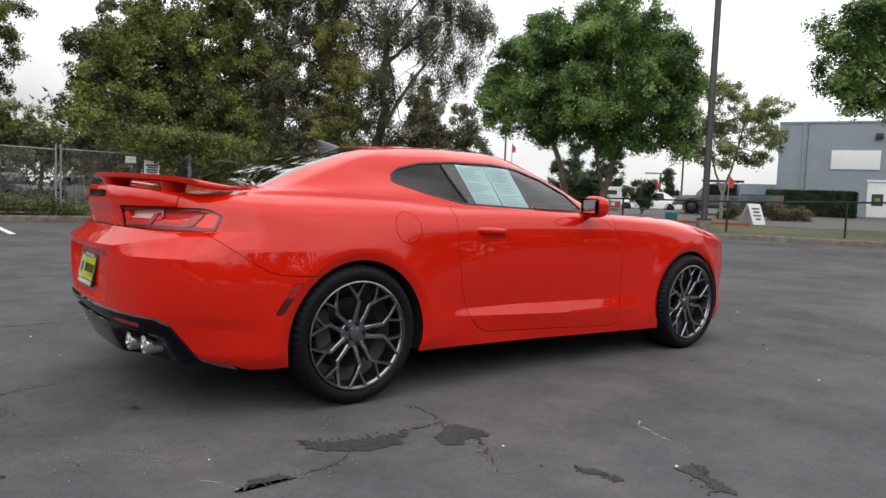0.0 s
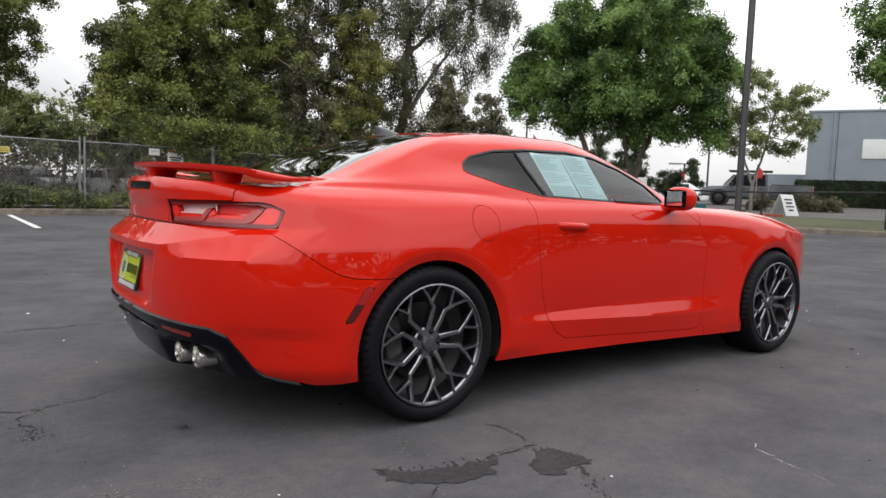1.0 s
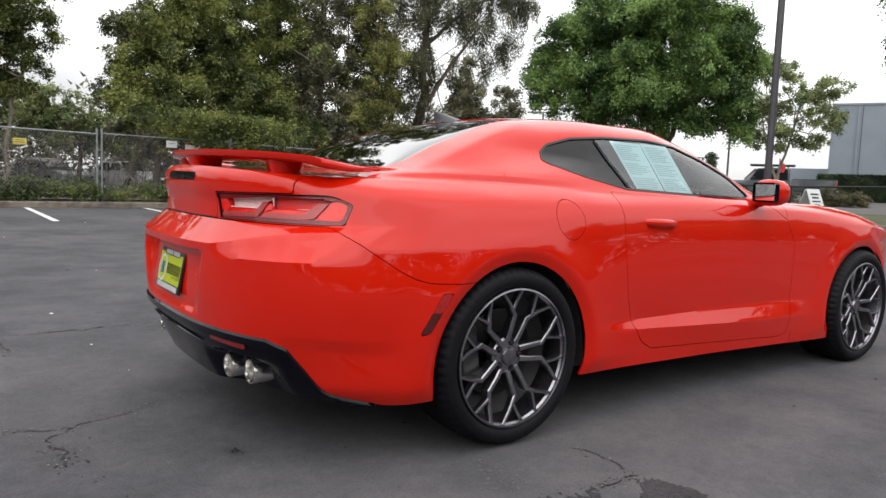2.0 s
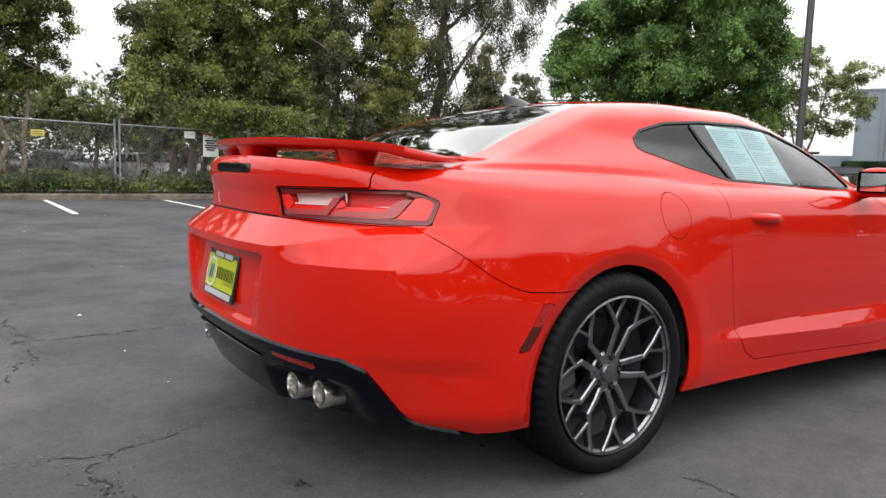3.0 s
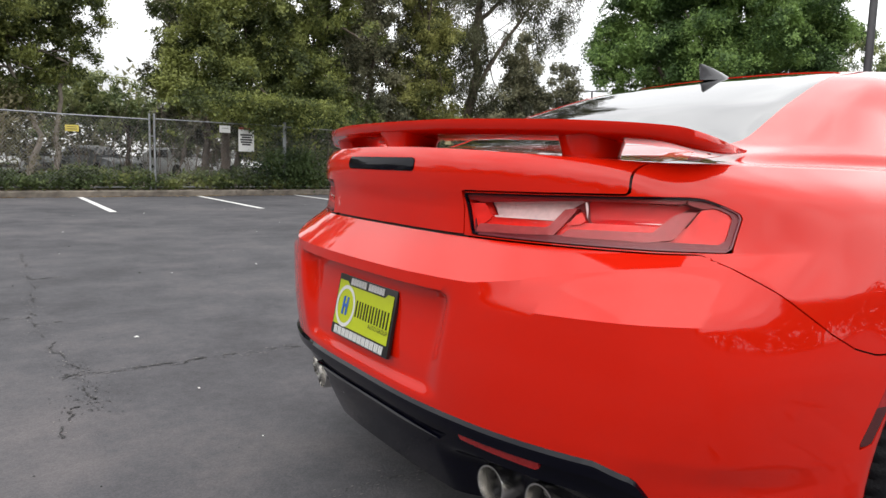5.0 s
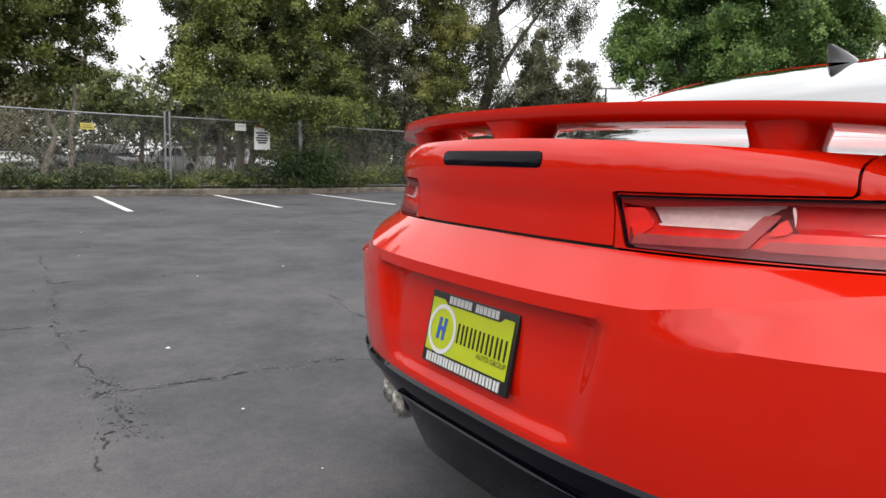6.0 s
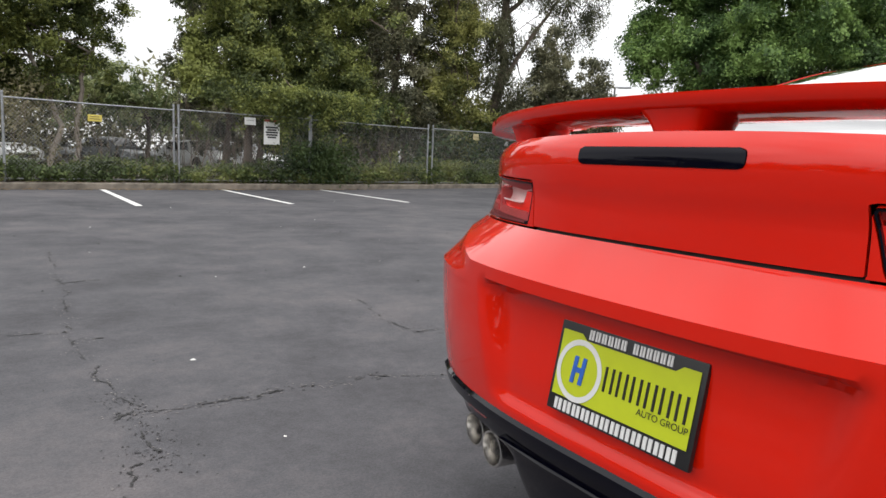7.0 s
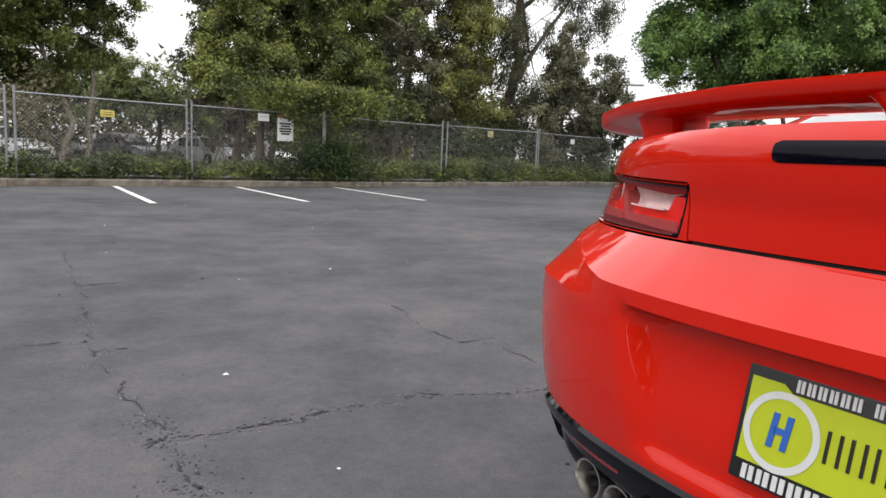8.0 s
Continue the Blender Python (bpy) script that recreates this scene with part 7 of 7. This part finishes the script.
def small_wheel(parent, x, y, r, w=0.21, rim=None):
    vs, fs = lathe([(0.0, -w / 2), (r * 0.62, -w / 2 - 0.005), (r * 0.68, -w / 2 + 0.01), (r * 0.95, -w / 2), (r, -w / 2 + 0.03), (r, w / 2 - 0.03), (r * 0.95, w / 2), (r * 0.68, w / 2 - 0.01), (r * 0.62, w / 2 + 0.005), (0, w / 2)], 28, "y")
    wh = mesh_part("wheel", [(x + a, y + b, r + c) for a, b, c in vs], fs, RUBBER, parent, "", True, 40)
    vs, fs = lathe([(0.0, -w / 2 - 0.012), (r * 0.55, -w / 2 - 0.012), (r * 0.60, -w / 2 + 0.0), (r * 0.60, w / 2), (r * 0.55, w / 2 + 0.012), (0, w / 2 + 0.012)], 20, "y")
    mesh_part("rim", [(x + a, y + b, r + c) for a, b, c in vs], fs, rim or DISC, wh, "", True, 40)


def parked_car(place, turn, paint, label, kind="sedan"):
    car = empty("parked_car")
    tagged(car, label, "car", "parked cars behind the fence")
    hh = {"sedan": 1.42, "suv": 1.65, "van": 2.0}[kind]
    zs = hh - 1.45
    loft("body", [(-2.25, 0.70, 0.35, 0.80 + zs * 0.4, 0.62), (-2.1, 0.86, 0.25, 0.92 + zs * 0.5, 0.78), (-1.2, 0.90, 0.22, 0.96 + zs * 0.5, 0.80), (0.6, 0.90, 0.22, 0.94 + zs * 0.5, 0.80), (1.7, 0.88, 0.24, 0.84 + zs * 0.4, 0.74), (2.2, 0.78, 0.28, 0.70 + zs * 0.4, 0.62), (2.3, 0.66, 0.34, 0.62 + zs * 0.3, 0.55)], paint, car)
    back = -1.75 if kind == "sedan" else -2.05
    roof = loft("roof", [(back, 0.72, 0.90 + zs * 0.5, 0.98 + zs * 0.5, 0.66), (-1.0 if kind == "sedan" else -1.8, 0.76, 0.90 + zs * 0.5, hh - 0.04, 0.60), (-0.3, 0.78, 0.90 + zs * 0.5, hh, 0.60), (0.25, 0.78, 0.90 + zs * 0.5, hh - 0.04, 0.58), (1.05, 0.74, 0.88 + zs * 0.5, 0.96 + zs * 0.5, 0.66)], paint, car, waist=0.14)
    for sd in (-1, 1):
        for x0, x1 in ((-1.0, -0.3), (-0.22, 0.5)):
            zlo, zhi = 0.98 + zs * 0.5, hh - 0.10
            y0, y1 = 0.785, 0.66
            vs = [(x0, sd * y0, zlo), (x1 + 0.15, sd * y0, zlo), (x1 - 0.1, sd * y1, zhi), (x0 + 0.05, sd * y1, zhi)]
            vs2 = [(a, b + sd * 0.012, c) for a, b, c in vs]
            mesh_part("side_window", vs + vs2, [(4, 5, 6, 7), (0, 1, 5, 4), (1, 2, 6, 5), (2, 3, 7, 6), (3, 0, 4, 7)], CAR_GLASS, car)
        box("head_lamp", (0.12, 0.34, 0.13), pose(2.16, sd * 0.55, 0.66 + zs * 0.3, 0, 0, -sd * 20), HEADLIGHT, car, 0.03)
        for x in (-1.35, 1.4):
            small_wheel(car, x, sd * 0.80, 0.33)
    vs = [(0.98, -0.62, 1.0 + zs * 0.5), (0.98, 0.62, 1.0 + zs * 0.5), (0.36, 0.54, hh - 0.06), (0.36, -0.54, hh - 0.06)]
    mesh_part("windscreen", vs + [(a + 0.04, b, c + 0.03) for a, b, c in vs], [(4, 5, 6, 7), (0, 1, 5, 4), (1, 2, 6, 5), (2, 3, 7, 6), (3, 0, 4, 7)], CAR_GLASS, car)
    box("grille", (0.06, 0.9, 0.16), pose(2.28, 0, 0.50 + zs * 0.3), GRILLE, car, 0.02)
    car.matrix_world = Matrix.Translation(place) @ pose(0, 0, 0, 0, 0, turn)
    return car


CAR_WHITE = material("car_white", (0.78, 0.79, 0.80), 0.3, coat=0.7)
CAR_SILVER = material("car_silver", (0.20, 0.215, 0.23), 0.3, 0.4, coat=0.7)
CAR_DARK = material("car_dark", (0.03, 0.035, 0.04), 0.3, coat=0.7)
for s, d, turn, paint, kind, label in ((-7.4, 10.0, -66, CAR_SILVER, "sedan", "silver sedan parked behind the fence"), (-4.9, 10.2, -64, CAR_WHITE, "sedan", "white sedan parked behind the fence"), (-2.4, 10.0, -66, CAR_DARK, "sedan", "dark sedan parked behind the fence"),
                                       (0.6, 10.3, -62, CAR_WHITE, "sedan", "white sedan parked behind the fence"), (2.6, 12.6, -66, CAR_SILVER, "sedan", "silver sedan parked behind the fence"), (4.8, 11.4, -60, CAR_SILVER, "sedan", "silver sedan parked behind the fence"),
                                       (7.6, 10.0, -66, CAR_WHITE, "sedan", "white sedan parked behind the fence"), (10.0, 10.2, -64, CAR_WHITE, "sedan", "white sedan parked behind the fence"), (12.6, 10.4, -66, CAR_DARK, "suv", "dark suv parked behind the fence")):
    parked_car(north(s * 1.16, d + 6.5, 0.0), turn, paint, label, kind)

# ---- east side: light pole, rail, board, truck, building ----


def light_pole():
    p = tagged(empty("light_pole", 18.86, 8.98, 0.25), "tall dark bronze parking lot light pole on concrete base", "light pole")
    bm = bmesh.new()
    tube(bm, [(0, 0, 0.0), (0, 0, 4.0), (0, 0, 9.5)], [0.105, 0.105, 0.10], 16)
    part("shaft", bm, POLE_PAINT, p)
    vs, fs = lathe([(0.0, 0.40), (0.20, 0.40), (0.22, 0.37), (0.225, -0.1)][::-1], 24)
    mesh_part("footing", vs, fs, CONCRETE, p, "round concrete footing", True, 40)
    box("base_cover", (0.34, 0.34, 0.08), pose(0, 0, 0.44), POLE_PAINT, p, 0.02)
    box("lamp_head", (0.9, 0.35, 0.12), pose(-0.7, 0.2, 9.5, 0, 0, -20), POLE_PAINT, p, 0.03)
    return p


light_pole()


def black_rail():
    f = tagged(empty("rail_fence"), "low black steel rail fence along the grass verge", "fence")
    d0 = 1.2
    zt = lambda s: 1.29 - 0.028 * min(s, 0) - 0.01 * max(s, 0)
    posts = [0.07 + 3.35 * i for i in range(-6, 3)]
    for s in posts:
        bm = bmesh.new()
        a = east(s, d0, 0.25)
        tube(bm, [a, Vector((a.x, a.y, zt(s) + 0.02))], 0.034, 8)
        part("post", bm, BLACK_RAIL, f)
    bm = bmesh.new()
    tube(bm, [east(s, d0, zt(s)) for s in posts], 0.028, 6)
    part("rail", bm, BLACK_RAIL, f)
    return f


black_rail()


def red_kerb():
    """Low kerb painted red between the verge and the forecourt."""
    a, b = east(-0.4, 6.0), east(2.6, 6.0)
    c = (a + b) / 2
    k = box("red_kerb", ((b - a).length, 0.16, 0.16), Matrix.Translation((c.x, c.y, 0.45)) @ pose(0, 0, 0, 0, 0, 115.9), material("red_kerb_paint", (0.42, 0.06, 0.035), 0.7, var=0.3, scale=9), None, 0.02)
    tagged(k, "worn red painted kerb at the forecourt edge", "kerb", kind="structure")


red_kerb()


def sandwich_board():
    b = tagged(empty("sandwich_board"), "white folding sandwich board standing on the verge", "sign")
    for sg, n in ((-1, "front_board"), (1, "back_board")):
        bd = box(n, (0.03, 0.72, 1.05), pose(sg * 0.24, 0, 0.50, 0, -sg * 25, 0), WHITE_PAINT, b, 0.008)
        for i, (y, z, w, hgt) in enumerate(((0, 0.75, 0.44, 0.08), (0, 0.60, 0.36, 0.09), (0, 0.44, 0.46, 0.07), (0, 0.28, 0.28, 0.08))):
            box("word_bar", (0.004, w, hgt), pose(sg * (0.24 + 0.47 * (0.5 - z)) + sg * 0.022, y, z, 0, -sg * 25, 0), SIGN_INK, bd)
    b.matrix_world = pose(25.74, 11.1, 0.445, 0, 0, 72) @ Matrix.Scale(0.87, 4)
    return b


sandwich_board()


RIM_DARK = material("dark_rim", (0.05, 0.05, 0.055), 0.4, 0.5)


def pickup(x, y, z, turn):
    t = tagged(empty("pickup_truck"), "grey crew-cab pickup truck with camper shell and ladder rack", "truck")
    paint = material("truck_grey", (0.10, 0.108, 0.118), 0.35, 0.2, coat=0.7, var=0.1, scale=3)
    loft("cab_body", [(-0.75, 0.88, 0.50, 1.08, 0.84), (-0.7, 0.93, 0.45, 1.12, 0.88), (1.1, 0.93, 0.45, 1.12, 0.88), (2.2, 0.93, 0.50, 1.08, 0.86), (2.7, 0.90, 0.50, 0.98, 0.80), (2.82, 0.80, 0.52, 0.90, 0.72)], paint, t)
    loft("cab_roof", [(-0.72, 0.86, 1.08, 1.75, 0.74), (-0.5, 0.86, 1.08, 1.82, 0.72), (0.5, 0.86, 1.08, 1.84, 0.72), (0.95, 0.86, 1.08, 1.76, 0.70), (1.6, 0.85, 1.05, 1.14, 0.78)], paint, t, waist=0.14)
    loft("load_bed", [(-3.0, 0.88, 0.55, 1.18, 0.86), (-2.95, 0.93, 0.50, 1.20, 0.90), (-0.85, 0.93, 0.50, 1.20, 0.90), (-0.8, 0.90, 0.52, 1.18, 0.86)], paint, t)
    for sd in (-1, 1):
        for x0, x1 in ((-0.62, 0.2), (0.26, 1.10)):
            vs = [(x0, sd * 0.872, 1.15), (x1 + 0.2, sd * 0.872, 1.15), (x1 - 0.15, sd * 0.778, 1.74), (x0 + 0.03, sd * 0.778, 1.74)]
            mesh_part("side_window", vs + [(a, b + sd * 0.015, c) for a, b, c in vs], [(4, 5, 6, 7), (0, 1, 5, 4), (1, 2, 6, 5), (2, 3, 7, 6), (3, 0, 4, 7)], CAR_GLASS, t)
        box("head_lamp", (0.10, 0.30, 0.16), pose(2.75, sd * 0.66, 0.86), HEADLIGHT, t, 0.03)
        for wx in (-1.85, 1.80):
            small_wheel(t, wx, sd * 0.83, 0.40, 0.26, RIM_DARK)
            vs, fs = lathe([(0.42, 0.0), (0.49, 0.0), (0.49, 0.04), (0.42, 0.04)], 28, "y")
            mesh_part("wheel_arch", [(wx + a, sd * 0.925 + b * sd, 0.42 + c) for a, b, c in vs], fs, GRILLE, t, "", True, 40)
    vs = [(1.55, -0.72, 1.16), (1.55, 0.72, 1.16), (1.02, 0.66, 1.74), (1.02, -0.66, 1.74)]
    mesh_part("windscreen", vs + [(a + 0.05, b, c + 0.03) for a, b, c in vs], [(4, 5, 6, 7), (0, 1, 5, 4), (1, 2, 6, 5), (2, 3, 7, 6), (3, 0, 4, 7)], CAR_GLASS, t)
    box("grille", (0.06, 1.0, 0.26), pose(2.80, 0, 0.80), GRILLE, t, 0.02)
    box("bumper", (0.14, 1.8, 0.20), pose(2.83, 0, 0.56), CHROME, t, 0.04)
    box("bed_cover", (2.1, 1.62, 0.05), pose(-1.92, 0, 1.215), GRILLE, t, 0.015, "black soft cover over the load bed")
    box("tailgate", (0.06, 1.6, 0.56), pose(-3.01, 0, 0.93), CAR_SILVER, t, 0.02)
    box("sill", (3.2, 1.74, 0.12), pose(0.3, 0, 0.42), GRILLE, t, 0.03)
    box("rear_bumper", (0.16, 1.7, 0.16), pose(-3.06, 0, 0.58), CHROME, t, 0.04)
    box("rack_deck", (2.3, 1.2, 0.04), pose(0.2, 0, 1.995), GRILLE, t, 0.01)
    for sd in (-1, 1):
        for y0 in (0.14, 1.02):
            box("door_handle", (0.16, 0.03, 0.04), pose(y0 - 0.55, sd * 0.945, 0.98), GRILLE, t, 0.01)
        box("door_mirror", (0.12, 0.16, 0.20), pose(1.12, sd * 1.02, 1.22), GRILLE, t, 0.03)
        box("tail_lamp", (0.10, 0.10, 0.34), pose(-2.97, sd * 0.84, 0.98), FLAG_RED, t, 0.02)
    for x0 in (-0.6, 0.5):
        box("rack_leg", (0.05, 1.3, 0.05), pose(x0, 0, 1.93), BLACK_RAIL, t, 0.01)
    for sd in (-1, 1):
        box("rack_rail", (2.3, 0.06, 0.09), pose(0.2, sd * 0.62, 1.97), BLACK_RAIL, t, 0.012)
        for x0 in (-0.6, 0.5):
            box("rack_post", (0.05, 0.05, 0.2), pose(x0, sd * 0.62, 1.89), BLACK_RAIL, t)
    t.matrix_world = pose(x, y, z, 0, 0, turn)
    return t


pickup(36.9, 18.9, 0.70, 119)


LEAF_MARK = material("notice_green", (0.16, 0.24, 0.05), 0.6, var=0.2, scale=20)


def warehouse():
    """Long plain grey building with a roller door, a personnel door and a blank white panel."""
    b = tagged(empty("warehouse"), "long grey windowless warehouse with flat roof and white door", "building")
    a = Vector((42.7, 18.9, 0))
    d = Vector((2.1, -4.78, 0)).normalized()
    n = Vector((-d.y, d.x, 0))          # away from the lot
    m = Matrix((d, n, Vector((0, 0, 1)))).transposed().to_4x4()
    m.translation = Vector((a.x, a.y, 0.7))

    def bx(name, x0, x1, y0, y1, z0, z1, mat, parent, bevel=0.0):
        return box(name, (x1 - x0, y1 - y0, z1 - z0), m @ Matrix.Translation(((x0 + x1) / 2, (y0 + y1) / 2, (z0 + z1) / 2)), mat, parent, bevel)
    # front wall in pieces round the door opening
    bx("wall", 0, 5.0, 0, 0.3, -0.6, 5.85, WALL_GREY, b)
    bx("wall", 5.0, 6.1, 0, 0.3, 2.35, 5.85, WALL_GREY, b)
    bx("wall", 6.1, 42, 0, 0.3, -0.6, 5.85, WALL_GREY, b)
    bx("wall", 0, 0.3, 0.3, 24, -0.6, 5.85, WALL_GREY, b)
    bx("annex", -2.4, -0.01, 2.0, 9.0, -0.6, 2.1, WALL_GREY, b, 0.02)
    bx("roof", -0.03, 42, 0.31, 24, 5.5, 5.6, WALL_GREY, b)
    bx("coping", -0.05, 42, -0.05, 0.36, 5.85, 5.97, WALL_GREY, b, 0.01)
    for x in (1.6, 9.8, 14.2, 18.6):
        bx("panel_joint", x - 0.015, x + 0.015, -0.012, -0.001, -0.6, 5.85, GRILLE, b)
    bx("downpipe", 1.35, 1.45, -0.10, -0.004, -0.4, 5.8, WALL_GREY, b, 0.02)
    dr = bx("door", 5.02, 6.08, 0.05, 0.11, -0.1, 2.33, WHITE_PAINT, b, 0.01)
    bx("door_frame", 4.93, 6.17, -0.04, -0.002, 2.34, 2.44, WHITE_PAINT, b, 0.01)
    bx("door_notice", 5.25, 5.85, 0.03, 0.048, 0.9, 1.6, SIGN_INK, dr)
    bx("notice_mark", 5.40, 5.70, 0.024, 0.029, 1.16, 1.36, LEAF_MARK, dr)
    bx("blank_panel", 2.95, 5.55, -0.06, -0.003, 3.05, 4.20, WHITE_PAINT, b, 0.01)
    w = bx("wall_lamp", 5.2, 5.6, -0.30, -0.002, 4.9, 5.2, GRILLE, b, 0.03)
    return b


warehouse()


def box_hedge(x, y, z, ln, wd, hgt, turn):
    """A clipped hedge: leafy faces round a dark inner block."""
    rng = np.random.default_rng(51)
    root = tagged(empty("hedge"), "dark clipped box hedge in front of the warehouse", "hedge")
    bm = bmesh.new()
    add_box(bm, (wd - 0.16, ln - 0.16, hgt - 0.08), pose(0, 0, hgt / 2 - 0.04), 0.06, 2)
    part("core", bm, LEAF_HEDGE, root)
    p = rng.uniform(-0.5, 0.5, (5200, 3)) * np.array([wd, ln, hgt])
    f = rng.integers(0, 5, 5200)
    p[f < 2, 0] = np.where(f[f < 2] == 0, -wd / 2, wd / 2)
    p[f == 2, 2] = hgt / 2
    p[f > 2, 1] = np.where(f[f > 2] == 3, -ln / 2, ln / 2)
    p[:, 2] += hgt / 2
    leaves(rng, p, 0.035, 4, 0.05, LEAF_HEDGE, "foliage", root)
    root.matrix_world = pose(x, y, z, 0, 0, turn)


box_hedge(41.6, 16.2, 0.80, 4.7, 1.0, 1.5, 17)


def far_lamp(x, y, z, hgt, turn):
    p = tagged(empty("street_lamp"), "slim grey twin-head lamp post in the distance", "lamp post", "distant lamp posts")
    bm = bmesh.new()
    tube(bm, [(0, 0, 0), (0, 0, hgt)], [0.09, 0.07], 10)
    part("pole", bm, POLE_PAINT, p)
    for sg in (-1, 1):
        box("lamp_head", (1.0, 0.42, 0.14), pose(sg * 0.75, 0, hgt), GALV, p, 0.05)
    box("cross_arm", (0.8, 0.08, 0.08), pose(0, 0, hgt), POLE_PAINT, p, 0.01)
    p.matrix_world = pose(x, y, z, 0, 0, turn)
    return p


bm = bmesh.new()
tube(bm, [(0, 0, 0), (0, 0, 5.2)], [0.07, 0.055], 10)
slim = tagged(part("slim_pole", bm, POLE_PAINT), "slim grey pole standing behind the forecourt", "pole")
slim.matrix_world = pose(39.8, 23.8, 0.5)
far_lamp(38.9, 40.2, 0.6, 6.4, -48)
far_lamp(49.0, 32.0, 0.6, 3.2, -50)
far_lamp(39.6, 30.7, 0.6, 2.6, -50)


def flag(x, y, z, hgt, turn, label):
    p = tagged(empty("flag_pole"), label, "flag", "pennant flags")
    bm = bmesh.new()
    tube(bm, [(0, 0, 0), (0, 0, hgt)], 0.03, 8)
    part("pole", bm, GALV, p)
    vs, fs = [], []
    for i in range(9):
        t = i / 8
        wv = 0.04 * math.sin(t * 6)
        vs += [(0.03 + 0.30 * t, wv, hgt - 0.05 - 0.35 * t), (0.03 + 0.30 * t, wv + 0.006, hgt - 0.05 - 0.35 * t), (0.03 + 0.22 * t, wv * 1.2, hgt - 0.75), (0.03 + 0.22 * t, wv * 1.2 + 0.006, hgt - 0.75)]
    for i in range(8):
        o = 4 * i
        fs += [(o, o + 4, o + 6, o + 2), (o + 1, o + 3, o + 7, o + 5)]
    mesh_part("pennant", vs, fs, FLAG_RED, p, "red pennant", True)
    p.matrix_world = pose(x, y, z, 0, 0, turn)
    return p


flag(39.3, 39.8, 0.6, 5.2, -45, "red pennant flag on a thin pole far away")
flag(33.1, 25.5, 0.6, 1.9, -45, "red pennant flag on a thin pole far away")
flag(38.8, 25.2, 0.6, 2.3, -45, "red pennant flag on a thin pole far away")
flag(35.6, 18.0, 0.6, 2.4, -45, "red pennant flag on a thin pole far away")


def pylon_sign():
    p = tagged(empty("pylon_sign"), "low white roadside sign board with dark red lower band", "sign")
    box("board", (0.2, 1.7, 1.3), pose(0, 0, 1.15), WHITE_PAINT, p, 0.03)
    box("red_band", (0.21, 1.6, 0.40), pose(-0.004, 0, 0.72), SIGN_RED, p, 0.01)
    box("word_bar", (0.012, 1.1, 0.26), pose(-0.108, 0, 1.45), SIGN_INK, p)
    box("word_bar", (0.012, 0.9, 0.18), pose(-0.112, 0, 0.74), WHITE_PAINT, p)
    box("plinth", (0.3, 1.3, 0.5), pose(0, 0, 0.25), CONCRETE, p, 0.02)
    p.matrix_world = pose(33.1, 24.5, 0.35, 0, 0, 42)


pylon_sign()
bx = box("recycling_bin", (0.70, 0.5, 0.36), pose(25.9, 15.0, 0.64, 0, 0, 30), material("teal_plastic", (0.02, 0.16, 0.17), 0.5, var=0.2, scale=6), None, 0.05)
tagged(bx, "low teal plastic bin on the verge", "bin")
parked_car(Vector((38.5, 25.5, 0.6)), 130, CAR_WHITE, "white sedan parked on the far forecourt")

# ---- what closes the place behind the camera, out of view: a belt of trees and an added hedge round the lot ----
for i, (x, y, hgt) in enumerate(((-26, -22, 9), (-14, -30, 8), (-2, -30, 9), (12, -32, 8), (24, -30, 9), (38, -24, 8), (-36, -6, 9), (-38, 8, 10), (-28, 22, 10))):
    tree(x, y, 0, [([(0, 0, 0), (0.2, 0, hgt * 0.3), (0, 0.1, hgt * 0.6)], 0.25, 0.1)],
         [(0, 0, hgt * 0.62, 3.6, 3.2, hgt * 0.24), (-2.6, 0.4, hgt * 0.46, 2.6, 2.4, hgt * 0.18), (2.6, -0.4, hgt * 0.48, 2.6, 2.4, hgt * 0.18)], 0.45, 22, 0.24, LEAF_OLIVE, "broad green tree at the edge of the lot", 60 + i, spread=0.6, limbs=5, fine=0.8)
# unseen hedge rows, put there to darken what the car's sides reflect
ring_row = [(x, -33 + 0.02 * x, 5.2 + 0.8 * math.sin(x * 0.7), 3.0, 1.5, 5.6 + 1.1 * math.sin(x * 0.37)) for x in range(-44, 62, 4)]
ring_row += [(-42, y, 3.4 + 0.8 * math.sin(y * 0.8), 1.5, 3.0, 3.6 + 0.9 * math.sin(y * 0.45)) for y in range(-30, 34, 4)]
ring_row += [(56 - 0.1 * y, y, 4.0, 1.5, 3.0, 4.2) for y in range(-30, 4, 4)]
hedge_row("reflection_hedge", ring_row, 1.1, 0.45, 14, 0.38, LEAF_DARK, "unseen dark green hedge added round the lot to darken reflections")
